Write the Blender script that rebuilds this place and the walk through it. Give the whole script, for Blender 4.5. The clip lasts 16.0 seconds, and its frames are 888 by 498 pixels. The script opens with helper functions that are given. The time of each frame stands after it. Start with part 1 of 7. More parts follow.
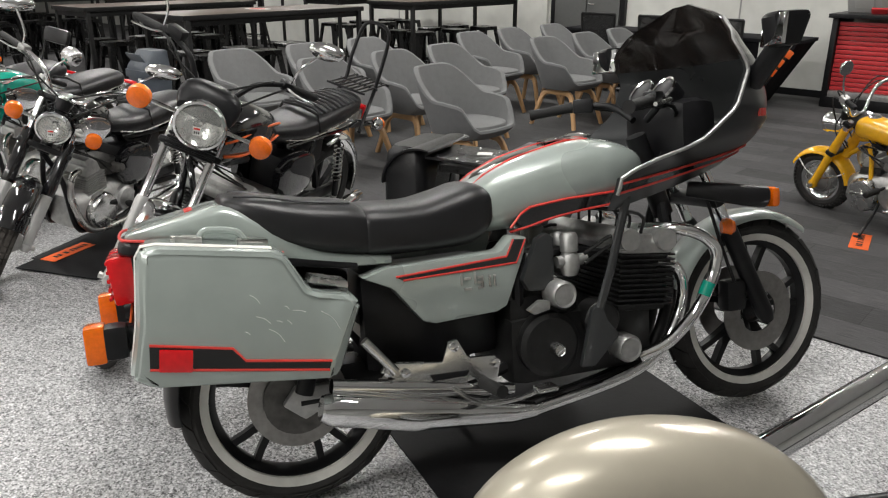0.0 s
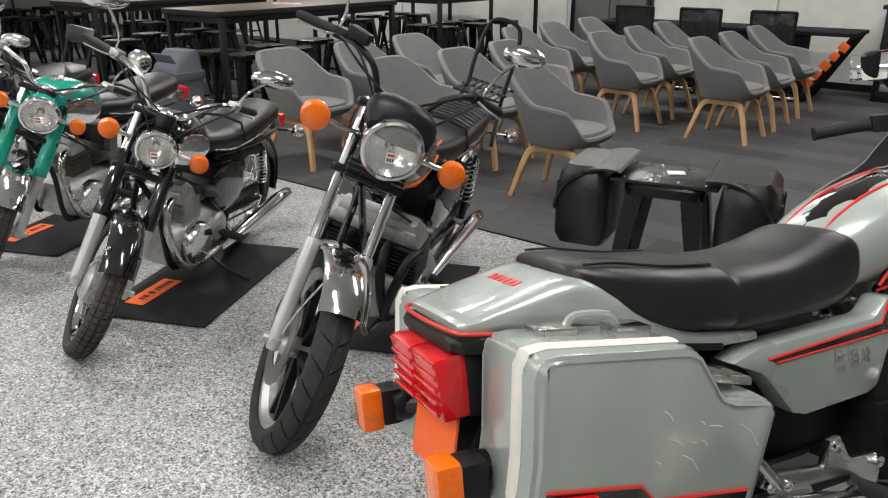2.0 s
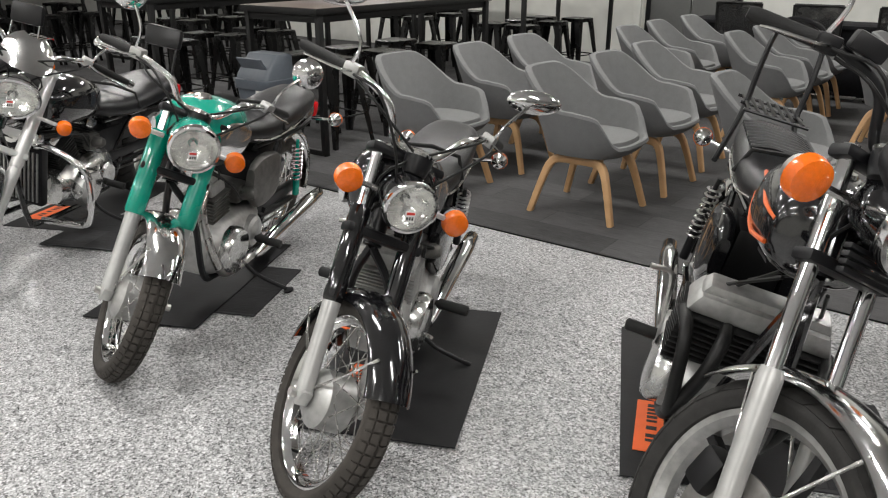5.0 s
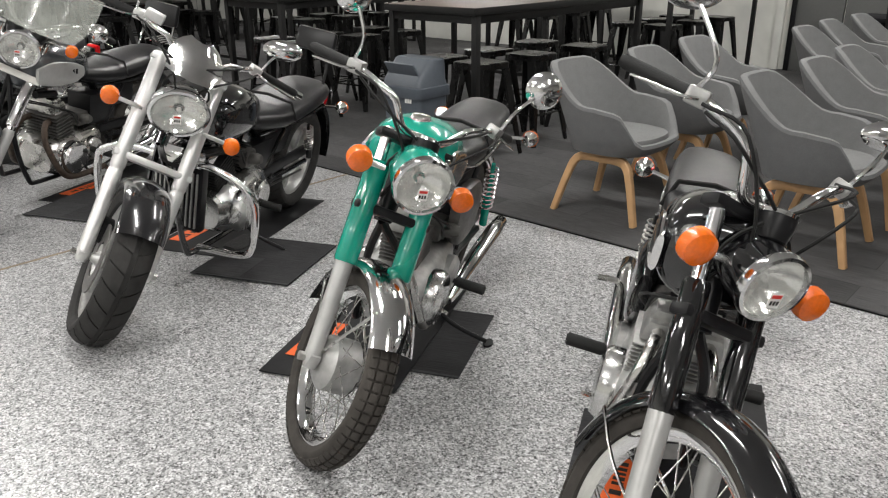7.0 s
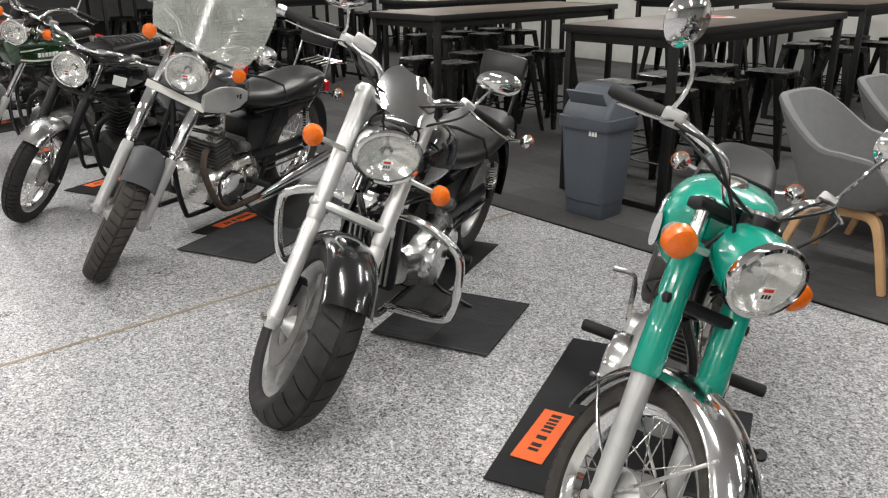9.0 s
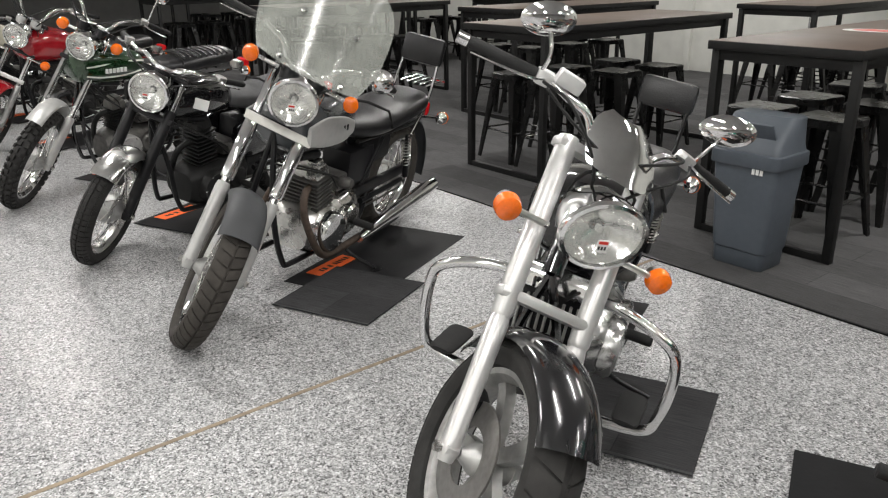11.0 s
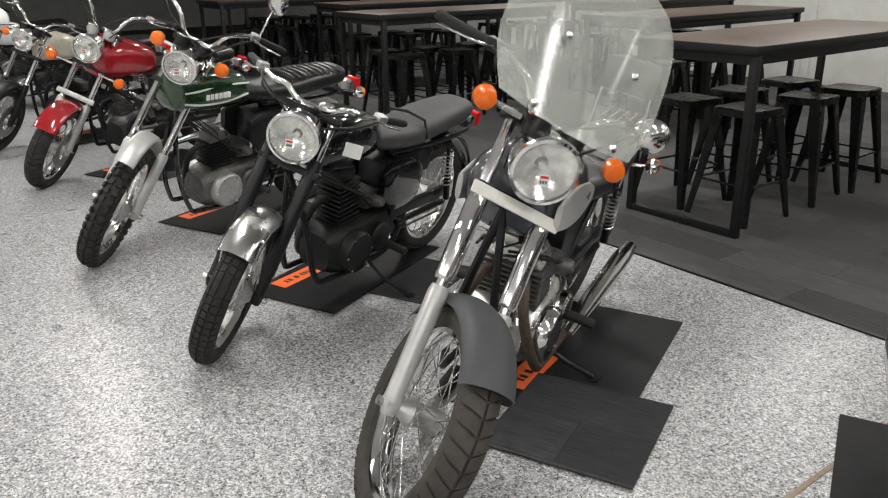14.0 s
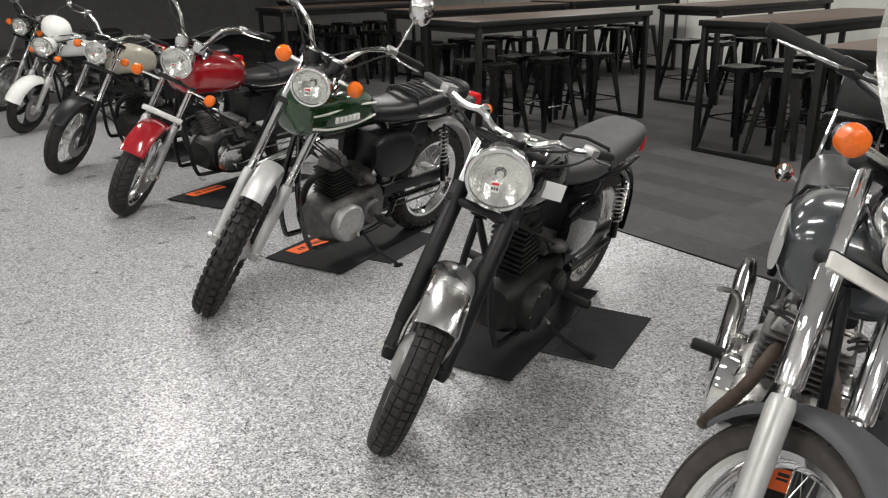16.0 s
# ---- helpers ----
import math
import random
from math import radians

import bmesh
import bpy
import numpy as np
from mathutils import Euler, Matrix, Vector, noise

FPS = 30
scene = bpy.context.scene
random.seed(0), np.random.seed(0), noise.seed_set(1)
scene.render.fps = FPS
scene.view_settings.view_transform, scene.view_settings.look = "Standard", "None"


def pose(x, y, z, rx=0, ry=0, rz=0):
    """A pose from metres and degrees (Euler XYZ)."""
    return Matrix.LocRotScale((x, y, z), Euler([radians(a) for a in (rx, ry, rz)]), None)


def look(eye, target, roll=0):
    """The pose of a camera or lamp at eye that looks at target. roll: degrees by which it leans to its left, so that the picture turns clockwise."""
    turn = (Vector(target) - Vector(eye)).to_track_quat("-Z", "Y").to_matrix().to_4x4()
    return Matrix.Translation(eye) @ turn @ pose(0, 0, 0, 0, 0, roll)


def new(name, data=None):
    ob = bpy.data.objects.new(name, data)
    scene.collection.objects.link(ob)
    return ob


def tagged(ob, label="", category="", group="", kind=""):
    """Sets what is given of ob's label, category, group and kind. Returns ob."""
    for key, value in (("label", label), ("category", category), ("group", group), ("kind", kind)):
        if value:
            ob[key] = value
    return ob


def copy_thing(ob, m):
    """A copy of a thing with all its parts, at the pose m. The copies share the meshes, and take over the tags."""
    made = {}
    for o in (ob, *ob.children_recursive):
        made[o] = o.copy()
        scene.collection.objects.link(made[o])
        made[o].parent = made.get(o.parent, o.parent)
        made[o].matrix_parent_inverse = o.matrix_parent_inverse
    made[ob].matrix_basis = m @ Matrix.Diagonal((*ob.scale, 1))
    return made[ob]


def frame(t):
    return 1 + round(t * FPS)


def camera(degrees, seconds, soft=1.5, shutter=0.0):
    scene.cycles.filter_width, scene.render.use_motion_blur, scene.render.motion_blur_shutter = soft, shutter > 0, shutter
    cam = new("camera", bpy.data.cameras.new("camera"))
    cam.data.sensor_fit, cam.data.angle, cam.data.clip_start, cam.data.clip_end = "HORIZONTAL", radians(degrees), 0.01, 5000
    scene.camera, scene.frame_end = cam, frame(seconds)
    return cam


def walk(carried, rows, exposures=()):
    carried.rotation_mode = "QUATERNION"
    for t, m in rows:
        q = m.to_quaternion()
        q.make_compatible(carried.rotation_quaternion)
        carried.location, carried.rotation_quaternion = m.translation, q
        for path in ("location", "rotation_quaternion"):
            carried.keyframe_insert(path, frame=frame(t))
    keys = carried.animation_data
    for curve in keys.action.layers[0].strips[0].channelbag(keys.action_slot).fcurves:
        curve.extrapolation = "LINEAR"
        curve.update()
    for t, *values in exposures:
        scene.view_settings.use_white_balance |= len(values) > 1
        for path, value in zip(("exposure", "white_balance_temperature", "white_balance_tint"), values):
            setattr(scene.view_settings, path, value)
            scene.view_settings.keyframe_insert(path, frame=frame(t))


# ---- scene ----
cam = camera(59.8, 16.0, 1.15)

PATH = [
    (0, (-0.037, 0.614, 1.549), (-0.089, 2.489, 0.854), -0.0),
    (0.5, (-0.327, 0.740, 1.558), (-0.326, 2.607, 0.840), -0.1),
    (1, (-0.545, 0.909, 1.535), (-0.519, 2.776, 0.819), -0.1),
    (1.5, (-0.772, 1.059, 1.518), (-0.729, 2.928, 0.808), -0.1),
    (2, (-0.992, 1.193, 1.531), (-0.929, 3.061, 0.819), -0.1),
    (2.5, (-1.187, 1.371, 1.507), (-1.101, 3.240, 0.800), -0.1),
    (3, (-1.402, 1.558, 1.508), (-1.293, 3.424, 0.795), -0.3),
    (5.5, (-2.249, 2.389, 1.461), (-2.134, 4.251, 0.739), 0.1),
    (6, (-2.391, 2.553, 1.460), (-2.319, 4.413, 0.729), 0.2),
    (6.5, (-2.532, 2.722, 1.480), (-2.527, 4.574, 0.734), -0.2),
    (7, (-2.706, 2.847, 1.446), (-2.761, 4.710, 0.720), -0.4),
    (7.5, (-2.851, 2.906, 1.433), (-2.972, 4.778, 0.737), -0.2),
    (8, (-2.964, 3.078, 1.435), (-3.151, 4.945, 0.744), -0.4),
    (8.5, (-3.101, 3.239, 1.44), (-3.34, 5.1, 0.747), -0.5),
    (9, (-3.284, 3.38, 1.451), (-3.561, 5.236, 0.758), -0.6),
    (9.5, (-3.442, 3.517, 1.459), (-3.748, 5.369, 0.768), -0.8),
    (12, (-4.203, 4.289, 1.493), (-4.585, 6.128, 0.805), -0.5),
    (12.5, (-4.377, 4.432, 1.49), (-4.772, 6.268, 0.803), -0.5),
    (13.5, (-4.715, 4.761, 1.507), (-5.128, 6.592, 0.814), -0.7),
    (14.5, (-5.118, 5.033, 1.497), (-5.544, 6.865, 0.815), -0.6),
    (15.2, (-5.371, 5.193, 1.494), (-5.818, 7.02, 0.815), -0.8),
    (16, (-5.712, 5.339, 1.501), (-6.182, 7.161, 0.824), -1.2),
]
walk(cam, [(t, look(eye, target, roll)) for t, eye, target, roll in PATH])

# ---- light ----
world = bpy.data.worlds.new("room_world")
scene.world = world
world.use_nodes = True
world.node_tree.nodes["Background"].inputs[0].default_value = (0.75, 0.8, 0.85, 1)
world.node_tree.nodes["Background"].inputs[1].default_value = 0.02
scene.view_settings.exposure = 0.0

# the row of machines: S runs along the carpet's edge, D runs from the edge towards the tables
ORIGIN, ALONG, DEEP = Vector((-2.6, 7.2, 0)), Vector((-0.7635, 0.6458, 0)), Vector((0.6458, 0.7635, 0))
ROOM_YAW = math.degrees(math.atan2(ALONG.y, ALONG.x))
CEIL = 3.6


def spot(s, d, z=0.0):
    return ORIGIN + ALONG * s + DEEP * d + Vector((0, 0, z))


def room_pose(s, d, z=0.0, turn=0.0):
    p = spot(s, d, z)
    return pose(p.x, p.y, p.z, 0, 0, ROOM_YAW + turn)


# ceiling strips are unseen; the -7.6 row is added fill for camera-facing sides
LAMPS = [(s, d) for d in (-7.6, -4.6, -1.7, 1.7, 4.9) for s in (-4.8, -0.7, 3.9, 8.8)]
LAMP_POWER = 68
for s, d in LAMPS:
    lamp = bpy.data.lights.new("strip_light", "AREA")
    lamp.shape, lamp.size, lamp.size_y, lamp.energy, lamp.color = "RECTANGLE", 1.6, 0.2, LAMP_POWER, (1.0, 0.978, 0.945)
    ob = new("strip_light_lamp", lamp)
    ob.matrix_world = room_pose(s, d, CEIL - 0.10)


# ---- materials ----
def mat(name, color, rough=0.5, metal=0.0, var=0.12, scale=30.0, bump=0.0, bscale=200.0, coat=0.0, detail_dark=0.0, rvar=0.1, spec=0.5):
    """A principled surface with two scales of colour and gloss change and a fine relief."""
    m = bpy.data.materials.new(name)
    m.use_nodes = True
    nt = m.node_tree
    b = nt.nodes["Principled BSDF"]
    b.inputs["Metallic"].default_value = metal
    b.inputs["Specular IOR Level"].default_value = spec
    b.inputs["Coat Weight"].default_value = coat
    b.inputs["Coat Roughness"].default_value = 0.04
    co = nt.nodes.new("ShaderNodeTexCoord")
    n1, n2 = nt.nodes.new("ShaderNodeTexNoise"), nt.nodes.new("ShaderNodeTexNoise")
    n1.inputs["Scale"].default_value, n1.inputs["Detail"].default_value = scale, 6
    n2.inputs["Scale"].default_value, n2.inputs["Detail"].default_value = scale / 7, 3
    for n in (n1, n2):
        nt.links.new(co.outputs["Object"], n.inputs["Vector"])
    add = nt.nodes.new("ShaderNodeMath")
    add.operation = "ADD"
    nt.links.new(n1.outputs["Fac"], add.inputs[0])
    nt.links.new(n2.outputs["Fac"], add.inputs[1])
    ramp = nt.nodes.new("ShaderNodeMapRange")
    ramp.inputs["From Min"].default_value, ramp.inputs["From Max"].default_value = 0.7, 1.3
    ramp.inputs["To Min"].default_value, ramp.inputs["To Max"].default_value = 1 - var, 1 + var
    nt.links.new(add.outputs[0], ramp.inputs["Value"])
    mix = nt.nodes.new("ShaderNodeVectorMath")
    mix.operation = "SCALE"
    mix.inputs[0].default_value = color
    nt.links.new(ramp.outputs[0], mix.inputs["Scale"])
    nt.links.new(mix.outputs[0], b.inputs["Base Color"])
    rr = nt.nodes.new("ShaderNodeMapRange")
    rr.inputs["From Min"].default_value, rr.inputs["From Max"].default_value = 0.3, 0.7
    rr.inputs["To Min"].default_value, rr.inputs["To Max"].default_value = max(0.02, rough - rvar * rough), min(1, rough + rvar * rough * 2)
    nt.links.new(n2.outputs["Fac"], rr.inputs["Value"])
    nt.links.new(rr.outputs[0], b.inputs["Roughness"])
    if bump:
        n3, bp = nt.nodes.new("ShaderNodeTexNoise"), nt.nodes.new("ShaderNodeBump")
        n3.inputs["Scale"].default_value = bscale
        nt.links.new(co.outputs["Object"], n3.inputs["Vector"])
        bp.inputs["Strength"].default_value, bp.inputs["Distance"].default_value = bump, 0.002
        nt.links.new(n3.outputs["Fac"], bp.inputs["Height"])
        nt.links.new(bp.outputs[0], b.inputs["Normal"])
    return m


def floor_mat():
    """Grey epoxy with a broadcast of white, grey and black paint flakes under a clear coat."""
    m = mat("flake_floor", (0.5, 0.5, 0.5), 0.3)
    nt = m.node_tree
    b = nt.nodes["Principled BSDF"]
    co = nt.nodes.new("ShaderNodeTexCoord")
    cols = []
    for sc, stops in ((185, ((0, 0.02), (0.13, 0.06), (0.23, 0.24), (0.42, 0.42), (0.66, 0.62), (0.85, 0.88))), (92, ((0, 0.03), (0.12, 0.24), (0.38, 0.42), (0.68, 0.6), (0.88, 0.82)))):
        v = nt.nodes.new("ShaderNodeTexVoronoi")
        v.inputs["Scale"].default_value = sc
        nt.links.new(co.outputs["Object"], v.inputs["Vector"])
        sep = nt.nodes.new("ShaderNodeSeparateColor")
        nt.links.new(v.outputs["Color"], sep.inputs[0])
        r = nt.nodes.new("ShaderNodeValToRGB")
        r.color_ramp.interpolation = "CONSTANT"
        el = r.color_ramp.elements
        while len(el) < len(stops):
            el.new(0.5)
        for e, (p, c) in zip(el, stops):
            e.position, e.color = p, (c, c, c * 1.01, 1)
        nt.links.new(sep.outputs[0], r.inputs[0])
        cols.append((r, v))
    mx = nt.nodes.new("ShaderNodeMix")
    mx.data_type = "RGBA"
    mx.inputs["Factor"].default_value = 0.34
    nt.links.new(cols[0][0].outputs[0], mx.inputs[6])
    nt.links.new(cols[1][0].outputs[0], mx.inputs[7])
    big = nt.nodes.new("ShaderNodeTexNoise")
    big.inputs["Scale"].default_value, big.inputs["Detail"].default_value = 1.3, 4
    nt.links.new(co.outputs["Object"], big.inputs["Vector"])
    mr = nt.nodes.new("ShaderNodeMapRange")
    mr.inputs["To Min"].default_value, mr.inputs["To Max"].default_value = 0.72, 1.04
    nt.links.new(big.outputs["Fac"], mr.inputs["Value"])
    sc = nt.nodes.new("ShaderNodeVectorMath")
    sc.operation = "SCALE"
    nt.links.new(mx.outputs[2], sc.inputs[0])
    nt.links.new(mr.outputs[0], sc.inputs["Scale"])
    nt.links.new(sc.outputs[0], b.inputs["Base Color"])
    bp = nt.nodes.new("ShaderNodeBump")
    bp.inputs["Strength"].default_value, bp.inputs["Distance"].default_value = 0.25, 0.0015
    nz = nt.nodes.new("ShaderNodeTexNoise")
    nz.inputs["Scale"].default_value = 90
    nt.links.new(co.outputs["Object"], nz.inputs["Vector"])
    nt.links.new(nz.outputs["Fac"], bp.inputs["Height"])
    nt.links.new(bp.outputs[0], b.inputs["Normal"])
    return m


def carpet_mat(name, base, plank=True):
    """Charcoal loop-pile planks, each of a slightly different tone, with a fine rib."""
    m = mat(name, base, 0.95)
    nt = m.node_tree
    b = nt.nodes["Principled BSDF"]
    b.inputs["Specular IOR Level"].default_value = 0.15
    co = nt.nodes.new("ShaderNodeTexCoord")
    br = nt.nodes.new("ShaderNodeTexBrick")
    br.inputs["Scale"].default_value = 1.0
    br.inputs["Brick Width"].default_value, br.inputs["Row Height"].default_value = 1.0, 0.25
    br.inputs["Mortar Size"].default_value = 0.002
    c1, c2 = tuple(x * 0.78 for x in base), tuple(x * 1.18 for x in base)
    br.inputs["Color1"].default_value, br.inputs["Color2"].default_value = (*c1, 1), (*c2, 1)
    br.inputs["Mortar"].default_value = (*[x * 0.6 for x in base], 1)
    nt.links.new(co.outputs["Object"], br.inputs["Vector"])
    mp = nt.nodes.new("ShaderNodeMapping")
    mp.inputs["Scale"].default_value = (9, 240, 1)
    nt.links.new(co.outputs["Object"], mp.inputs["Vector"])
    nz = nt.nodes.new("ShaderNodeTexNoise")
    nz.inputs["Scale"].default_value, nz.inputs["Detail"].default_value = 1.0, 5
    nt.links.new(mp.outputs[0], nz.inputs["Vector"])
    mr = nt.nodes.new("ShaderNodeMapRange")
    mr.inputs["From Min"].default_value, mr.inputs["From Max"].default_value = 0.3, 0.7
    mr.inputs["To Min"].default_value, mr.inputs["To Max"].default_value = 0.7, 1.35
    nt.links.new(nz.outputs["Fac"], mr.inputs["Value"])
    sc = nt.nodes.new("ShaderNodeVectorMath")
    sc.operation = "SCALE"
    nt.links.new(br.outputs["Color"], sc.inputs[0])
    nt.links.new(mr.outputs[0], sc.inputs["Scale"])
    nt.links.new(sc.outputs[0], b.inputs["Base Color"])
    bp = nt.nodes.new("ShaderNodeBump")
    bp.inputs["Strength"].default_value, bp.inputs["Distance"].default_value = 0.6, 0.003
    nt.links.new(nz.outputs["Fac"], bp.inputs["Height"])
    nt.links.new(bp.outputs[0], b.inputs["Normal"])
    return m


def glass_mat(name, color, rough=0.02, alpha=0.25):
    m = bpy.data.materials.new(name)
    m.use_nodes = True
    nt = m.node_tree
    b = nt.nodes["Principled BSDF"]
    b.inputs["Base Color"].default_value = (*color, 1)
    b.inputs["Roughness"].default_value = rough
    b.inputs["Transmission Weight"].default_value = 0.0
    tr, mx = nt.nodes.new("ShaderNodeBsdfTransparent"), nt.nodes.new("ShaderNodeMixShader")
    co, nz, mr = nt.nodes.new("ShaderNodeTexCoord"), nt.nodes.new("ShaderNodeTexNoise"), nt.nodes.new("ShaderNodeMapRange")
    nz.inputs["Scale"].default_value, nz.inputs["Detail"].default_value = 9, 8
    nt.links.new(co.outputs["Object"], nz.inputs["Vector"])
    mr.inputs["From Min"].default_value, mr.inputs["From Max"].default_value = 0.3, 0.7
    mr.inputs["To Min"].default_value, mr.inputs["To Max"].default_value = alpha * 0.75, alpha * 1.3
    nt.links.new(nz.outputs["Fac"], mr.inputs["Value"])
    nt.links.new(mr.outputs[0], mx.inputs[0])
    nt.links.new(tr.outputs[0], mx.inputs[1])
    nt.links.new(b.outputs[0], mx.inputs[2])
    nt.links.new(mx.outputs[0], nt.nodes["Material Output"].inputs[0])
    return m


FLOOR = floor_mat()
CARPET = carpet_mat("charcoal_carpet", (0.076, 0.075, 0.076))
OFFCUT = carpet_mat("carpet_offcut", (0.05, 0.05, 0.052))
RUBBER = mat("black_rubber_mat", (0.012, 0.012, 0.013), 0.5, var=0.35, scale=9, bump=0.2, bscale=60, spec=0.2)
TYRE = mat("tyre_rubber", (0.028, 0.027, 0.026), 0.72, var=0.35, scale=25, bump=0.3, bscale=160, spec=0.3)
TYRE_OLD = mat("dusty_tyre_rubber", (0.05, 0.045, 0.04), 0.8, var=0.3, scale=25, bump=0.3, bscale=160, spec=0.3)
CHROME = mat("chrome", (0.78, 0.78, 0.78), 0.07, 1.0, var=0.05, scale=40, rvar=0.8)
CHROME_OLD = mat("dull_chrome", (0.62, 0.61, 0.59), 0.2, 1.0, var=0.15, scale=60, rvar=0.6)
ALU = mat("cast_aluminium", (0.44, 0.44, 0.43), 0.42, 0.85, var=0.2, scale=40, bump=0.15, bscale=300)
ALU_DARK = mat("oily_cast_aluminium", (0.13, 0.126, 0.12), 0.45, 0.75, var=0.35, scale=30, bump=0.2, bscale=250)
ALU_POL = mat("polished_aluminium", (0.66, 0.66, 0.65), 0.18, 1.0, var=0.1, scale=50, rvar=0.5)
SILVER = mat("silver_fork_paint", (0.43, 0.43, 0.42), 0.35, 0.35, var=0.08, scale=30)
WHITE_ALU = mat("white_anodised_fork", (0.7, 0.7, 0.69), 0.3, 0.65, var=0.06, scale=30)
BLACK = mat("gloss_black_paint", (0.006, 0.006, 0.007), 0.12, coat=1.0, var=0.2, scale=14, rvar=0.4)
SATIN = mat("satin_black_paint", (0.008, 0.008, 0.009), 0.36, var=0.3, scale=30, spec=0.3)
ENGINE_BLACK = mat("black_engine_paint", (0.009, 0.009, 0.009), 0.42, var=0.4, scale=40, bump=0.15, spec=0.3)
MATT_GREY = mat("primer_grey_fender", (0.052, 0.054, 0.058), 0.55, var=0.12, scale=12, bump=0.05, spec=0.4)
VINYL = mat("black_vinyl_seat", (0.012, 0.012, 0.013), 0.32, var=0.25, scale=20, bump=0.25, bscale=420, spec=0.4)
VINYL_GREY = mat("worn_grey_vinyl_seat", (0.05, 0.05, 0.052), 0.55, var=0.2, scale=18, bump=0.25, bscale=420)
LEATHER = mat("black_leather", (0.011, 0.011, 0.012), 0.28, var=0.25, scale=16, bump=0.4, bscale=150)
GRIP = mat("rubber_grip", (0.015, 0.015, 0.015), 0.6, bump=0.6, bscale=300, spec=0.3)
CABLE = mat("black_cable", (0.01, 0.01, 0.01), 0.45, spec=0.3)
AMBER = mat("amber_lens", (0.82, 0.15, 0.003), 0.18, coat=0.6, var=0.12, scale=120, bump=0.5, bscale=260)
RED_LENS = mat("red_lens", (0.62, 0.008, 0.012), 0.15, coat=0.6, var=0.15, scale=60, bump=0.2, bscale=200)
TEAL = mat("teal_paint", (0.0, 0.27, 0.19), 0.25, coat=0.6, var=0.15, scale=14)
GREEN = mat("dark_green_paint", (0.008, 0.035, 0.01), 0.15, coat=1.0, var=0.2, scale=14)
RED = mat("candy_red_paint", (0.3, 0.006, 0.012), 0.15, coat=1.0, var=0.15, scale=14)
SILVERGREEN = mat("silver_green_metallic", (0.35, 0.395, 0.37), 0.26, 0.2, coat=0.8, var=0.07, scale=9, bump=0.03, bscale=900)
CHAMPAGNE = mat("champagne_metallic", (0.5, 0.46, 0.37), 0.28, 0.3, coat=0.7, var=0.08, scale=7)
GREY_PLASTIC = mat("charcoal_fairing", (0.03, 0.032, 0.033), 0.3, 0.2, coat=0.4, var=0.1)
DARK_GREY = mat("dark_grey_gloss_paint", (0.045, 0.05, 0.055), 0.2, coat=0.9, var=0.12, scale=10)
CREAM = mat("cream_paint", (0.5, 0.47, 0.38), 0.2, coat=0.8)
WHITE = mat("white_plastic", (0.72, 0.72, 0.7), 0.25, coat=0.4, var=0.05)
YELLOW = mat("yellow_paint", (0.8, 0.42, 0.01), 0.2, coat=0.8)
BLUE = mat("blue_paint", (0.01, 0.03, 0.32), 0.2, coat=0.8)
STRIPE_RED = mat("red_stripe", (0.62, 0.04, 0.03), 0.3, var=0.05)
STRIPE_ORANGE = mat("orange_stripe", (0.75, 0.13, 0.02), 0.3, var=0.05)
STRIPE_PALE = mat("pale_tape", (0.62, 0.61, 0.57), 0.6, var=0.1)
RUST = mat("rusty_steel", (0.07, 0.05, 0.038), 0.6, 0.3, var=0.5, scale=40, bump=0.3)
SIGN = mat("orange_card", (0.85, 0.14, 0.025), 0.6, var=0.06)
INK = mat("black_ink", (0.012, 0.012, 0.012), 0.6)
PAPER = mat("white_sticker", (0.75, 0.75, 0.73), 0.6, var=0.05)
FABRIC = mat("grey_wool_fabric", (0.14, 0.142, 0.143), 0.95, var=0.1, scale=160, bump=0.6, bscale=700)
# same wool as FABRIC, colour lifted for the inside that catches light
FABRIC_LIT = mat("grey_wool_fabric_lit", (0.19, 0.192, 0.192), 0.95, var=0.1, scale=160, bump=0.6, bscale=700)
BEECH = mat("beech_wood", (0.5, 0.3, 0.145), 0.45, var=0.14, scale=14, bump=0.05)
TABLE_WOOD = mat("walnut_laminate", (0.085, 0.056, 0.042), 0.42, var=0.3, scale=6)
STEEL_BLACK = mat("black_powder_coat", (0.01, 0.01, 0.01), 0.42, var=0.2, spec=0.3)
STOOL_BLACK = mat("black_enamelled_steel", (0.006, 0.006, 0.006), 0.24, var=0.2, rvar=0.4, spec=0.35)
WALL = mat("pale_concrete", (0.64, 0.64, 0.6), 0.85, var=0.1, scale=5, bump=0.25, bscale=40)
WALL_GREY = mat("grey_concrete", (0.3, 0.3, 0.29), 0.85, var=0.12, scale=4, bump=0.2, bscale=40)
DOOR_GREY = mat("grey_door_paint", (0.11, 0.112, 0.108), 0.5, var=0.06)
CEILING = mat("white_ceiling", (0.66, 0.66, 0.65), 0.9, var=0.05)
BIN = mat("slate_blue_plastic", (0.075, 0.088, 0.105), 0.45, var=0.08, bump=0.1, bscale=500)
CLOTH = mat("black_tablecloth", (0.012, 0.012, 0.014), 0.85, var=0.3, spec=0.2)
MESHBACK = glass_mat("black_mesh", (0.01, 0.01, 0.01), 0.7, 0.8)
SCREEN = glass_mat("scuffed_acrylic", (0.5, 0.52, 0.48), 0.12, 0.34)
SMOKE = glass_mat("smoked_acrylic", (0.02, 0.015, 0.013), 0.06, 0.85)
CLEAR = glass_mat("clear_acrylic", (0.6, 0.62, 0.62), 0.05, 0.3)
LAMP_GLASS = glass_mat("lamp_glass", (0.8, 0.81, 0.78), 0.04, 0.13)
REFLECTOR = mat("lamp_reflector", (0.88, 0.88, 0.86), 0.16, 1.0, var=0.12, scale=60, bump=0.5, bscale=90)
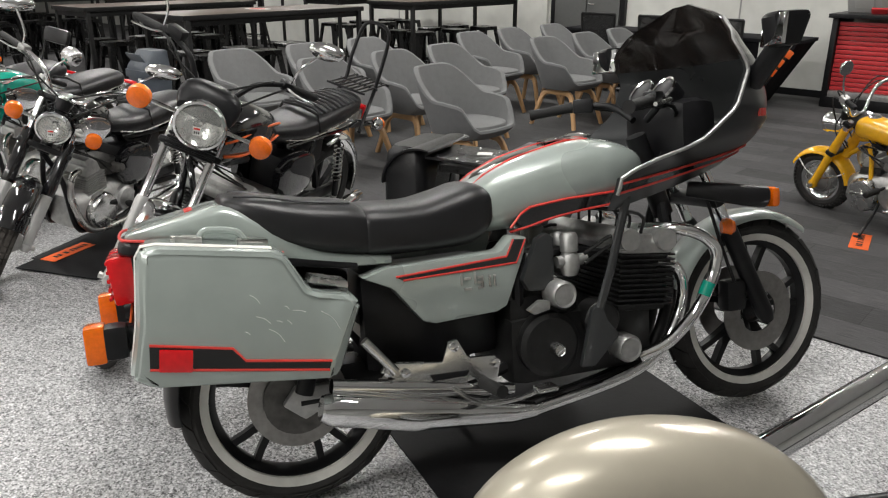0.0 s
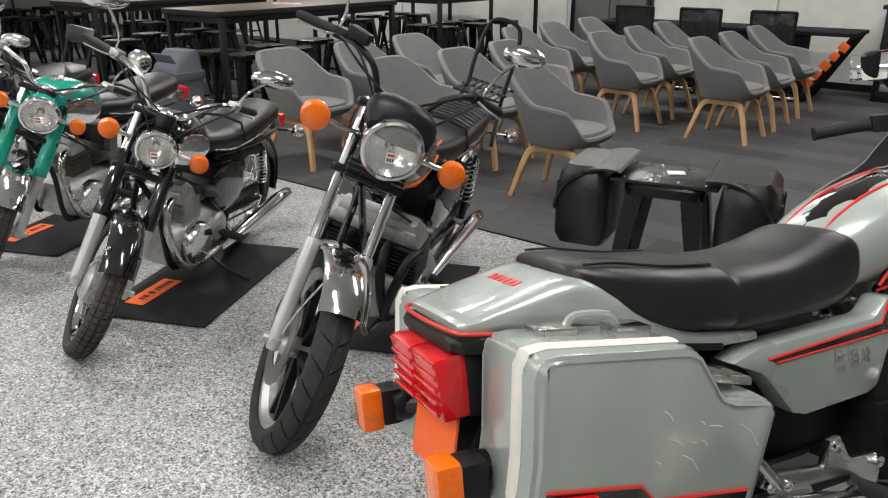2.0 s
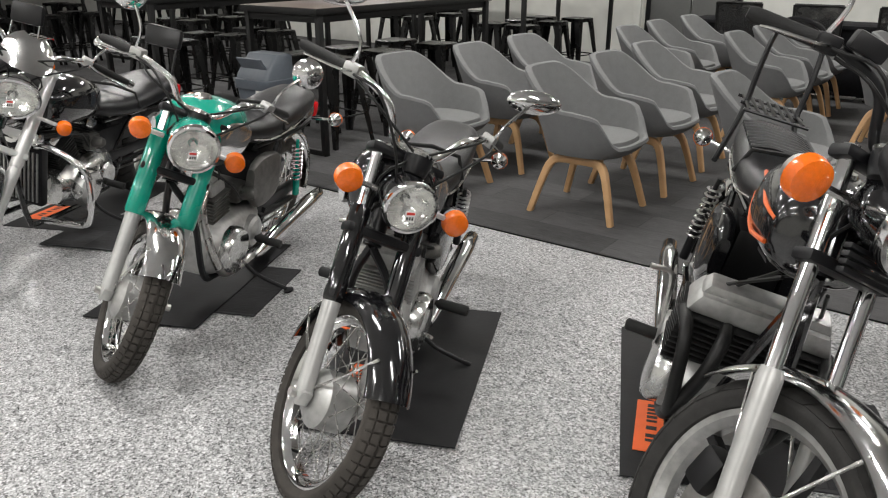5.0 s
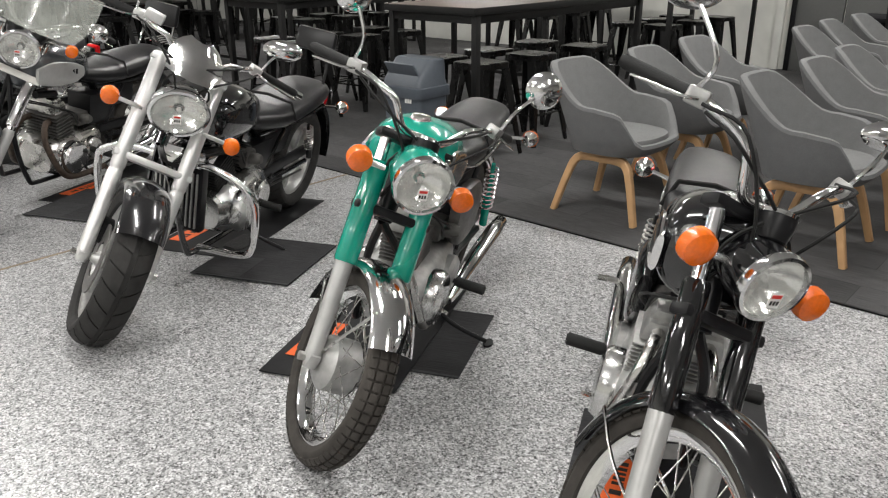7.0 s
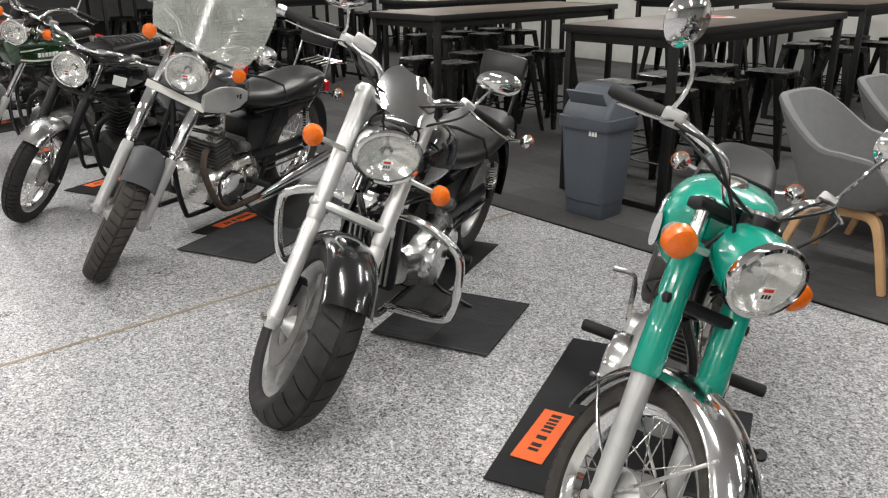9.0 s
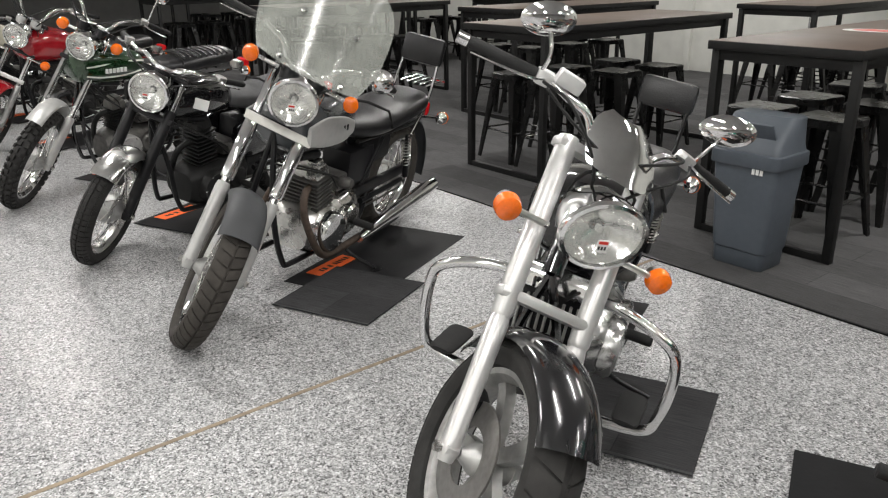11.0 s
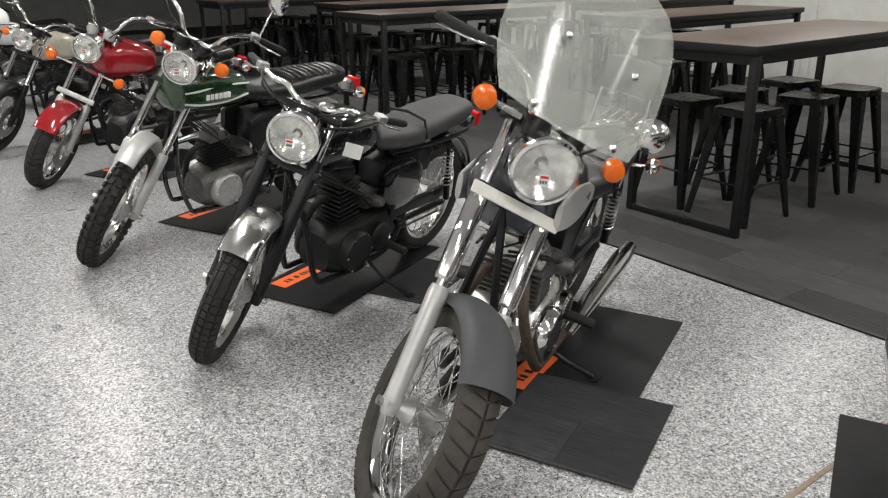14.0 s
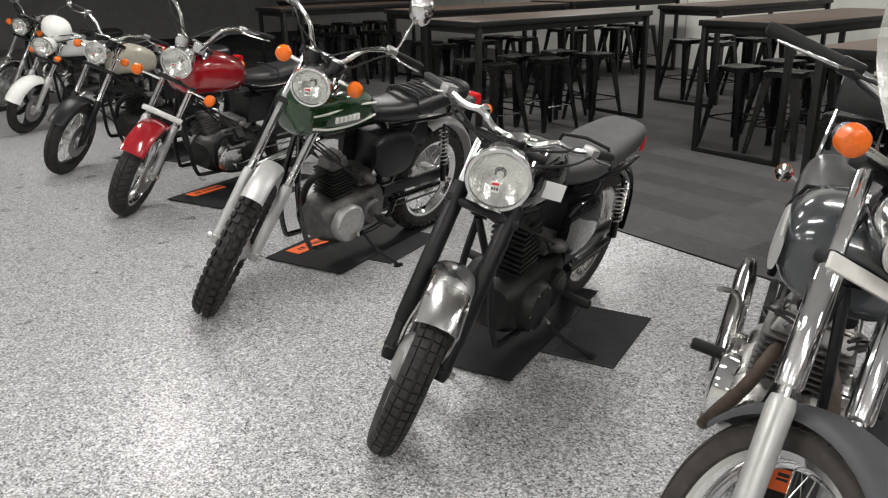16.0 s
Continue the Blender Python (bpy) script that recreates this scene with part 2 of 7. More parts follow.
DISC = mat("brake_disc_steel", (0.3, 0.29, 0.28), 0.35, 0.9, var=0.2, scale=50)
MIRROR = mat("mirror_glass", (0.85, 0.86, 0.86), 0.02, 1.0, var=0.01)
RED_SHUTTER = mat("red_shutter", (0.5, 0.03, 0.035), 0.4, var=0.1)
JOINT = mat("brown_sealant", (0.3, 0.24, 0.17), 0.7, var=0.25)


# ---- mesh helpers ----
def finish(bm, name, material, parent=None, label="", sharp=38):
    me = bpy.data.meshes.new(name)
    bmesh.ops.recalc_face_normals(bm, faces=bm.faces)
    bm.to_mesh(me)
    bm.free()
    me.polygons.foreach_set("use_smooth", [True] * len(me.polygons))
    me.set_sharp_from_angle(angle=radians(sharp))
    me.materials.append(material)
    ob = new(name, me)
    if parent is not None:
        ob.parent = parent
    if label:
        ob["label"] = label
    return ob


def part(name, bm, material, parent, label=""):
    return finish(bm, name, material, parent, label)


def B():
    return bmesh.new()


def skin(bm, rings, closed=True, caps=True):
    """Join rings of equally many points with quads."""
    vs = [[bm.verts.new(p) for p in r] for r in rings]
    n = len(vs[0])
    for a, b in zip(vs, vs[1:]):
        for i in range(n if closed else n - 1):
            j = (i + 1) % n
            bm.faces.new((a[i], a[j], b[j], b[i]))
    if caps and closed:
        bm.faces.new(vs[0])
        bm.faces.new(vs[-1])
    return bm


def curve(pts, n=5):
    """A smooth line through points."""
    pts = [Vector(p) for p in pts]
    if len(pts) < 3:
        return pts
    ext = [pts[0] * 2 - pts[1]] + pts + [pts[-1] * 2 - pts[-2]]
    out = []
    for i in range(1, len(ext) - 2):
        p0, p1, p2, p3 = ext[i - 1:i + 3]
        for k in range(n):
            t = k / n
            out.append(0.5 * ((2 * p1) + (p2 - p0) * t + (2 * p0 - 5 * p1 + 4 * p2 - p3) * t * t + (3 * p1 - p0 - 3 * p2 + p3) * t ** 3))
    return out + [pts[-1]]


def tube(bm, pts, r, seg=8, flat=1.0):
    """A round bar along points; r is one radius or one for each end or point; flat squeezes its second axis."""
    pts = [Vector(p) for p in pts]
    n = len(pts)
    if isinstance(r, (tuple, list)):
        rad = [r[0] + (r[-1] - r[0]) * i / (n - 1) for i in range(n)] if len(r) != n else list(r)
    else:
        rad = [r] * n
    tan = [(pts[min(i + 1, n - 1)] - pts[max(i - 1, 0)]).normalized() for i in range(n)]
    up = Vector((0, 0, 1)) if abs(tan[0].z) < 0.9 else Vector((1, 0, 0))
    x = tan[0].cross(up).normalized()
    rings = []
    for p, t, q in zip(pts, tan, rad):
        x = (x - t * x.dot(t)).normalized()
        y = t.cross(x)
        rings.append([p + x * (math.cos(a) * q) + y * (math.sin(a) * q * flat) for a in (2 * math.pi * i / seg for i in range(seg))])
    return skin(bm, rings)


def axis(origin, z, x=None):
    """A frame at origin whose third axis is z."""
    z = Vector(z).normalized()
    x = Vector(x) if x is not None else (Vector((0, 0, 1)) if abs(z.z) < 0.9 else Vector((1, 0, 0)))
    x = (x - z * x.dot(z)).normalized()
    y = z.cross(x)
    return Matrix(((x.x, y.x, z.x, origin[0]), (x.y, y.y, z.y, origin[1]), (x.z, y.z, z.z, origin[2]), (0, 0, 0, 1)))


def lathe(bm, prof, m, seg=20, sx=1.0, sy=1.0, caps=True):
    """Turn a profile of (radius, height) round the third axis of m."""
    rings = []
    for r, h in prof:
        r = max(r, 0.0005)
        rings.append([m @ Vector((math.cos(a) * r * sx, math.sin(a) * r * sy, h)) for a in (2 * math.pi * i / seg for i in range(seg))])
    return skin(bm, rings, True, caps)


def block(bm, m, size, bevel=0.0, taper=1.0):
    """A box with rounded edges about the frame m; taper narrows its upper end."""
    t = bmesh.new()
    bmesh.ops.create_cube(t, size=1.0)
    for v in t.verts:
        k = taper if v.co.z > 0 else 1.0
        v.co = Vector((v.co.x * size[0] * k, v.co.y * size[1] * k, v.co.z * size[2]))
    if bevel:
        bmesh.ops.bevel(t, geom=t.edges[:], offset=bevel, segments=2, profile=0.6, affect="EDGES")
    t.transform(m)
    me = bpy.data.meshes.new("tmp")
    t.to_mesh(me)
    t.free()
    bm.from_mesh(me)
    bpy.data.meshes.remove(me)
    return bm


def sup(x, z, a, b, e=2.4, n=20, y=0.0):
    """An upright rounded ring across the x axis: half width a, half height b."""
    out = []
    for i in range(n):
        t = 2 * math.pi * i / n
        c, s = math.cos(t), math.sin(t)
        out.append(Vector((x, y + a * math.copysign(abs(c) ** (2 / e), c), z + b * math.copysign(abs(s) ** (2 / e), s))))
    return out


def loft(bm, secs, e=2.4, n=20, y=0.0, m=None, sub=3):
    """A body through sections (x, z, half width, half height), smoothed between."""
    c = [Vector((s[0], s[1], s[2])) for s in secs]
    h = [Vector((s[3], 0, 0)) for s in secs]
    c, h = curve(c, sub), curve(h, sub)
    rings = [sup(p.x, p.y, max(p.z, 0.002), max(q.x, 0.002), e, n, y) for p, q in zip(c, h)]
    if m is not None:
        rings = [[m @ v for v in r] for r in rings]
    return skin(bm, rings)


def T(x, y, z):
    return Matrix.Translation((x, y, z))


def thing(name, label, category, group="", m=None):
    ob = new(name)
    ob.empty_display_size = 0.1
    tagged(ob, label, category, group)
    if m is not None:
        ob.matrix_world = m
    return ob


# ---- the room ----
def slab(name, s0, s1, d0, d1, z0, z1, material, label="", kind="structure", category=""):
    bm = B()
    block(bm, T((s0 + s1) / 2, (d0 + d1) / 2 * -1, (z0 + z1) / 2), (abs(s1 - s0), abs(d1 - d0), z1 - z0))
    ob = finish(bm, name, material)
    ob.matrix_world = ROOM
    return tagged(ob, label, category, "", kind)


# in the room's own frame the second axis runs away from the tables
ROOM = Matrix(((ALONG.x, -DEEP.x, 0, ORIGIN.x), (ALONG.y, -DEEP.y, 0, ORIGIN.y), (0, 0, 1, 0), (0, 0, 0, 1)))
S0, S1, D0, D1 = -9.0, 22.0, -9.5, 6.75
slab("floor", S0, S1, D0, D1, -0.2, 0.0, FLOOR, "grey flake epoxy floor with black and white chips")
slab("carpet", S0, S1, 0.0, D1, 0.0, 0.006, CARPET, "charcoal carpet planks with a straight trimmed edge")
slab("carpet_trim", S0, S1, -0.012, 0.0, 0.0, 0.008, SATIN, "thin dark carpet edging strip")
slab("floor_joint", 1.19, 1.208, D0, -0.012, 0.0, 0.0022, JOINT, "brown sealant strip in the floor joint")
slab("wall_back", S0, S1, D1, D1 + 0.2, 0, CEIL, WALL, "pale grey tilt-up concrete wall")
# front wall and ceiling are out of view, added to return the lamplight
slab("wall_front", S0, S1, D0 - 0.2, D0, 0, CEIL, WALL, "unseen pale grey wall closing the room behind the camera")
slab("wall_start", S0 - 0.2, S0, D0 - 0.2, D1 + 0.2, 0, CEIL, WALL_GREY, "grey concrete end wall")
slab("wall_end", S1, S1 + 0.2, D0 - 0.2, D1 + 0.2, 0, CEIL, WALL_GREY, "grey concrete end wall")
slab("ceiling", S0 - 0.2, S1 + 0.2, D0 - 0.2, D1 + 0.2, CEIL, CEIL + 0.15, CEILING, "unseen white ceiling")
slab("baseboard", -9.0, -0.55, D1 - 0.012, D1, 0.006, 0.09, SATIN, "low black skirting board")
for s in (-2.2, 3.9, 9.0, 14.0):
    slab("trim", s, s + 0.02, D1 - 0.004, D1, 0, CEIL, WALL_GREY, "sealed joint between concrete panels")
for s, w in ((0.72, 0.09), (5.6, 0.09)):
    slab("trim", s, s + w, D1 - 0.06, D1, 0.006, CEIL, WALL, "pale painted steel post")


def door_leaf():
    ob = thing("door_1", "closed dark grey flush double door in the concrete wall", "door", m=ROOM)
    ob["kind"] = "structure"
    for a, b in ((-0.5, 0.03), (0.05, 0.58)):
        bm = B()
        block(bm, T((a + b) / 2, -(D1 - 0.03), 1.05), (b - a, 0.05, 2.08), 0.004)
        part("door_leaf", bm, DOOR_GREY, ob)
    bm = B()
    for a in (-0.56, 0.61):
        block(bm, T(a, -(D1 - 0.035), 1.07), (0.06, 0.07, 2.14), 0.004)
    block(bm, T(0.025, -(D1 - 0.035), 2.16), (1.23, 0.07, 0.06), 0.004)
    part("door_frame", bm, SATIN, ob)
    bm = B()
    tube(bm, curve([(-0.02, -(D1 - 0.06), 1.0), (-0.02, -(D1 - 0.11), 1.0), (-0.12, -(D1 - 0.11), 1.0)], 3), 0.009)
    part("door_handle", bm, CHROME_OLD, ob)


door_leaf()


def light_strip(s, d):
    ob = thing("ceiling_light", "unseen long white strip light fixed to the ceiling", "light", "ceiling lights", room_pose(s, d, CEIL))
    bm = B()
    block(bm, T(0, 0, -0.035), (1.7, 0.24, 0.07), 0.01)
    part("housing", bm, WHITE, ob)
    bm = B()
    for x in (-0.83, 0.83):
        block(bm, T(x, 0, -0.08), (0.03, 0.22, 0.03), 0.005)
    part("end_cap", bm, WHITE, ob)


for s, d in LAMPS:
    light_strip(s, d)


# ---- tables and stools ----
def bar_table(s, d, width=0.82, length=2.25, top=1.09, sticker=False):
    """Near end at d, running away from the carpet's edge; s is its middle."""
    ob = thing("bar_table", "tall table with walnut laminate top on black steel sled legs", "table", "bar tables", room_pose(s, d))
    w, L = width, length
    bm = B()
    block(bm, T(0, -L / 2, top - 0.021), (w, L, 0.042), 0.004)
    slab_top = part("tabletop", bm, TABLE_WOOD, ob)
    bm = B()
    block(bm, T(0, -L / 2, top - 0.025), (w + 0.008, L + 0.008, 0.046), 0.004)
    part("edge_band", bm, STEEL_BLACK, slab_top, "black edge band round the table top")
    bm = B()
    for y in (-0.055, -L + 0.055):
        block(bm, T(0, y, top - 0.075), (w - 0.08, 0.04, 0.06), 0.003)
    for x in (-w / 2 + 0.05, w / 2 - 0.05):
        block(bm, T(x, -L / 2, top - 0.075), (0.04, L - 0.15, 0.06), 0.003)
    part("apron", bm, STEEL_BLACK, ob)
    for y in (-0.05, -L + 0.05):
        for x in (-w / 2 + 0.03, w / 2 - 0.03):
            bm = B()
            block(bm, T(x, y, (top - 0.045) / 2 + 0.003), (0.045, 0.045, top - 0.055), 0.003)
            part("leg", bm, STEEL_BLACK, ob)
        bm = B()
        block(bm, T(0, y, 0.026), (w - 0.106, 0.04, 0.038), 0.003)
        part("floor_rail", bm, STEEL_BLACK, ob)
    if sticker:
        bm = B()
        lathe(bm, [(0.11, 0), (0.11, 0.001)], T(0.05, -1.15, top + 0.0005), 24, 1.6, 1.0)
        part("sticker", bm, PAPER, ob, "round white and red sticker")
        bm = B()
        lathe(bm, [(0.07, 0), (0.07, 0.001)], T(0.05, -1.15, top + 0.002), 24, 1.6, 1.0)
        part("sticker_mark", bm, STRIPE_RED, ob)
    return ob


def stool_thing():
    ob = thing("bar_stool", "square black enamelled steel stool with splayed legs", "stool", "metal stools", T(0, 0, 0))
    h = 0.68
    bm = B()
    rings = []
    for half, z in ((0.155, h - 0.045), (0.157, h - 0.008), (0.149, h), (0.12, h - 0.004)):
        rings.append([v for v in ring4(half, z)])
    skin(bm, rings)
    part("seat", bm, STOOL_BLACK, ob)
    for sx in (-1, 1):
        for sy in (-1, 1):
            bm = B()
            top, low = Vector((sx * 0.135, sy * 0.135, h - 0.03)), Vector((sx * 0.215, sy * 0.215, 0.0))
            rr = []
            for k in range(5):
                t = k / 4
                p, hw = top.lerp(low, t), 0.034 - 0.02 * t
                rr.append([p + Vector((sx * 0.008, sy * 0.008, 0)), p + Vector((sx * 0.004 - sx * hw * 2, sy * 0.008, 0)), p + Vector((-sx * hw * 2, sy * 0.0, 0)), p + Vector((-sx * 0.008, -sy * 0.008, 0)), p + Vector((0, -sy * hw * 2, 0)), p + Vector((sx * 0.008, sy * 0.004 - sy * hw * 2, 0))])
            skin(bm, rr)
            part("leg", bm, STOOL_BLACK, ob)
    for i in range(4):
        bm = B()
        a, b = [(-1, -1), (1, -1), (1, 1), (-1, 1)][i], [(1, -1), (1, 1), (-1, 1), (-1, -1)][i]
        tube(bm, [(a[0] * 0.183, a[1] * 0.183, 0.235), (b[0] * 0.183, b[1] * 0.183, 0.235)], 0.008, 6)
        part("footrest", bm, STOOL_BLACK, ob)
    return ob


def ring4(half, z, c=0.3):
    k = half * (1 - c)
    pts = []
    for cx, cy, a0 in ((k, k, 0), (-k, k, 90), (-k, -k, 180), (k, -k, 270)):
        for j in range(4):
            a = radians(a0 + 30 * j)
            pts.append(Vector((cx + math.cos(a) * half * c, cy + math.sin(a) * half * c, z)))
    return pts


TABLES = [(0.95, 0.56, True), (3.03, 0.58, False), (4.86, 2.06, False), (6.95, 0.75, False), (1.25, 3.9, False), (6.85, 3.95, False), (9.0, 1.6, False), (11.2, 0.9, False), (9.3, 4.2, False), (13.4, 2.2, False), (3.0, 4.2, False), (-0.35, 4.1 + 1.2, False)]
STOOL = None
rs = random.Random(4)
for s, d, st in TABLES:
    if s < 0:
        continue
    bar_table(s, d, sticker=st)
    for side in (-1, 1):
        for k in (0.5, 1.12, 1.74):
            m = room_pose(s + 0.115 + side * (0.215 + rs.uniform(-0.01, 0.03)), d + k + rs.uniform(-0.06, 0.06), 0.006, rs.uniform(-9, 9))
            if STOOL is None:
                STOOL = stool_thing()
                STOOL.matrix_world = m
            else:
                copy_thing(STOOL, m)


# ---- tub chairs ----
def tub_chair():
    ob = thing("tub_chair", "grey wool tub armchair on splayed beech legs", "chair", "grey tub chairs", T(0, 0, 0))
    N = 48

    def rim(a):
        a = abs(a)
        back, arm, front = 0.84, 0.635, 0.45
        k = min(1, max(0, (a - 30) / 52))
        k = k * k * (3 - 2 * k)
        z = back + (arm - back) * k
        if a > 90:
            z -= 0.02 * (a - 90) / 30
        if a > 116:
            q = min(1, (a - 116) / 26)
            q = q * q * (3 - 2 * q)
            z = z + (front - z) * q
        return z

    def at(a, r, z, sq=2.9):
        t = radians(a)
        c, s = -math.cos(t), math.sin(t)
        k = (abs(c) ** sq + abs(s) ** sq) ** (-1 / sq)
        lean = -max(0, z - 0.45) * 0.28 * max(0, math.cos(t))
        return Vector((c * k * r * 0.98 + lean, s * k * r * 1.02, z))

    rings = []
    for layer in range(11):
        ring = []
        for i in range(N):
            a = -180 + 360 * i / N
            zt = rim(a)
            zb = 0.365
            if layer == 0:
                p = at(a, 0.12, zb)
            elif layer == 1:
                p = at(a, 0.235, zb + 0.004)
            elif layer <= 5:
                f = (layer - 1) / 4
                p = at(a, 0.235 + 0.075 * (f ** 0.75), zb + (zt - 0.02 - zb) * f)
            elif layer == 6:
                p = at(a, 0.302, zt - 0.004)
            elif layer == 7:
                p = at(a, 0.287, zt)
            elif layer == 8:
                p = at(a, 0.270, zt - 0.008)
            elif layer == 9:
                p = at(a, 0.258, zt - (zt - 0.415) * 0.4)
            else:
                p = at(a, 0.235, 0.41)
            ring.append(p)
        rings.append(ring)
    bm = B()
    skin(bm, rings[:7], caps=False)
    bm.faces.new([bm.verts.new(p) for p in rings[0]])
    part("shell", bm, FABRIC, ob, "mid grey wool outer shell")
    bm = B()
    skin(bm, rings[6:], caps=False)
    bm.faces.new([bm.verts.new(p) for p in rings[10]])
    part("lining", bm, FABRIC_LIT, ob, "same grey wool inside, coloured lighter as if lit")
    bm = B()
    rr = []
    for r, z in ((0.2, 0.412), (0.245, 0.42), (0.252, 0.44), (0.245, 0.462), (0.21, 0.472), (0.1, 0.478)):
        rr.append([at(-180 + 360 * i / N, r, z, 2.6) + Vector((0.012, 0, 0)) for i in range(N)])
    skin(bm, rr)
    part("seat_cushion", bm, FABRIC_LIT, ob)
    for sx in (-1, 1):
        for sy in (-1, 1):
            bm = B()
            pts = curve([(0.0, sy * 0.165, 0.338), (sx * 0.1, sy * 0.168, 0.335), (sx * 0.16, sy * 0.18, 0.31), (sx * 0.2, sy * 0.2, 0.22), (sx * 0.262, sy * 0.24, 0.0)], 4)
            rr = []
            for i, p in enumerate(pts):
                t = (pts[min(i + 1, len(pts) - 1)] - pts[max(i - 1, 0)]).normalized()
                side = Vector((0, 1, 0))
                nn = t.cross(side).normalized()
                k = i / (len(pts) - 1)
                hw, hh = 0.019, 0.028 - 0.011 * k
                rr.append([p + side * hw * a + nn * hh * b for a, b in ((1, .7), (.7, 1), (-.7, 1), (-1, .7), (-1, -.7), (-.7, -1), (.7, -1), (1, -.7))])
            skin(bm, rr)
            part("leg", bm, BEECH, ob)
    bm = B()
    block(bm, T(0, 0, 0.345), (0.06, 0.36, 0.03), 0.004)
    part("cross_rail", bm, BEECH, ob)
    return ob


CHAIRS = [(-0.57, 0.52, 0), (-0.62, 1.3, 2), (-0.6, 2.05, -1), (-1.61, 0.65, 1), (-1.65, 1.39, -2), (-1.62, 2.12, 1), (-2.6, 0.93, 3), (-0.95, 3.3, 0), (-0.92, 4.05, 2), (-0.95, 4.85, 0), (-1.9, 3.32, -2), (-1.92, 4.05, 0), (-1.9, 4.8, 1), (-2.86, 3.35, -1), (-2.88, 4.05, 1), (-2.88, 4.85, 0)]
CHAIR = None
for s, d, turn in CHAIRS:
    m = room_pose(s, d, 0.006, 180 + turn)
    if CHAIR is None:
        CHAIR = tub_chair()
        CHAIR.matrix_world = m
    else:
        copy_thing(CHAIR, m)


# ---- bin ----
def swing_bin(s, d):
    ob = thing("swing_bin", "slate blue plastic swing-top rubbish bin beside the table", "bin", m=room_pose(s, d, 0.006))

    def ring(hx, hy, z, c=0.25, dy=0):
        return [Vector((v.x * hx, v.y * hy + dy, z)) for v in ring4(1.0, 0, c)]
    bm = B()
    skin(bm, [ring(0.135, 0.105, 0.0), ring(0.14, 0.11, 0.01), ring(0.142, 0.112, 0.09), ring(0.148, 0.118, 0.095), ring(0.175, 0.145, 0.56)])
    part("body", bm, BIN, ob)
    bm = B()
    skin(bm, [ring(0.187, 0.157, 0.535), ring(0.19, 0.16, 0.54), ring(0.188, 0.158, 0.6), ring(0.178, 0.148, 0.605)])
    part("rim", bm, BIN, ob)
    bm = B()
    skin(bm, [ring(0.176, 0.146, 0.603), ring(0.168, 0.138, 0.64), ring(0.16, 0.08, 0.765, 0.25, -0.05), ring(0.15, 0.07, 0.775, 0.25, -0.05)])
    part("lid", bm, BIN, ob)
    bm = B()
    block(bm, T(0, 0.108, 0.69) @ pose(0, 0, 0, 45 + 12, 0, 0), (0.26, 0.15, 0.012), 0.003)
    part("flap", bm, BIN, ob, "paler swing flap")
    bm = B()
    for i in range(3):
        block(bm, T(-0.1 + i * 0.021, 0.1485, 0.52) @ pose(0, 0, 0, 3.5, 0, 0), (0.015, 0.004, 0.03), 0.001)
    part("label_bars", bm, PAPER, ob)


swing_bin(0.86, 0.33)


# ---- long desk with its chairs, at the back wall ----
def desk():
    ob = thing("long_desk", "long black-clothed desk with a slanted end panel and orange print", "desk", m=ROOM)
    a, b, d0, d1, z = -3.35, -0.35, 5.55, 6.2, 0.76
    bm = B()
    block(bm, T((a + b) / 2, -(d0 + d1) / 2, z - 0.02), (b - a, d1 - d0, 0.04), 0.006)
    part("desktop", bm, CLOTH, ob)
    bm = B()
    rings = []
    for s in (a + 0.02, a + 0.06):
        rings.append([Vector((s + 0.0, -d0 - 0.02, z - 0.04)), Vector((s, -d1 + 0.02, z - 0.04)), Vector((s + 0.42, -d1 + 0.02, 0.006)), Vector((s + 0.42, -d0 - 0.02, 0.006))])
    skin(bm, rings)
    part("end_panel", bm, CLOTH, ob, "slanted black end panel")
    bm = B()
    block(bm, T((a + b) / 2 + 0.2, -(d0 + 0.06), z / 2), (b - a - 0.5, 0.03, z - 0.05), 0.004)
    part("front_panel", bm, CLOTH, ob)
    bm = B()
    for i in range(5):
        f = i / 4
        block(bm, T(a + 0.1 + 0.3 * f, -(d0 + 0.012), 0.62 - 0.4 * f) @ pose(0, 0, 0, 0, 58, 0), (0.09, 0.012, 0.1 - 0.02 * (i % 2)), 0.004)
    part("print_patch", bm, STRIPE_ORANGE, ob)
    bm = B()
    tube(bm, [(a + 0.5, -(d0 - 0.05), 0.05), (b - 0.3, -(d0 - 0.05), 0.05)], 0.015)
    part("foot_rail", bm, CHROME_OLD, ob)


desk()


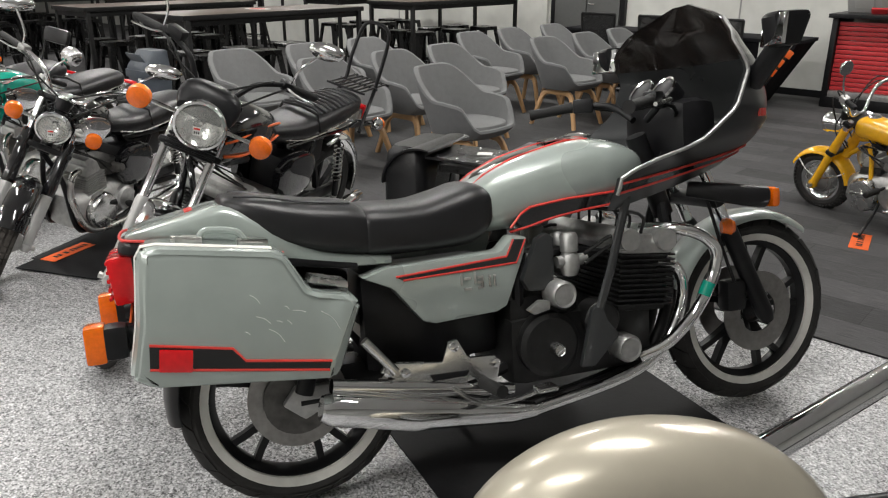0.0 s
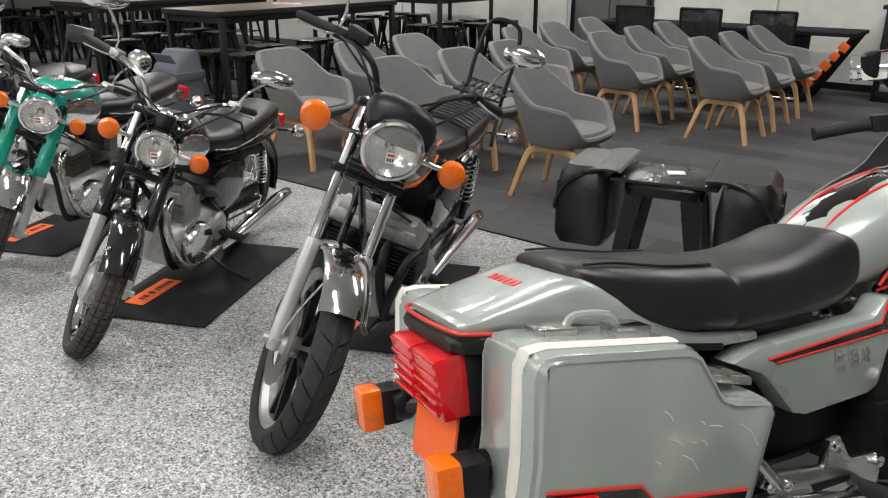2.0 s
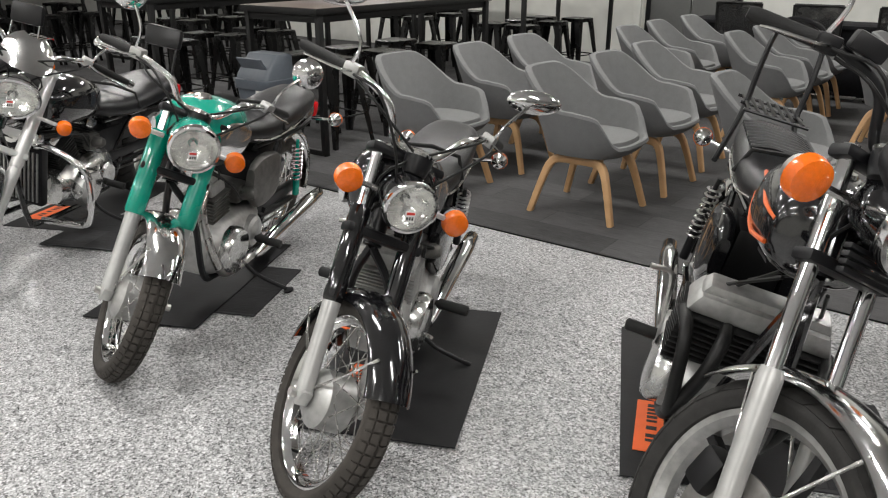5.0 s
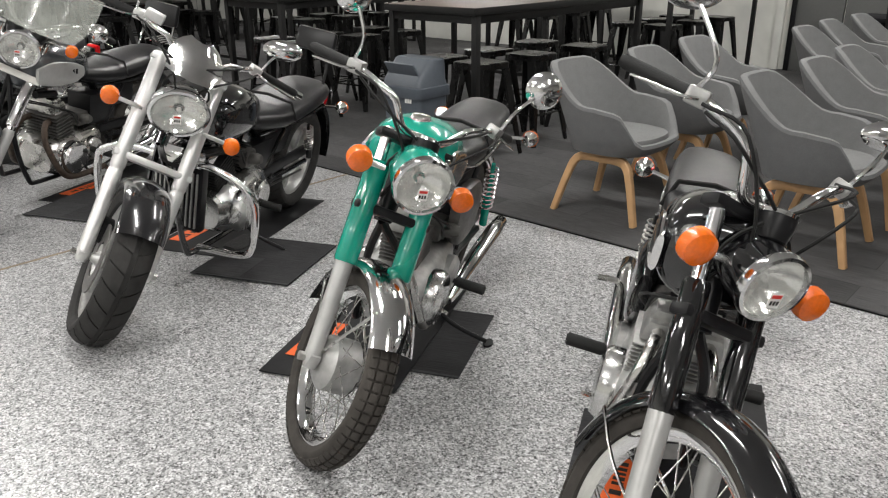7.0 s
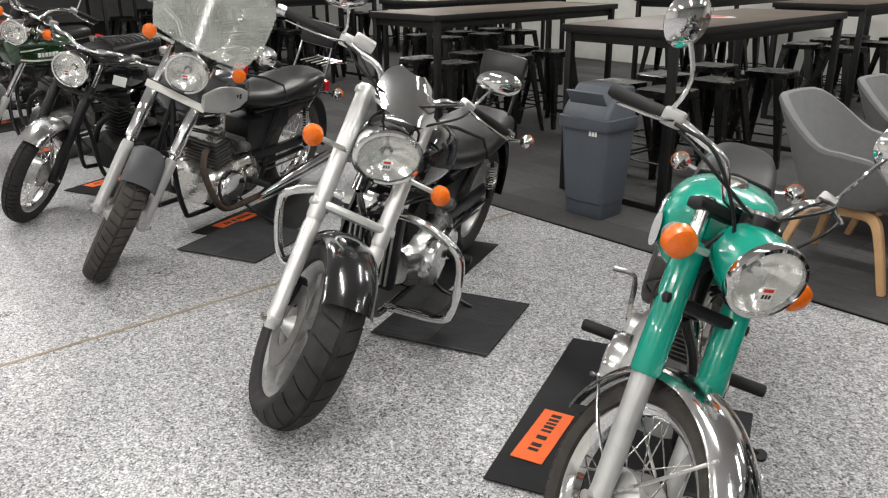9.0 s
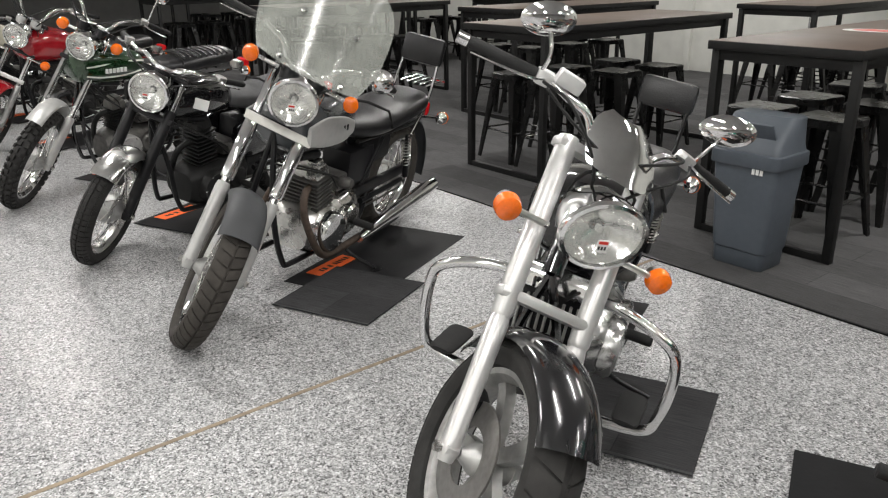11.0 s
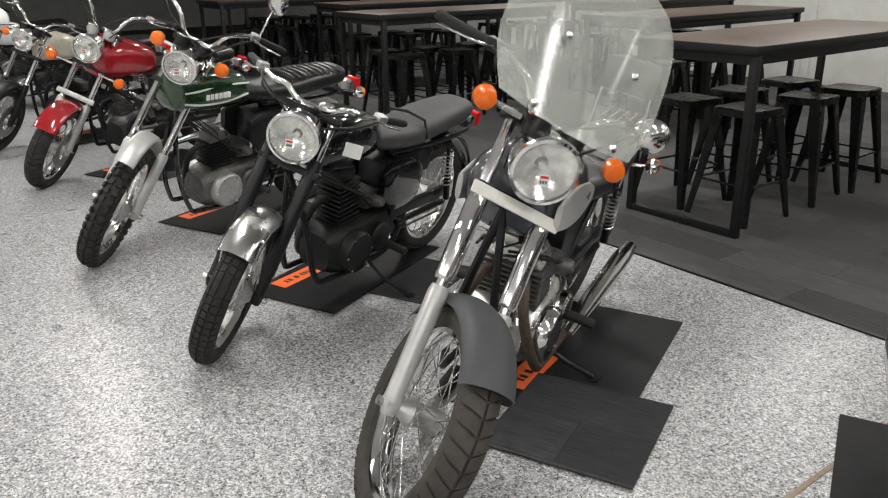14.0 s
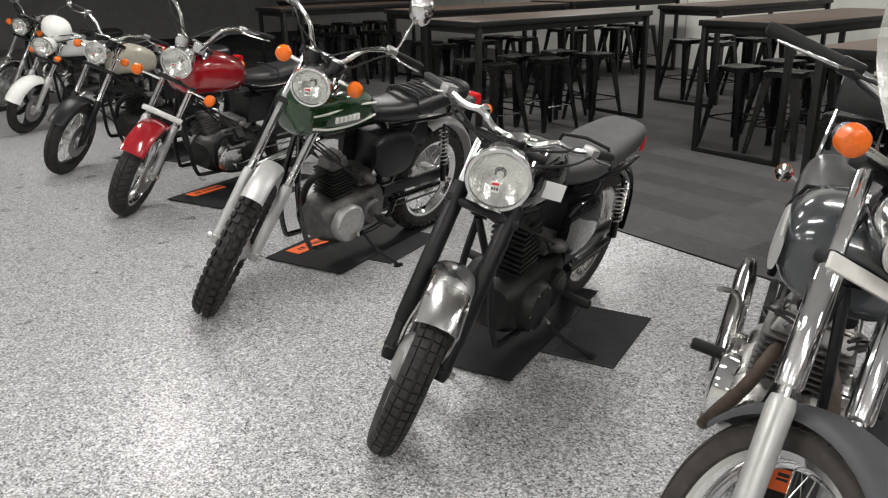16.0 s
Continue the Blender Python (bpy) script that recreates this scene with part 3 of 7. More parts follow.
def mesh_chair(s, d):
    ob = thing("office_chair", "black mesh-backed office chair drawn up to the desk", "chair", "desk chairs", room_pose(s, d, 0.006))
    bm = B()
    fr = [(-0.22, 0, 0.5), (-0.235, 0.03, 0.95), (0.235, 0.03, 0.95), (0.22, 0, 0.5)]
    for p, q in zip(fr, fr[1:] + fr[:1]):
        tube(bm, [p, q], 0.016, 6)
    part("back_frame", bm, STEEL_BLACK, ob)
    bm = B()
    skin(bm, [[Vector((-0.22, -0.004, 0.5)), Vector((0.22, -0.004, 0.5)), Vector((0.22, 0.004, 0.5)), Vector((-0.22, 0.004, 0.5))], [Vector((-0.23, 0.024, 0.94)), Vector((0.23, 0.024, 0.94)), Vector((0.23, 0.032, 0.94)), Vector((-0.23, 0.032, 0.94))]])
    part("back_mesh", bm, MESHBACK, ob)
    bm = B()
    block(bm, T(0, -0.24, 0.46), (0.46, 0.44, 0.07), 0.025)
    part("seat", bm, CLOTH, ob)
    bm = B()
    tube(bm, [(0, -0.22, 0.08), (0, -0.22, 0.44)], 0.03)
    part("column", bm, STEEL_BLACK, ob)
    for i in range(5):
        a = radians(72 * i + 20)
        bm = B()
        tube(bm, [(0, -0.22, 0.1), (0.27 * math.cos(a), -0.22 + 0.27 * math.sin(a), 0.06)], (0.025, 0.014))
        lathe(bm, [(0.001, -0.012), (0.027, -0.012), (0.027, 0.012), (0.001, 0.012)], axis((0.27 * math.cos(a), -0.22 + 0.27 * math.sin(a), 0.027), (math.sin(a), -math.cos(a), 0)), 12)
        part("base_leg", bm, STEEL_BLACK, ob)


for s in (-0.95, -1.75, -2.55):
    mesh_chair(s, 5.42)


# ---- counter with the red shutter ----
def counter():
    ob = thing("shutter_counter", "dark framed counter with red roller shutter and papers on top", "cabinet", m=room_pose(-4.4, 6.4, 0.006))
    w, dp, h = 1.75, 0.6, 0.98
    bm = B()
    for x in (-w / 2, w / 2):
        block(bm, T(x, 0, h / 2), (0.06, dp, h), 0.006)
    block(bm, T(0, 0, 0.06), (w, dp, 0.12), 0.006)
    part("body", bm, SATIN, ob)
    bm = B()
    block(bm, T(0, 0.02, h + 0.02), (w + 0.12, dp + 0.1, 0.045), 0.006)
    part("worktop", bm, SATIN, ob)
    bm = B()
    block(bm, T(0, 0.01, 0.155), (w - 0.08, dp - 0.02, 0.07), 0.004)
    part("plinth", bm, ALU, ob)
    for i in range(15):
        bm = B()
        block(bm, T(0, dp / 2 - 0.06, 0.215 + i * 0.05), (w - 0.07, 0.02, 0.044), 0.008)
        part("slat", bm, RED_SHUTTER, ob)
    bm = B()
    block(bm, T(0, -0.02, h + 0.19) @ pose(0, 0, 0, 55, 0, 0), (w, 0.4, 0.02), 0.003)
    part("display_board", bm, WHITE, ob, "white slanted paper display")
    for i in range(6):
        bm = B()
        block(bm, T(-0.7 + i * 0.28, 0.001, h + 0.2) @ pose(0, 0, 0, 55, 0, 0), (0.2, 0.26, 0.024), 0.002)
        part("paper", bm, PAPER if i % 2 else STRIPE_PALE, ob)
    bm = B()
    for i in range(5):
        block(bm, T(-0.62 + i * 0.28, 0.1, h + 0.075) @ pose(0, 0, 0, 55, 0, 0), (0.16, 0.06, 0.03), 0.002)
    part("red_header", bm, RED_SHUTTER, ob)


counter()


# ---- motorcycles ----
def rev(bm, prof, m, seg=48):
    """Turn a closed profile of (y, radius) round the wheel's axle, the second axis of m."""
    n = len(prof)
    vs = []
    for i in range(seg):
        a = 2 * math.pi * i / seg
        vs.append([bm.verts.new(m @ Vector((math.cos(a) * r, y, math.sin(a) * r))) for y, r in prof])
    for i in range(seg):
        p, q = vs[i], vs[(i + 1) % seg]
        for j in range(n):
            k = (j + 1) % n
            bm.faces.new((p[j], p[k], q[k], q[j]))
    return bm


def wheel(name, parent, m, R, w, h, kind, tread, rubber, rim_mat, disc=True, hub_mat=None, white=False, seg=60):
    """Rim with tyre, hub, spokes and brake as its pieces."""
    hub_mat = hub_mat or ALU
    Ri = R - h
    bm = B()
    rev(bm, [(-w * 0.62, Ri + 0.016), (-w * 0.66, Ri + 0.012), (-w * 0.6, Ri - 0.004), (-w * 0.25, Ri - 0.02), (w * 0.25, Ri - 0.02), (w * 0.6, Ri - 0.004), (w * 0.66, Ri + 0.012), (w * 0.62, Ri + 0.016), (w * 0.2, Ri - 0.006), (-w * 0.2, Ri - 0.006)], m, seg)
    wl = part(name, bm, rim_mat, parent)

    def surf(th, q, up=0.0):
        y = w * math.sin(q * 1.3) / math.sin(1.3)
        r = R - h * 0.42 * (1 - math.cos(q * 1.3)) / (1 - math.cos(1.3)) + up * math.cos(q * 0.9)
        return m @ Vector((math.cos(th) * r, y + up * math.sin(q * 0.9), math.sin(th) * r))
    bm = B()
    prof = []
    for i in range(11):
        q = -1 + 0.2 * i
        prof.append((w * math.sin(q * 1.3) / math.sin(1.3), R - 0.009 - h * 0.42 * (1 - math.cos(q * 1.3)) / (1 - math.cos(1.3))))
    prof += [(w * 0.98, R - h * 0.62), (w * 0.8, R - h * 0.86), (w * 0.64, Ri + 0.01), (-w * 0.64, Ri + 0.01), (-w * 0.8, R - h * 0.86), (-w * 0.98, R - h * 0.62)]
    rev(bm, prof, m, seg)
    lanes = {"rib": ((-0.85, -0.5, 0.02), (-0.42, -0.08, 0), (0.08, 0.42, 0), (0.5, 0.85, -0.02)), "chevron": ((-0.9, -0.06, 0.10), (0.06, 0.9, -0.10)), "knob": ((-0.95, -0.6, 0), (-0.45, -0.12, 0.5), (0.12, 0.45, 0.5), (0.6, 0.95, 0)), "sport": ((-0.95, -0.1, 0.16), (0.1, 0.95, -0.16))}[tread]
    count, fill, up = {"rib": (64, 0.8, 0.004), "chevron": (46, 0.82, 0.004), "knob": (44, 0.6, 0.011), "sport": (26, 0.9, 0.0035)}[tread]
    for i in range(count):
        for q0, q1, sk in lanes:
            t0 = 2 * math.pi * (i + (sk if tread == "knob" else 0)) / count
            t1 = t0 + 2 * math.pi * fill / count
            k0, k1 = (0, sk) if sk < 0 else (sk, 0)
            if tread in ("rib", "knob"):
                k0 = k1 = 0
            qs = [q0 + (q1 - q0) * j / 3 for j in range(4)]
            lo, hi = [], []
            for j, q in enumerate(qs):
                kk = (abs(q) * abs(sk)) if tread in ("chevron", "sport") else 0
                lo.append((bm.verts.new(surf(t0 + kk, q, -0.012)), bm.verts.new(surf(t1 + kk, q, -0.012))))
                hi.append((bm.verts.new(surf(t0 + kk, q, up - 0.004)), bm.verts.new(surf(t1 + kk, q, up - 0.004))))
            for j in range(3):
                bm.faces.new((hi[j][0], hi[j][1], hi[j + 1][1], hi[j + 1][0]))
                bm.faces.new((lo[j][0], lo[j + 1][0], hi[j + 1][0], hi[j][0]))
                bm.faces.new((lo[j][1], hi[j][1], hi[j + 1][1], lo[j + 1][1]))
            bm.faces.new((lo[0][0], hi[0][0], hi[0][1], lo[0][1]))
            bm.faces.new((lo[3][0], lo[3][1], hi[3][1], hi[3][0]))
    part("tyre", bm, rubber, wl)
    if white:
        for sy in (-1, 1):
            bm = B()
            rev(bm, [(sy * w * 0.6, Ri + 0.0), (sy * w * 0.8, Ri + 0.0), (sy * w * 0.93, Ri + 0.024), (sy * w * 0.8, Ri + 0.026)], m, seg)
            part("rim_edge", bm, STRIPE_PALE, wl)
    ax = m @ axis((0, 0, 0), (0, 1, 0))
    bm = B()
    hr = 0.085 if kind == "drum" else 0.045
    if kind == "drum":
        lathe(bm, [(0.02, -0.075), (0.06, -0.07), (hr, -0.05), (hr, 0.03), (0.05, 0.05), (0.03, 0.07), (0.014, 0.085)], ax, 28)
    else:
        lathe(bm, [(0.014, -0.095), (0.03, -0.07), (hr, -0.05), (0.035, -0.03), (0.035, 0.03), (hr, 0.05), (0.03, 0.07), (0.014, 0.095)], ax, 20)
    part("hub", bm, hub_mat, wl)
    if kind in ("spoke", "drum"):
        for sy in (-1, 1):
            bm = B()
            tube(bm, [(hr * 0.8, sy * 0.045, 0.02), (0.02, sy * 0.01, Ri - 0.012)], 0.0019, 5)
            me_ob = part("spoke", bm, CHROME_OLD, wl)
            me_ob.matrix_basis = m
            base = me_ob.data
            for i in range(1, 18):
                ob = new("spoke", base)
                ob.parent, ob.matrix_basis = wl, m @ pose(0, 0, 0, 0, 20 * i, 0) @ (Matrix.Diagonal((-1, 1, 1, 1)) if i % 2 else Matrix.Identity(4))
    else:
        for i in range(5):
            bm = B()
            if kind == "cast":
                for off in (-0.16, 0.16):
                    rr = []
                    for k in range(5):
                        f = k / 4
                        rad = 0.03 + (Ri - 0.035) * f
                        p = Vector((math.sin(off * (0.3 + f)) * rad, 0, math.cos(off * (0.3 + f)) * rad))
                        rr.append([p + Vector((a * 0.011, b * 0.014, 0)) for a, b in ((-1, -1), (1, -1), (1, 1), (-1, 1))])
                    skin(bm, rr)
            else:
                rr = []
                for k in range(6):
                    f = k / 5
                    rad = 0.03 + (Ri - 0.035) * f
                    p = Vector((0.05 * math.sin(f * 2.2), 0, rad))
                    rr.append([p + Vector((a * (0.024 - 0.008 * f), b * 0.016, 0)) for a, b in ((-1, -1), (1, -1), (1, 1), (-1, 1))])
                skin(bm, rr)
            ob = part("spoke", bm, SATIN if kind == "cast" else rim_mat, wl)
            ob.matrix_basis = m @ pose(0, 0, 0, 0, 72 * i + 10, 0)
    if disc:
        for sy in ((-1, 1) if disc == 2 else (disc,)):
            bm = B()
            y = sy * 0.07
            rev(bm, [(y - 0.003, 0.075), (y + 0.003, 0.075), (y + 0.003, 0.142), (y - 0.003, 0.142)], m, 40)
            part("brake_disc", bm, DISC, wl)
    return wl


def fender(bm, m, R, w, a0, a1, deep=0.03, seg=22, flare=0.0):
    """A rolled mudguard round the wheel from angle a0 to a1 (forward 0, up 90)."""
    rings = []
    for i in range(seg + 1):
        f = i / seg
        a = radians(a0 + (a1 - a0) * f)
        k = 1.0 + flare * abs(f - 0.35)
        out, inn = [], []
        for j in range(9):
            q = -1 + j / 4
            y = w * k * math.sin(q * 1.5) / math.sin(1.5)
            dr = deep * (1 - math.cos(q * 1.5))
            for lst, off in ((out, 0.0), (inn, -0.004)):
                r = R - dr + off
                lst.append(m @ Vector((math.cos(a) * r, y * (1 + off), math.sin(a) * r)))
        rings.append(out + inn[::-1])
    return skin(bm, rings)


def mirror_pt(p, sy):
    return Vector((p[0], p[1] * sy, p[2]))


def moto(P):
    g = P.get
    W, Rf, Rr, rake = g("W", 1.36), g("Rf", 0.315), g("Rr", 0.315), radians(g("rake", 27))
    wf, wr, hf = g("wf", 0.045), g("wr", 0.055), g("hf", 0.085)
    k, fd = Vector((-math.sin(rake), 0, math.cos(rake))), Vector((math.cos(rake), 0, math.sin(rake)))
    axle = Vector((W, 0, Rf))
    piv = axle - fd * 0.05
    S = Matrix.Translation(piv) @ Matrix.Rotation(radians(g("steer", 34)), 4, k) @ Matrix.Translation(-piv)
    lean = radians(g("lean", 10))
    L3 = Matrix.Rotation(-lean, 4, "X")
    # set the axle's height so that the turned, leaning tyre stands on the floor
    nz = (L3.to_3x3() @ S.to_3x3() @ Vector((0, 1, 0))).z
    axle = axle + Vector((0, 0, (Rf * math.sqrt(1 - nz * nz) - (L3 @ (S @ axle)).z) / math.cos(lean)))
    piv = axle - fd * 0.05
    S = Matrix.Translation(piv) @ Matrix.Rotation(radians(g("steer", 34)), 4, k) @ Matrix.Translation(-piv)
    lamp_f = g("lamp_f", 0.1)
    if "lamp" in P:
        face = S.to_3x3() @ Vector((0.085, 0, 0))
        base = L3 @ (S @ (axle + fd * lamp_f) + face)
        tl = (P["lamp"][2] - base.z) / (L3 @ k).z
        loc = L3 @ (S @ (axle + k * tl + fd * lamp_f) + face)
        Rz = Matrix.Rotation(radians(P["yaw"]), 4, "Z")
        off = Rz @ loc
        M = Matrix.Translation((P["lamp"][0] - off.x, P["lamp"][1] - off.y, 0.0)) @ Rz @ L3
    else:
        tl = g("tl", 0.58)
        M = T(P["rear"][0], P["rear"][1], 0) @ Matrix.Rotation(radians(P["yaw"]), 4, "Z") @ L3
    bike = thing("motorcycle", P["label"], "motorcycle", "row of motorcycles", M)
    tan = math.tan(lean)
    paint, fmat, low, upm = P["paint"], P["fender"], g("lower", ALU), g("upper", CHROME)
    hs = g("hs", 0.77)
    tc = tl + g("clamp", 0.1)

    def F(y, t, f=0.0):
        return S @ (axle + k * t + fd * f + Vector((0, y, 0)))

    def SB(p):
        return S @ Vector(p)
    MW = S @ T(*axle)
    fy = g("fork_y", 0.095)
    wheel("front_wheel", bike, MW, Rf, wf, hf, g("wheel", "drum"), g("tread", "rib"), g("rubber", TYRE), g("rim", CHROME), g("disc", 0), g("hub", ALU), g("white", False))
    wheel("rear_wheel", bike, T(0, 0, Rr), Rr, wr, g("hr", hf + 0.01), "drum" if g("wheel", "drum") in ("drum", "spoke") else g("wheel"), g("tread", "rib"), g("rubber", TYRE), g("rim", CHROME), -1 if g("wheel", "drum") in ("cast", "five") else 0, g("hub", ALU), g("white", False), 48)
    # fork
    for sy in (-1, 1):
        bm = B()
        tm = g("fork_mid", 0.36)
        rl, ru = g("r_low", 0.027), g("r_up", 0.019)
        tube(bm, [F(sy * fy, -0.03), F(sy * fy, 0.0), F(sy * fy, 0.03), F(sy * fy, tm * 0.6), F(sy * fy, tm - 0.02), F(sy * fy, tm)], [rl * 0.7, rl * 1.05, rl * 0.95, rl, rl * 1.06, rl * 0.9], 12)
        block(bm, MW @ T(0, sy * fy, 0), (0.05, 0.04, 0.05), 0.012)
        leg = part("fork_leg", bm, low, bike)
        bm = B()
        tube(bm, [F(sy * fy, tm - 0.02), F(sy * fy, tc + 0.02)], ru, 12)
        part("fork_tube", bm, CHROME, bike)
        if g("cover"):
            bm = B()
            c0, c1, cr = P["cover"]
            tube(bm, [F(sy * fy, c0), F(sy * fy, c0 + 0.01), F(sy * fy, c1 - 0.01), F(sy * fy, c1)], [cr * 0.9, cr, cr, cr * 0.9], 14)
            part("fork_cover", bm, upm, bike)
        if g("gaiter"):
            bm = B()
            pts = [F(sy * fy, tm + (P["gaiter"] - tm) * i / 16) for i in range(17)]
            tube(bm, pts, [0.031 if i % 2 else 0.024 for i in range(17)], 10)
            part("gaiter", bm, CABLE, bike)
        bm = B()
        lathe(bm, [(0.001, -0.012), (0.014, -0.012), (0.014, 0.012), (0.001, 0.014)], axis(F(sy * (fy + 0.03), 0), MW.to_3x3() @ Vector((0, sy, 0))), 8)
        part("axle_nut", bm, CHROME_OLD, bike)
    for t, nm in ((tl - 0.13 if not g("clamp_low") else P["clamp_low"], "lower_yoke"), (tc, "upper_yoke")):
        bm = B()
        fr = S @ axis(axle + k * t, k, (0, 1, 0))
        block(bm, fr, (2 * fy + 0.07, 0.055, 0.03), 0.011)
        part(nm, bm, g("yoke", SATIN), bike)
    # fork brace band and disc caliper
    if g("brace"):
        bm = B()
        block(bm, S @ axis(axle + k * P["brace"] + fd * 0.03, fd, (0, 1, 0)), (2 * fy + 0.085, 0.038, 0.012), 0.004)
        part("fork_brace", bm, g("brace_mat", ALU), bike)
    if g("disc", 0):
        for sy in ((-1, 1) if P["disc"] == 2 else (P["disc"],)):
            bm = B()
            block(bm, MW @ T(-0.12, sy * 0.075, 0.06), (0.07, 0.06, 0.1), 0.018)
            part("brake_caliper", bm, SATIN, bike)
    # front mudguard
    a0, a1 = g("arc", (28, 175))
    bm = B()
    fender(bm, MW @ T(0, 0, g("fender_up", 0.0)), Rf + 0.028, g("fender_w", wf + 0.022), a0, a1, g("fender_deep", 0.03))
    part("front_mudguard", bm, fmat, bike)
    if g("fender_stays", True):
        for sy in (-1, 1):
            bm = B()
            for an in (a0 + 18, a1 - 22):
                r = Rf + 0.012
                e = MW @ Vector((math.cos(radians(an)) * r, sy * (wf + 0.014), math.sin(radians(an)) * r + g("fender_up", 0)))
                tube(bm, curve([MW @ Vector((0, sy * (wf + 0.03), 0.03)), MW @ Vector((math.cos(radians(an)) * r * 0.55, sy * (wf + 0.03), math.sin(radians(an)) * r * 0.55)), e], 3), 0.0045, 6)
            part("mudguard_stay", bm, CHROME_OLD, bike)
    # headlamp
    lr = g("lamp_r", 0.085)
    lc = F(0, tl, lamp_f)
    ldir = (S.to_3x3() @ Vector((1, 0, g("lamp_tilt", -0.02)))).normalized()
    la = axis(lc, ldir)
    sx = g("lamp_wide", 1.0)
    bm = B()
    lathe(bm, [(0.02, -0.11), (lr * 0.55, -0.1), (lr * 0.86, -0.06), (lr * 0.98, 0.0), (lr * 1.0, 0.05)], la, 28, 1, sx, False)
    hl = part("headlamp", bm, g("lamp_shell", CHROME), bike)
    bm = B()
    rings = []
    for r, z in ((lr * 0.99, 0.045), (lr * 1.06, 0.05), (lr * 1.08, 0.06), (lr * 1.04, 0.072), (lr * 0.94, 0.074), (lr * 0.93, 0.06)):
        rings.append([la @ Vector((math.cos(a) * r, math.sin(a) * r * sx, z)) for a in (2 * math.pi * i / 32 for i in range(32))])
    skin(bm, rings, caps=False)
    part("lamp_ring", bm, CHROME, hl)
    bm = B()
    lathe(bm, [(lr * 0.2, 0.004), (lr * 0.55, 0.02), (lr * 0.82, 0.045), (lr * 0.94, 0.062)], la, 28, 1, sx, False)
    lathe(bm, [(lr * 0.1, 0.002), (lr * 0.12, 0.03), (lr * 0.06, 0.04)], la, 12)
    part("reflector", bm, REFLECTOR, hl)
    bm = B()
    lathe(bm, [(lr * 0.93, 0.064), (lr * 0.9, 0.07), (lr * 0.7, 0.08), (lr * 0.4, 0.086), (0.002, 0.088)], la, 28, 1, sx)
    part("lens", bm, LAMP_GLASS, hl)
    bm = B()
    block(bm, la @ T(-0.015, 0.006, 0.0885), (0.036, 0.03, 0.002), 0.0)
    part("lot_sticker", bm, PAPER, hl)
    bm = B()
    block(bm, la @ T(-0.004, 0.006, 0.0902), (0.008, 0.024, 0.001), 0.0)
    part("sticker_band", bm, STRIPE_RED, hl)
    bm = B()
    for j in (-1, 0, 1):
        block(bm, la @ T(-0.02, 0.006 + j * 0.008, 0.0902), (0.01, 0.005, 0.001), 0.0)
    part("sticker_number", bm, INK, hl)
    # indicators
    iy, ir = g("ind_y", 0.2), g("ind_r", 0.036)
    if iy:
        for sy in (-1, 1):
            c = F(sy * iy, tl + g("ind_t", -0.01), g("ind_f", 0.06))
            bm = B()
            tube(bm, [F(sy * (fy if not g("ind_stem") else lr * 0.9), tl + g("ind_t", -0.01), g("ind_f", 0.06)), c], 0.009, 8)
            lathe(bm, [(0.008, -0.05), (ir * 0.7, -0.035), (ir * 0.95, -0.006), (ir, 0.0)], axis(c, ldir), 18)
            ind = part("indicator", bm, CHROME_OLD, bike)
            bm = B()
            lathe(bm, [(ir * 1.02, -0.008), (ir * 1.04, 0.006), (ir * 0.95, 0.022), (ir * 0.6, 0.03), (0.002, 0.032)], axis(c, ldir), 20)
            part("amber_lens", bm, AMBER, ind)
    # handlebar
    C = axle + k * tc
    rise, wide, pull = g("rise", 0.12), g("bar_w", 0.36), g("pull", 0.16)
    bm = B()
    half = [(0.01, 0.0, 0.035), (0.012, 0.07, 0.04), (0.0, 0.13, 0.04 + rise * 0.55), (-0.03, 0.19, rise), (-0.08, 0.26, rise + 0.005), (-pull, wide, rise - 0.02)]
    pts = [C + mirror_pt(p, -1) for p in half[:0:-1]] + [C + Vector(p) for p in half]
    bar = [SB(p) for p in curve(pts, 4)]
    tube(bm, bar, 0.0115, 10)
    hb = part("handlebar", bm, g("bar_mat", CHROME), bike)
    for sy in (-1, 1):
        e1, e0 = C + mirror_pt((-pull, wide, rise - 0.02), sy), C + mirror_pt((-0.08 - (pull - 0.08) * 0.12, 0.27, rise + 0.002), sy)
        d = (e1 - e0).normalized()
        bm = B()
        tube(bm, [SB(e0), SB(e0 + d * 0.004), SB(e1 - d * 0.006), SB(e1 + d * 0.008)], [0.019, 0.0165, 0.0165, 0.012], 12)
        part("grip", bm, GRIP, hb)
        if g("bar_end"):
            bm = B()
            tube(bm, [SB(e1 + d * 0.005), SB(e1 + d * 0.035)], 0.017, 12)
            part("bar_end", bm, CHROME, hb)
        pv = e0 - d * 0.01 + Vector((0.02, 0, 0.0))
        bm = B()
        block(bm, S @ axis(e0 - d * 0.02, d, (0, 0, 1)), (0.04, 0.045, 0.05), 0.008)
        part("switch_clamp", bm, g("switch", ALU), hb)
        bm = B()
        tube(bm, [SB(p) for p in curve([pv, pv + d * 0.05 + Vector((0.035, 0, -0.004)), pv + d * 0.13 + Vector((0.04, 0, -0.008)), e1 + Vector((0.05, 0, -0.012))], 3)], (0.009, 0.006), 7, 0.55)
        part("lever", bm, g("lever", ALU_POL), hb)
        if sy == -1 and g("reservoir", False):
            bm = B()
            block(bm, S @ axis(e0 - d * 0.07 + Vector((0.03, 0, 0.025)), (0, 0, 1), d), (0.075, 0.045, 0.04), 0.008)
            part("brake_reservoir", bm, g("res_mat", SATIN), hb)
        # mirrors
        mr = g("mirror", 0.052)
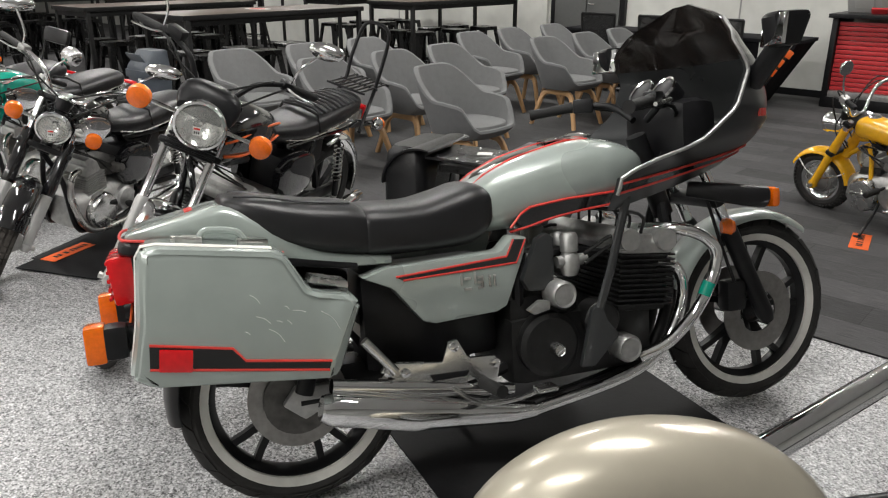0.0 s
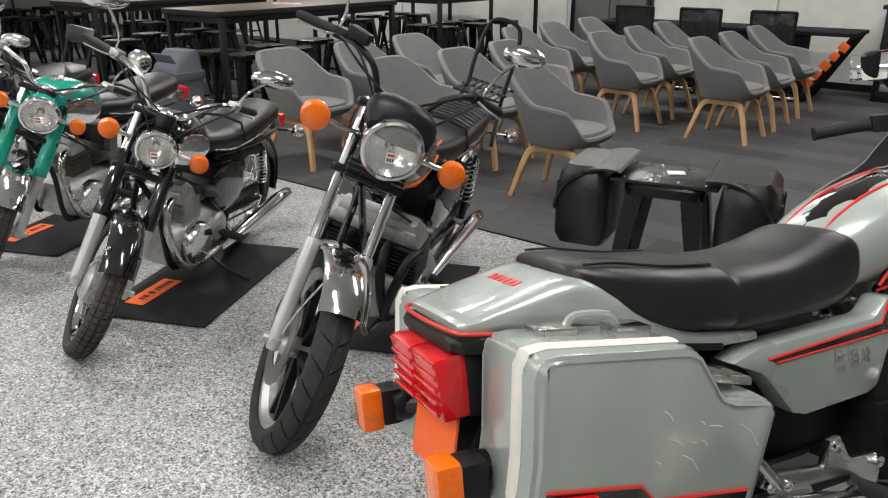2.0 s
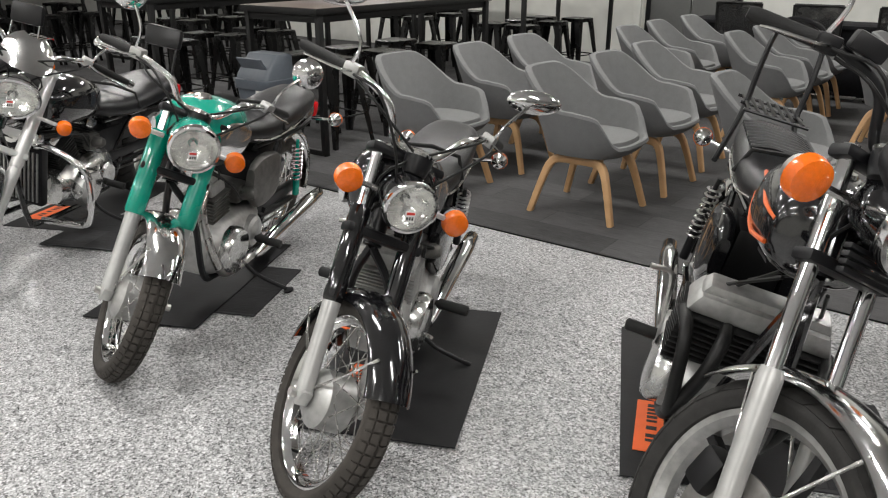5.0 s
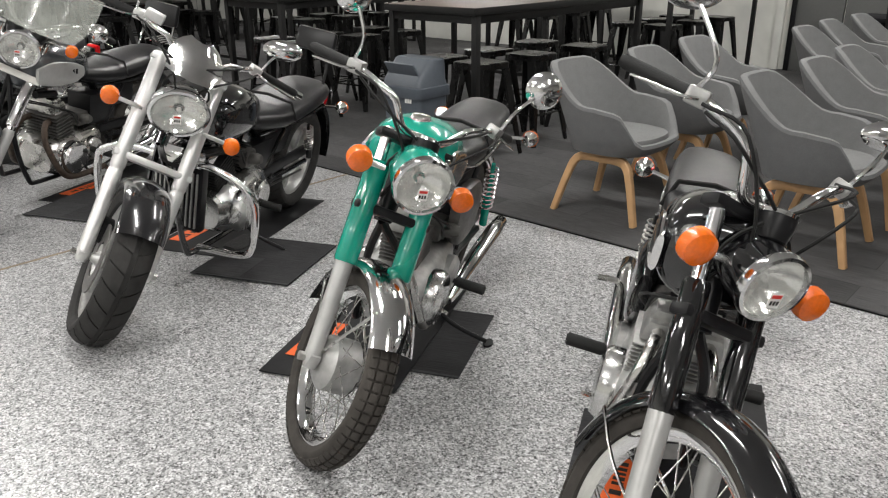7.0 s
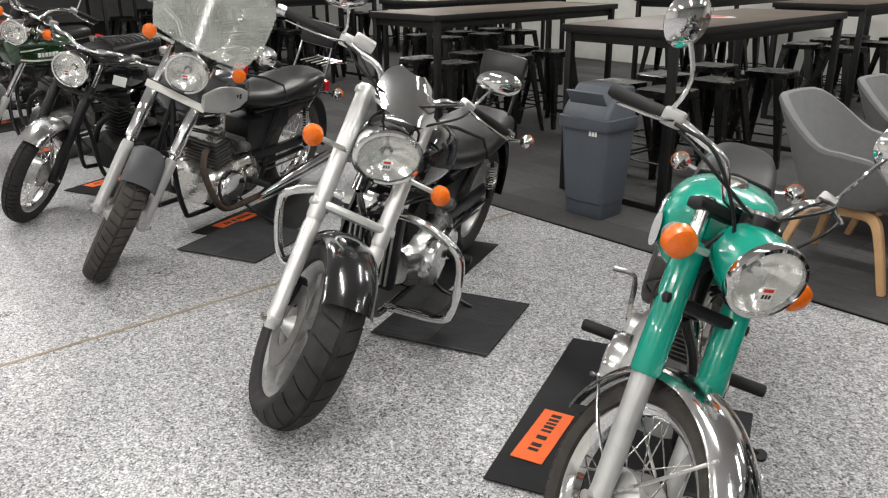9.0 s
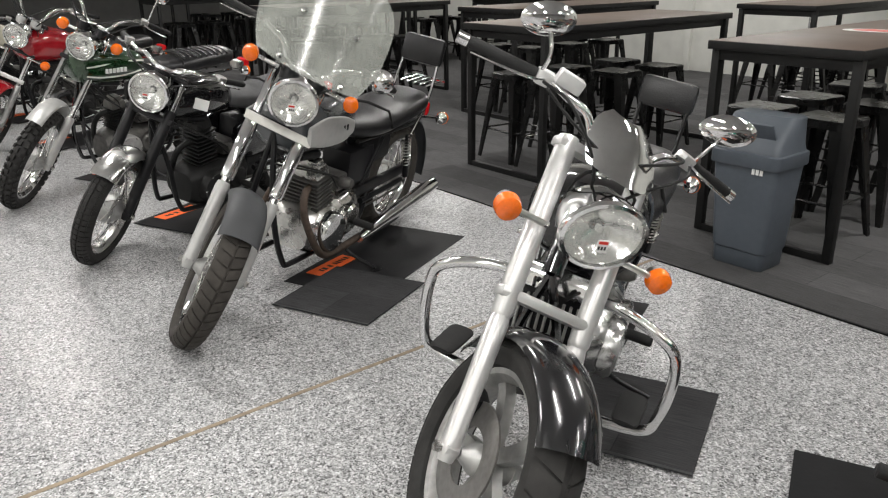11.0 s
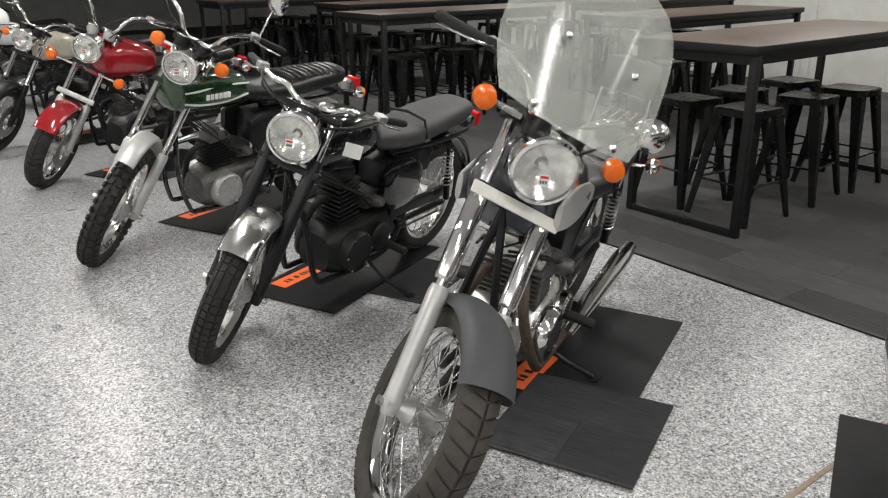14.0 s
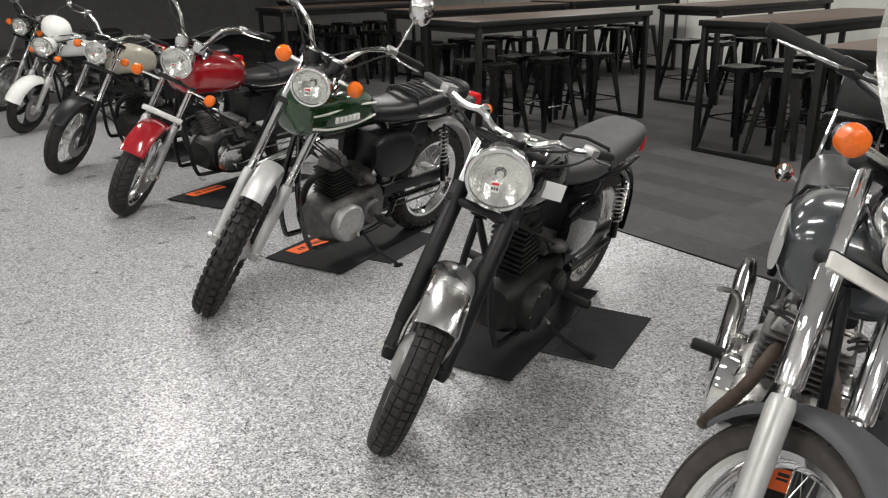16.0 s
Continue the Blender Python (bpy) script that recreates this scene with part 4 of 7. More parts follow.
        if mr and (sy in g("mirror_sides", (-1, 1))):
            mp = g("mirror_at", (-0.06, 0.1, 0.2))
            head = e0 + Vector((mp[0], sy * mp[1], mp[2]))
            bm = B()
            tube(bm, [SB(p) for p in curve([e0 + Vector((0.01, 0, 0.0)), e0 + Vector((0.02, sy * 0.01, mp[2] * 0.5)), head], 4)], 0.0055, 7)
            mi = part("mirror", bm, g("mirror_stem", CHROME), bike)
            bm = B()
            ma = axis(SB(head), S.to_3x3() @ Vector((1, -sy * 0.25, 0.15)))
            lathe(bm, [(0.003, 0.03), (mr * 0.6, 0.024), (mr * 0.95, 0.006), (mr, 0.0), (mr * 0.97, -0.004)], ma, 22, g("mirror_tall", 1.0), g("mirror_wide", 1.0))
            part("housing", bm, g("mirror_mat", CHROME), mi)
            bm = B()
            lathe(bm, [(mr * 0.93, -0.005), (mr * 0.9, -0.007), (0.002, -0.007)], ma, 22, g("mirror_tall", 1.0), g("mirror_wide", 1.0))
            part("mirror_glass", bm, MIRROR, mi)
    # gauges
    for sy in g("gauge_y", (-1, 1)):
        bm = B()
        ga = axis(SB(C + Vector((0.06, sy * 0.06, 0.05))), S.to_3x3() @ Vector((-0.45, 0, 0.9)))
        lathe(bm, [(0.015, -0.07), (0.035, -0.06), (0.042, -0.03), (0.043, 0.0), (0.038, 0.004)], ga, 20)
        gg = part("gauge", bm, g("gauge_mat", SATIN), bike)
        bm = B()
        lathe(bm, [(0.044, -0.006), (0.045, 0.002), (0.036, 0.006)], ga, 20)
        part("gauge_ring", bm, CHROME, gg)
    # cables
    for i, (y0, z0, y1) in enumerate(((0.26, 0.0, 0.03), (-0.26, 0.0, -0.03), (-0.24, -0.01, 0.05), (0.2, 0.01, -0.04))):
        bm = B()
        a = C + Vector((-0.05, y0, rise + z0))
        tube(bm, [SB(p) for p in curve([a, a + Vector((0.1, -y0 * 0.25, -0.02 + 0.02 * (i % 2))), C + Vector((0.11 - 0.01 * i, y1 * 1.8, -0.02)), C + Vector((0.04, y1, -0.18))], 5)], 0.0045, 6)
        part("control_cable", bm, CABLE, bike)
    # frame
    Hd, Hl = axle + k * (tc - 0.06) - fd * 0.05, axle + k * (tl - 0.15) - fd * 0.05
    fm = g("frame_mat", SATIN)
    bm = B()
    tube(bm, [Hl, Hd], 0.03, 12)
    part("steering_head", bm, fm, bike)
    bm = B()
    tube(bm, curve([Hd + k * -0.05, (W * 0.55, 0, hs + 0.02), (W * 0.32, 0, hs - 0.06), (W * 0.3, 0, 0.36)], 5), 0.02, 10)
    part("backbone", bm, fm, bike)
    for sy in (-1, 1):
        bm = B()
        tube(bm, curve([Hl, (W - 0.36, sy * 0.06, 0.5), (W - 0.42, sy * 0.09, 0.24), (W - 0.52, sy * 0.1, 0.19), (W * 0.34, sy * 0.1, 0.2), (W * 0.26, sy * 0.1, 0.36)], 5), 0.014, 8)
        part("cradle_tube", bm, fm, bike)
        bm = B()
        tube(bm, curve([(W * 0.34, sy * 0.07, hs - 0.06), (0.06, sy * 0.1, hs - 0.06), (-0.16, sy * 0.09, hs - 0.05)], 4), 0.011, 8)
        part("seat_rail", bm, fm, bike)
        bm = B()
        tube(bm, [(W * 0.3, sy * 0.1, 0.33), (0.0, sy * 0.1, Rr)], 0.017, 8)
        part("swingarm", bm, fm, bike)
        # shock absorbers
        p0, p1 = Vector((0.0, sy * 0.125, Rr + 0.03)), Vector((0.07, sy * 0.125, hs - 0.1))
        bm = B()
        tube(bm, [p0, p0.lerp(p1, 0.45)], 0.018, 10)
        tube(bm, [p0.lerp(p1, 0.45), p1], 0.009, 8)
        sh = part("shock_absorber", bm, g("shock", SATIN), bike)
        bm = B()
        pts = []
        dirn = (p1 - p0).normalized()
        xx = dirn.cross(Vector((0, 1, 0))).normalized()
        yy = dirn.cross(xx)
        for i in range(8 * 9 + 1):
            a = 2 * math.pi * i / 8
            pts.append(p0.lerp(p1, 0.28 + 0.64 * i / 72) + (xx * math.cos(a) + yy * math.sin(a)) * 0.026)
        tube(bm, pts, 0.0045, 5)
        part("spring", bm, CHROME if g("shock", SATIN) is not SATIN else g("spring", CHROME_OLD), sh)
        # footpeg
        bm = B()
        tube(bm, [(W * 0.42, sy * 0.12, 0.3), (W * 0.42, sy * 0.19, 0.3)], 0.01, 8)
        tube(bm, [(W * 0.42, sy * 0.17, 0.3), (W * 0.42, sy * 0.18, 0.3), (W * 0.42, sy * 0.285, 0.3), (W * 0.42, sy * 0.29, 0.3)], [0.014, 0.02, 0.02, 0.014], 10)
        part("footpeg", bm, GRIP, bike)
        # side cover
        if g("cover_mat"):
            bm = B()
            loft(bm, [(W * 0.22, hs - 0.19, 0.02, 0.05), (W * 0.26, hs - 0.2, 0.035, 0.11), (W * 0.38, hs - 0.2, 0.035, 0.12), (W * 0.44, hs - 0.18, 0.02, 0.06)], 3.2, 16, sy * 0.12)
            part("side_cover", bm, P["cover_mat"], bike)
    # tank
    tz, tw, th_, tx0, tx1 = g("tank", (hs + 0.085, 0.142, 0.125, W * 0.42, W - 0.34))
    L = tx1 - tx0
    secs = [(tx0, tz - 0.05, 0.05, th_ * 0.4), (tx0 + L * 0.1, tz - 0.03, tw * 0.65, th_ * 0.72), (tx0 + L * 0.4, tz, tw * 0.95, th_ * 0.95), (tx0 + L * 0.72, tz + 0.012, tw, th_), (tx0 + L * 0.93, tz + 0.008, tw * 0.86, th_ * 0.85), (tx1, tz, tw * 0.5, th_ * 0.5)]
    bm = B()
    loft(bm, secs, g("tank_e", 2.6), 28, 0, None, 4)
    tank = part("fuel_tank", bm, paint, bike)
    bm = B()
    lathe(bm, [(0.035, -0.01), (0.036, 0.012), (0.03, 0.022), (0.004, 0.026)], T(tx0 + L * 0.68, 0, tz + th_ * 0.99), 20)
    part("filler_cap", bm, CHROME, tank)
    if g("panel"):
        for sy in (-1, 1):
            bm = B()
            loft(bm, [(tx0 + L * 0.3, tz - 0.02, 0.01, 0.03), (tx0 + L * 0.45, tz - 0.02, 0.012, 0.062), (tx0 + L * 0.72, tz - 0.005, 0.014, 0.07), (tx0 + L * 0.95, tz - 0.0, 0.01, 0.045)], 2.6, 16, sy * (tw - 0.006))
            part("tank_panel", bm, P["panel"], tank)
    if g("badge"):
        for sy in (-1, 1):
            for i in range(6):
                bm = B()
                block(bm, T(tx0 + L * 0.42 + i * 0.028, sy * (tw + 0.0), tz - 0.01) @ pose(0, 0, 0, 0, 0, 0), (0.02, 0.012, 0.03), 0.002)
                part("badge_bar", bm, P["badge"], tank)
    if g("stripes"):
        for sy in (-1, 1):
            for dz in (-0.045, 0.05):
                bm = B()
                pts = []
                for i in range(13):
                    f = 0.1 + 0.82 * i / 12
                    x = tx0 + L * f
                    wv = dz * (0.5 + 0.5 * math.sin(f * math.pi))
                    ww = tw * (0.66 + 0.36 * math.sin(min(1, f * 1.25) * math.pi / 2))
                    if f > 0.8:
                        ww *= 1 - (f - 0.8) * 1.3
                    pts.append((x, sy * (ww * math.sqrt(max(0.2, 1 - (wv / th_) ** 2 * 0.7)) + 0.001), tz + wv - 0.01))
                tube(bm, pts, 0.006, 6)
                part("pinstripe", bm, P["stripes"], tank)
    if g("band"):
        for sy in (-1, 1):
            bm = B()
            loft(bm, [(tx0 + L * 0.02, tz - 0.09, 0.006, 0.012), (tx0 + L * 0.2, tz - 0.06, 0.01, 0.026), (tx0 + L * 0.5, tz - 0.045, 0.012, 0.026), (tx0 + L * 0.9, tz - 0.035, 0.01, 0.02)], 3.0, 12, sy * (tw - 0.012))
            part("dark_band", bm, P["band"], tank)
    # seat
    sw = g("seat_w", 0.13)
    ss = g("seat", [(-0.2, 0.05, 0.35, 0.03), (-0.15, 0.05, 0.8, 0.055), (0.1, 0.035, 1.0, 0.06), (0.36, 0.01, 0.95, 0.055), (0.52, 0.02, 0.75, 0.05), (0.6, 0.03, 0.5, 0.03)])
    kx = (tx0 + 0.06) / 0.6
    bm = B()
    loft(bm, [(x * kx if x > 0 else x, hs + z, sw * wk, h) for x, z, wk, h in ss], 3.0, 24, 0, None, 4)
    seat = part("seat", bm, g("seat_mat", VINYL), bike)
    if g("ribs"):
        for i in range(9):
            x = -0.1 + 0.05 * i
            bm = B()
            tube(bm, [(x, -sw * 0.85, hs + 0.088), (x, -sw * 0.4, hs + 0.103), (x, sw * 0.4, hs + 0.103), (x, sw * 0.85, hs + 0.088)], 0.008, 6)
            part("seat_rib", bm, g("seat_mat", VINYL), seat)
    if g("piping", True):
        for sy in (-1, 1):
            bm = B()
            tube(bm, curve([(-0.17, sy * sw * 0.7, hs + 0.02), (0.1, sy * sw * 1.0, hs + 0.0), (0.36 * kx, sy * sw * 0.97, hs - 0.02), (0.52 * kx, sy * sw * 0.76, hs)], 4), 0.004, 6)
            part("seat_piping", bm, g("piping_mat", CHROME_OLD), seat)
    bm = B()
    tube(bm, [(W * 0.22, -sw * 1.02, hs + 0.0), (W * 0.22, -sw * 0.8, hs + 0.085), (W * 0.22, 0, hs + 0.1), (W * 0.22, sw * 0.8, hs + 0.085), (W * 0.22, sw * 1.02, hs + 0.0)], 0.008, 6, 0.5)
    part("seat_strap", bm, CABLE, seat)
    # rear mudguard, lamp
    bm = B()
    fender(bm, T(0, 0, Rr + 0.03), Rr + 0.035, wr + 0.03, 70, 195, 0.035)
    part("rear_mudguard", bm, g("rear_fender", fmat), bike)
    bm = B()
    block(bm, T(-0.3, 0, hs - 0.05), (0.09, 0.09, 0.07), 0.02)
    tl_ob = part("tail_lamp", bm, CHROME_OLD, bike)
    bm = B()
    block(bm, T(-0.36, 0, hs - 0.045), (0.06, 0.1, 0.085), 0.022)
    part("red_lens", bm, RED_LENS, tl_ob)
    if g("rear_ind", True):
        for sy in (-1, 1):
            bm = B()
            c = Vector((-0.2, sy * 0.21, hs - 0.03))
            tube(bm, [(-0.18, sy * 0.08, hs - 0.05), c], 0.008, 8)
            lathe(bm, [(0.005, 0.05), (0.026, 0.036), (0.036, 0.0)], axis(c, (1, 0, 0)), 16)
            ri = part("rear_indicator", bm, CHROME, bike)
            bm = B()
            lathe(bm, [(0.037, 0.0), (0.035, -0.02), (0.002, -0.028)], axis(c, (1, 0, 0)), 16)
            part("amber_lens", bm, AMBER, ri)
    # engine
    em, ec = g("engine_mat", ALU), g("cyl_mat", ALU_DARK)
    ex = g("engine_x", W * 0.5)
    eh = g("engine_z", 0.3)
    ew = g("engine_w", 0.12)
    bm = B()
    loft(bm, [(ex - 0.25, eh + 0.02, ew * 0.8, 0.08), (ex - 0.2, eh + 0.02, ew, 0.12), (ex - 0.02, eh + 0.01, ew * 1.12, 0.13), (ex + 0.14, eh + 0.0, ew * 1.12, 0.12), (ex + 0.21, eh - 0.005, ew * 0.8, 0.085)], 3.2, 20)
    eng = part("crankcase", bm, em, bike)
    for sy in (-1, 1):
        bm = B()
        lathe(bm, [(0.105, 0.0), (0.105, 0.035), (0.094, 0.052), (0.06, 0.06), (0.002, 0.062)], axis((ex + 0.07, sy * ew * 0.98, eh), (0, sy, 0)), 26)
        part("engine_cover", bm, g("case_cover", ALU_POL), eng)
        bm = B()
        lathe(bm, [(0.075, 0.0), (0.075, 0.03), (0.062, 0.042), (0.002, 0.046)], axis((ex - 0.11, sy * ew * 0.98, eh + 0.02), (0, sy, 0)), 22)
        part("gearbox_cover", bm, em, eng)
        for i in range(6):
            a = 2 * math.pi * i / 6
            bm = B()
            lathe(bm, [(0.007, 0), (0.007, 0.006), (0.002, 0.008)], axis((ex + 0.07 + 0.088 * math.cos(a), sy * (ew * 0.98 + 0.047), eh + 0.088 * math.sin(a)), (0, sy, 0)), 6)
            part("bolt", bm, CHROME_OLD, eng)

    def cylinder(base, dirn, r, length, wide=1.0, n=9, fin=1.45):
        bm = B()
        ax = axis(base, dirn, (1, 0, 0))
        block(bm, ax @ T(0, 0, length / 2), (r * 1.7, r * 1.7 * wide, length), 0.01)
        cy = part("cylinder", bm, ec, bike)
        bm = B()
        block(bm, T(0, 0, 0), (r * 2 * fin * 0.84, r * 2 * fin * wide * 0.84 if wide == 1 else r * 1.7 * wide + r * 0.5, length * 0.36 / n), 0.0015)
        f0 = part("cooling_fin", bm, ec, cy)
        for i in range(n):
            f1 = f0 if i == 0 else new("cooling_fin", f0.data)
            f1.parent, f1.matrix_basis = cy, ax @ T(0, 0, length * (0.12 + 0.84 * i / (n - 1)))
        bm = B()
        block(bm, ax @ T(0, 0, length + 0.03), (r * 2.0, r * 2.0 * wide if wide == 1 else r * 1.8 * wide, 0.06), 0.014, 0.86)
        block(bm, ax @ T(0, 0, length + 0.07), (r * 1.2, r * 1.5 * wide if wide == 1 else r * 1.6 * wide, 0.035), 0.012, 0.9)
        part("cylinder_head", bm, g("head_mat", em), cy)
        return ax
    kind = g("engine", "twin")
    ports = []
    if kind == "single":
        cylinder((ex + 0.06, 0, eh + 0.08), (0.12, 0, 1), 0.06, g("cyl_h", 0.2), 1.0, 10)
        ports = [(ex + 0.13, 0.02, eh + 0.26, g("pipe_side", -1))]
    elif kind == "twin":
        cylinder((ex + 0.07, 0, eh + 0.08), (0.2, 0, 1), 0.058, g("cyl_h", 0.17), 2.1)
        ports = [(ex + 0.16, 0.06, eh + 0.23, 1), (ex + 0.16, -0.06, eh + 0.23, -1)]
    elif kind == "four":
        cylinder((ex + 0.09, 0, eh + 0.08), (0.28, 0, 1), 0.06, 0.19, 3.6)
        ports = [(ex + 0.2, y, eh + 0.24, 1 if y > 0 else -1) for y in (-0.19, -0.07, 0.07, 0.19)]
    elif kind == "vee":
        cylinder((ex + 0.07, 0.01, eh + 0.07), (0.55, 0, 1), 0.062, 0.2, 1.0, 10, 1.6)
        cylinder((ex - 0.06, -0.01, eh + 0.07), (-0.5, 0, 1), 0.062, 0.2, 1.0, 10, 1.6)
        ports = [(ex + 0.24, -0.05, eh + 0.22, -1), (ex - 0.08, -0.08, eh + 0.24, -1)]
    elif kind == "guzzi":
        for sy in (-1, 1):
            cylinder((ex + 0.05, sy * 0.06, eh + 0.05), (0, sy * 0.85, 0.8), 0.06, 0.15, 1.0, 9, 1.5)
        ports = [(ex + 0.12, 0.2, eh + 0.2, 1), (ex + 0.12, -0.2, eh + 0.2, -1)]
    for px, py, pz, sd in ports:
        bm = B()
        oy = sd * g("pipe_y", 0.13)
        low_z = g("pipe_z", 0.18)
        tube(bm, curve([(px - 0.03, py, pz), (px + 0.06, py + (oy - py) * 0.2, pz - 0.02), (px + 0.09, py + (oy - py) * 0.5, pz - 0.12), (px + 0.03, oy, low_z + 0.06), (px - 0.1, oy, low_z), (W * 0.36, oy, low_z - 0.005), (W * 0.3, oy * 1.1, low_z + 0.01)], 6), g("pipe_r", 0.019), 10)
        part("exhaust_pipe", bm, g("pipe_mat", CHROME_OLD), bike)
    for sd in g("mufflers", (-1, 1)):
        bm = B()
        y = sd * (g("pipe_y", 0.13) * 1.12)
        low_z = g("pipe_z", 0.18)
        mrad, up = g("muf_r", 0.038), g("muf_up", 0.09)
        tube(bm, [(W * 0.38, y, low_z), (W * 0.32, y, low_z + 0.01), (W * 0.2, y, low_z + up * 0.3), (g("muf_end", -0.26) + 0.14, y * 1.08, low_z + up * 0.85), (g("muf_end", -0.26), y * 1.1, low_z + up), (g("muf_end", -0.26) - 0.01, y * 1.1, low_z + up)], [mrad * 0.5, mrad * 0.75, mrad, mrad * 1.05, mrad * 0.8, mrad * 0.55], 14)
        part("muffler", bm, g("muf_mat", CHROME), bike)
    # carburettor and air box, chain guard, stand, battery
    bm = B()
    block(bm, T(ex - 0.09, 0, eh + 0.2), (0.1, ew * 1.5, 0.09), 0.02)
    lathe(bm, [(0.03, 0), (0.03, 0.06), (0.02, 0.08)], axis((ex - 0.08, ew * 0.6, eh + 0.2), (0, 1, 0.2)), 14)
    part("carburettor", bm, ALU_DARK, bike)
    bm = B()
    block(bm, T(W * 0.31, 0, hs - 0.2), (W * 0.16, 0.17, 0.2), 0.02)
    part("air_box", bm, SATIN, bike)
    bm = B()
    block(bm, T(W * 0.16, 0.085, Rr + 0.06), (W * 0.36, 0.03, 0.06), 0.012)
    part("chain_guard", bm, g("chain_mat", SATIN), bike)
    bm = B()
    fy_, fz = 0.34, 0.34 * tan + 0.012
    tube(bm, curve([(W * 0.45, 0.11, 0.2), (W * 0.45 - 0.02, 0.2, 0.13), (W * 0.45 - 0.05, fy_, fz)], 4), 0.009, 8)
    lathe(bm, [(0.02, -0.004), (0.02, 0.004)], T(W * 0.45 - 0.05, fy_ + 0.01, fz - 0.004) @ pose(0, 0, 0, math.degrees(lean), 0, 0), 12, 1.6, 1.0)
    part("side_stand", bm, g("stand_mat", SATIN), bike)
    bm = B()
    tube(bm, curve([(W * 0.42 + 0.02, 0.13, 0.26), (W * 0.42 + 0.12, 0.15, 0.24), (W * 0.42 + 0.17, 0.2, 0.25)], 3), 0.007, 6)
    part("gear_lever", bm, CHROME_OLD, bike)
    bm = B()
    tube(bm, curve([(W * 0.42 + 0.02, -0.13, 0.26), (W * 0.42 + 0.12, -0.15, 0.22), (W * 0.42 + 0.17, -0.2, 0.24)], 3), 0.007, 6)
    part("brake_pedal", bm, CHROME_OLD, bike)
    bm = B()
    block(bm, T(W * 0.2, 0.0, hs - 0.15), (W * 0.2, 0.15, 0.14), 0.02)
    part("battery_box", bm, SATIN, bike)
    bm = B()
    block(bm, T(W * 0.33, 0.0, eh + 0.03), (W * 0.16, 0.13, 0.2), 0.03)
    part("gearbox", bm, g("cyl_mat", ALU_DARK), bike)
    for sy in (-1, 1):
        bm = B()
        tube(bm, [(W * 0.56, sy * 0.05, hs - 0.05), (W * 0.66, sy * 0.05, hs - 0.03)], 0.022, 10)
        part("ignition_coil", bm, SATIN, bike)
        bm = B()
        tube(bm, [(W * 0.31, sy * 0.075, 0.36), (W * 0.2, sy * 0.1, hs - 0.07)], 0.011, 8)
        part("frame_strut", bm, fm, bike)
        bm = B()
        tube(bm, curve([(W - 0.44, sy * 0.02, hs - 0.03), (ex + 0.12, sy * 0.06, eh + 0.36), (ex + 0.08, sy * 0.05, eh + 0.3)], 4), 0.004, 6)
        part("spark_lead", bm, CABLE, bike)
    bm = B()
    tube(bm, curve([(ex - 0.1, -ew * 1.1, eh + 0.0), (ex - 0.12, -ew * 1.1 - 0.03, eh + 0.08), (ex - 0.14, -ew * 1.1 - 0.05, eh + 0.2), (ex - 0.13, -ew * 1.1 - 0.12, eh + 0.21)], 4), 0.009, 8)
    part("kick_starter", bm, CHROME_OLD, bike)
    bm = B()
    tube(bm, [(0.0, 0.085, Rr + 0.06), (ex - 0.16, 0.085, eh + 0.05)], 0.006, 6)
    tube(bm, [(0.0, 0.085, Rr - 0.06), (ex - 0.16, 0.085, eh - 0.03)], 0.006, 6)
    part("drive_chain", bm, ALU_DARK, bike)
    for i in range(4):
        bm = B()
        sy = 1 if i % 2 else -1
        tube(bm, curve([(W - 0.42 + 0.02 * i, sy * 0.05, hs - 0.02), (ex + 0.1, sy * (0.1 + 0.015 * i), eh + 0.3), (ex - 0.05, sy * 0.1, eh + 0.16 + 0.02 * i)], 5), 0.005, 6)
        part("hose", bm, CABLE, bike)
    return bike, M, dict(F=F, S=S, C=C, MW=MW, tl=tl, tc=tc, la=la, hs=hs, W=W, axle=axle, k=k, fd=fd, tank=(tz, tw, th_, tx0, tx1), tan=tan)


YAW = -105.0
# black four-cylinder street machine
b1, M1, i1 = moto(dict(rake=27, label="black motorcycle with orange tank lines, sissy bar and cast wheels", lamp=(-1.07, 3.56, 0.95), yaw=-110, W=1.5, Rf=0.35, Rr=0.32, wf=0.056, wr=0.06, wheel="cast", rim=ALU, disc=-1, tread="sport", paint=BLACK, fender=CHROME, lower=SILVER, steer=33, lean=15, lamp_r=0.098, lamp_shell=BLACK, ind_y=0.25, ind_r=0.047, engine="four", engine_w=0.15, cyl_mat=ENGINE_BLACK, stripes=STRIPE_ORANGE, ribs=True, switch=SATIN, reservoir=True, mirror=0.055, mirror_wide=1.4, mirror_tall=0.7, mirror_at=(-0.03, 0.08, 0.2), rise=0.15, bar_w=0.39, bar_mat=SATIN, cover_mat=BLACK, pipe_mat=ENGINE_BLACK, pipe_z=0.2, arc=(56, 150), frame_mat=BLACK, gauge_mat=SATIN, hs=0.8))
bm = B()
a = i1["F"]
for z in range(4):
    block(bm, i1["S"] @ axis(i1["axle"] + i1["k"] * (i1["tl"] - 0.145 + 0.017 * z) + i1["fd"] * 0.075, i1["fd"], (0, 1, 0)), (0.2, 0.012, 0.02), 0.004)
part("horn_grille", bm, SATIN, b1)
bm = B()
loft(bm, [(-0.06, 0.0, 0.03, 0.02), (-0.04, 0.0, 0.1, 0.04), (0.03, -0.02, 0.125, 0.06), (0.08, -0.05, 0.11, 0.03)], 2.6, 20, 0, i1["S"] @ T(*(i1["C"] + Vector((0.1, 0, 0.05)))))
part("instrument_cowl", bm, SATIN, b1)
bm = B()
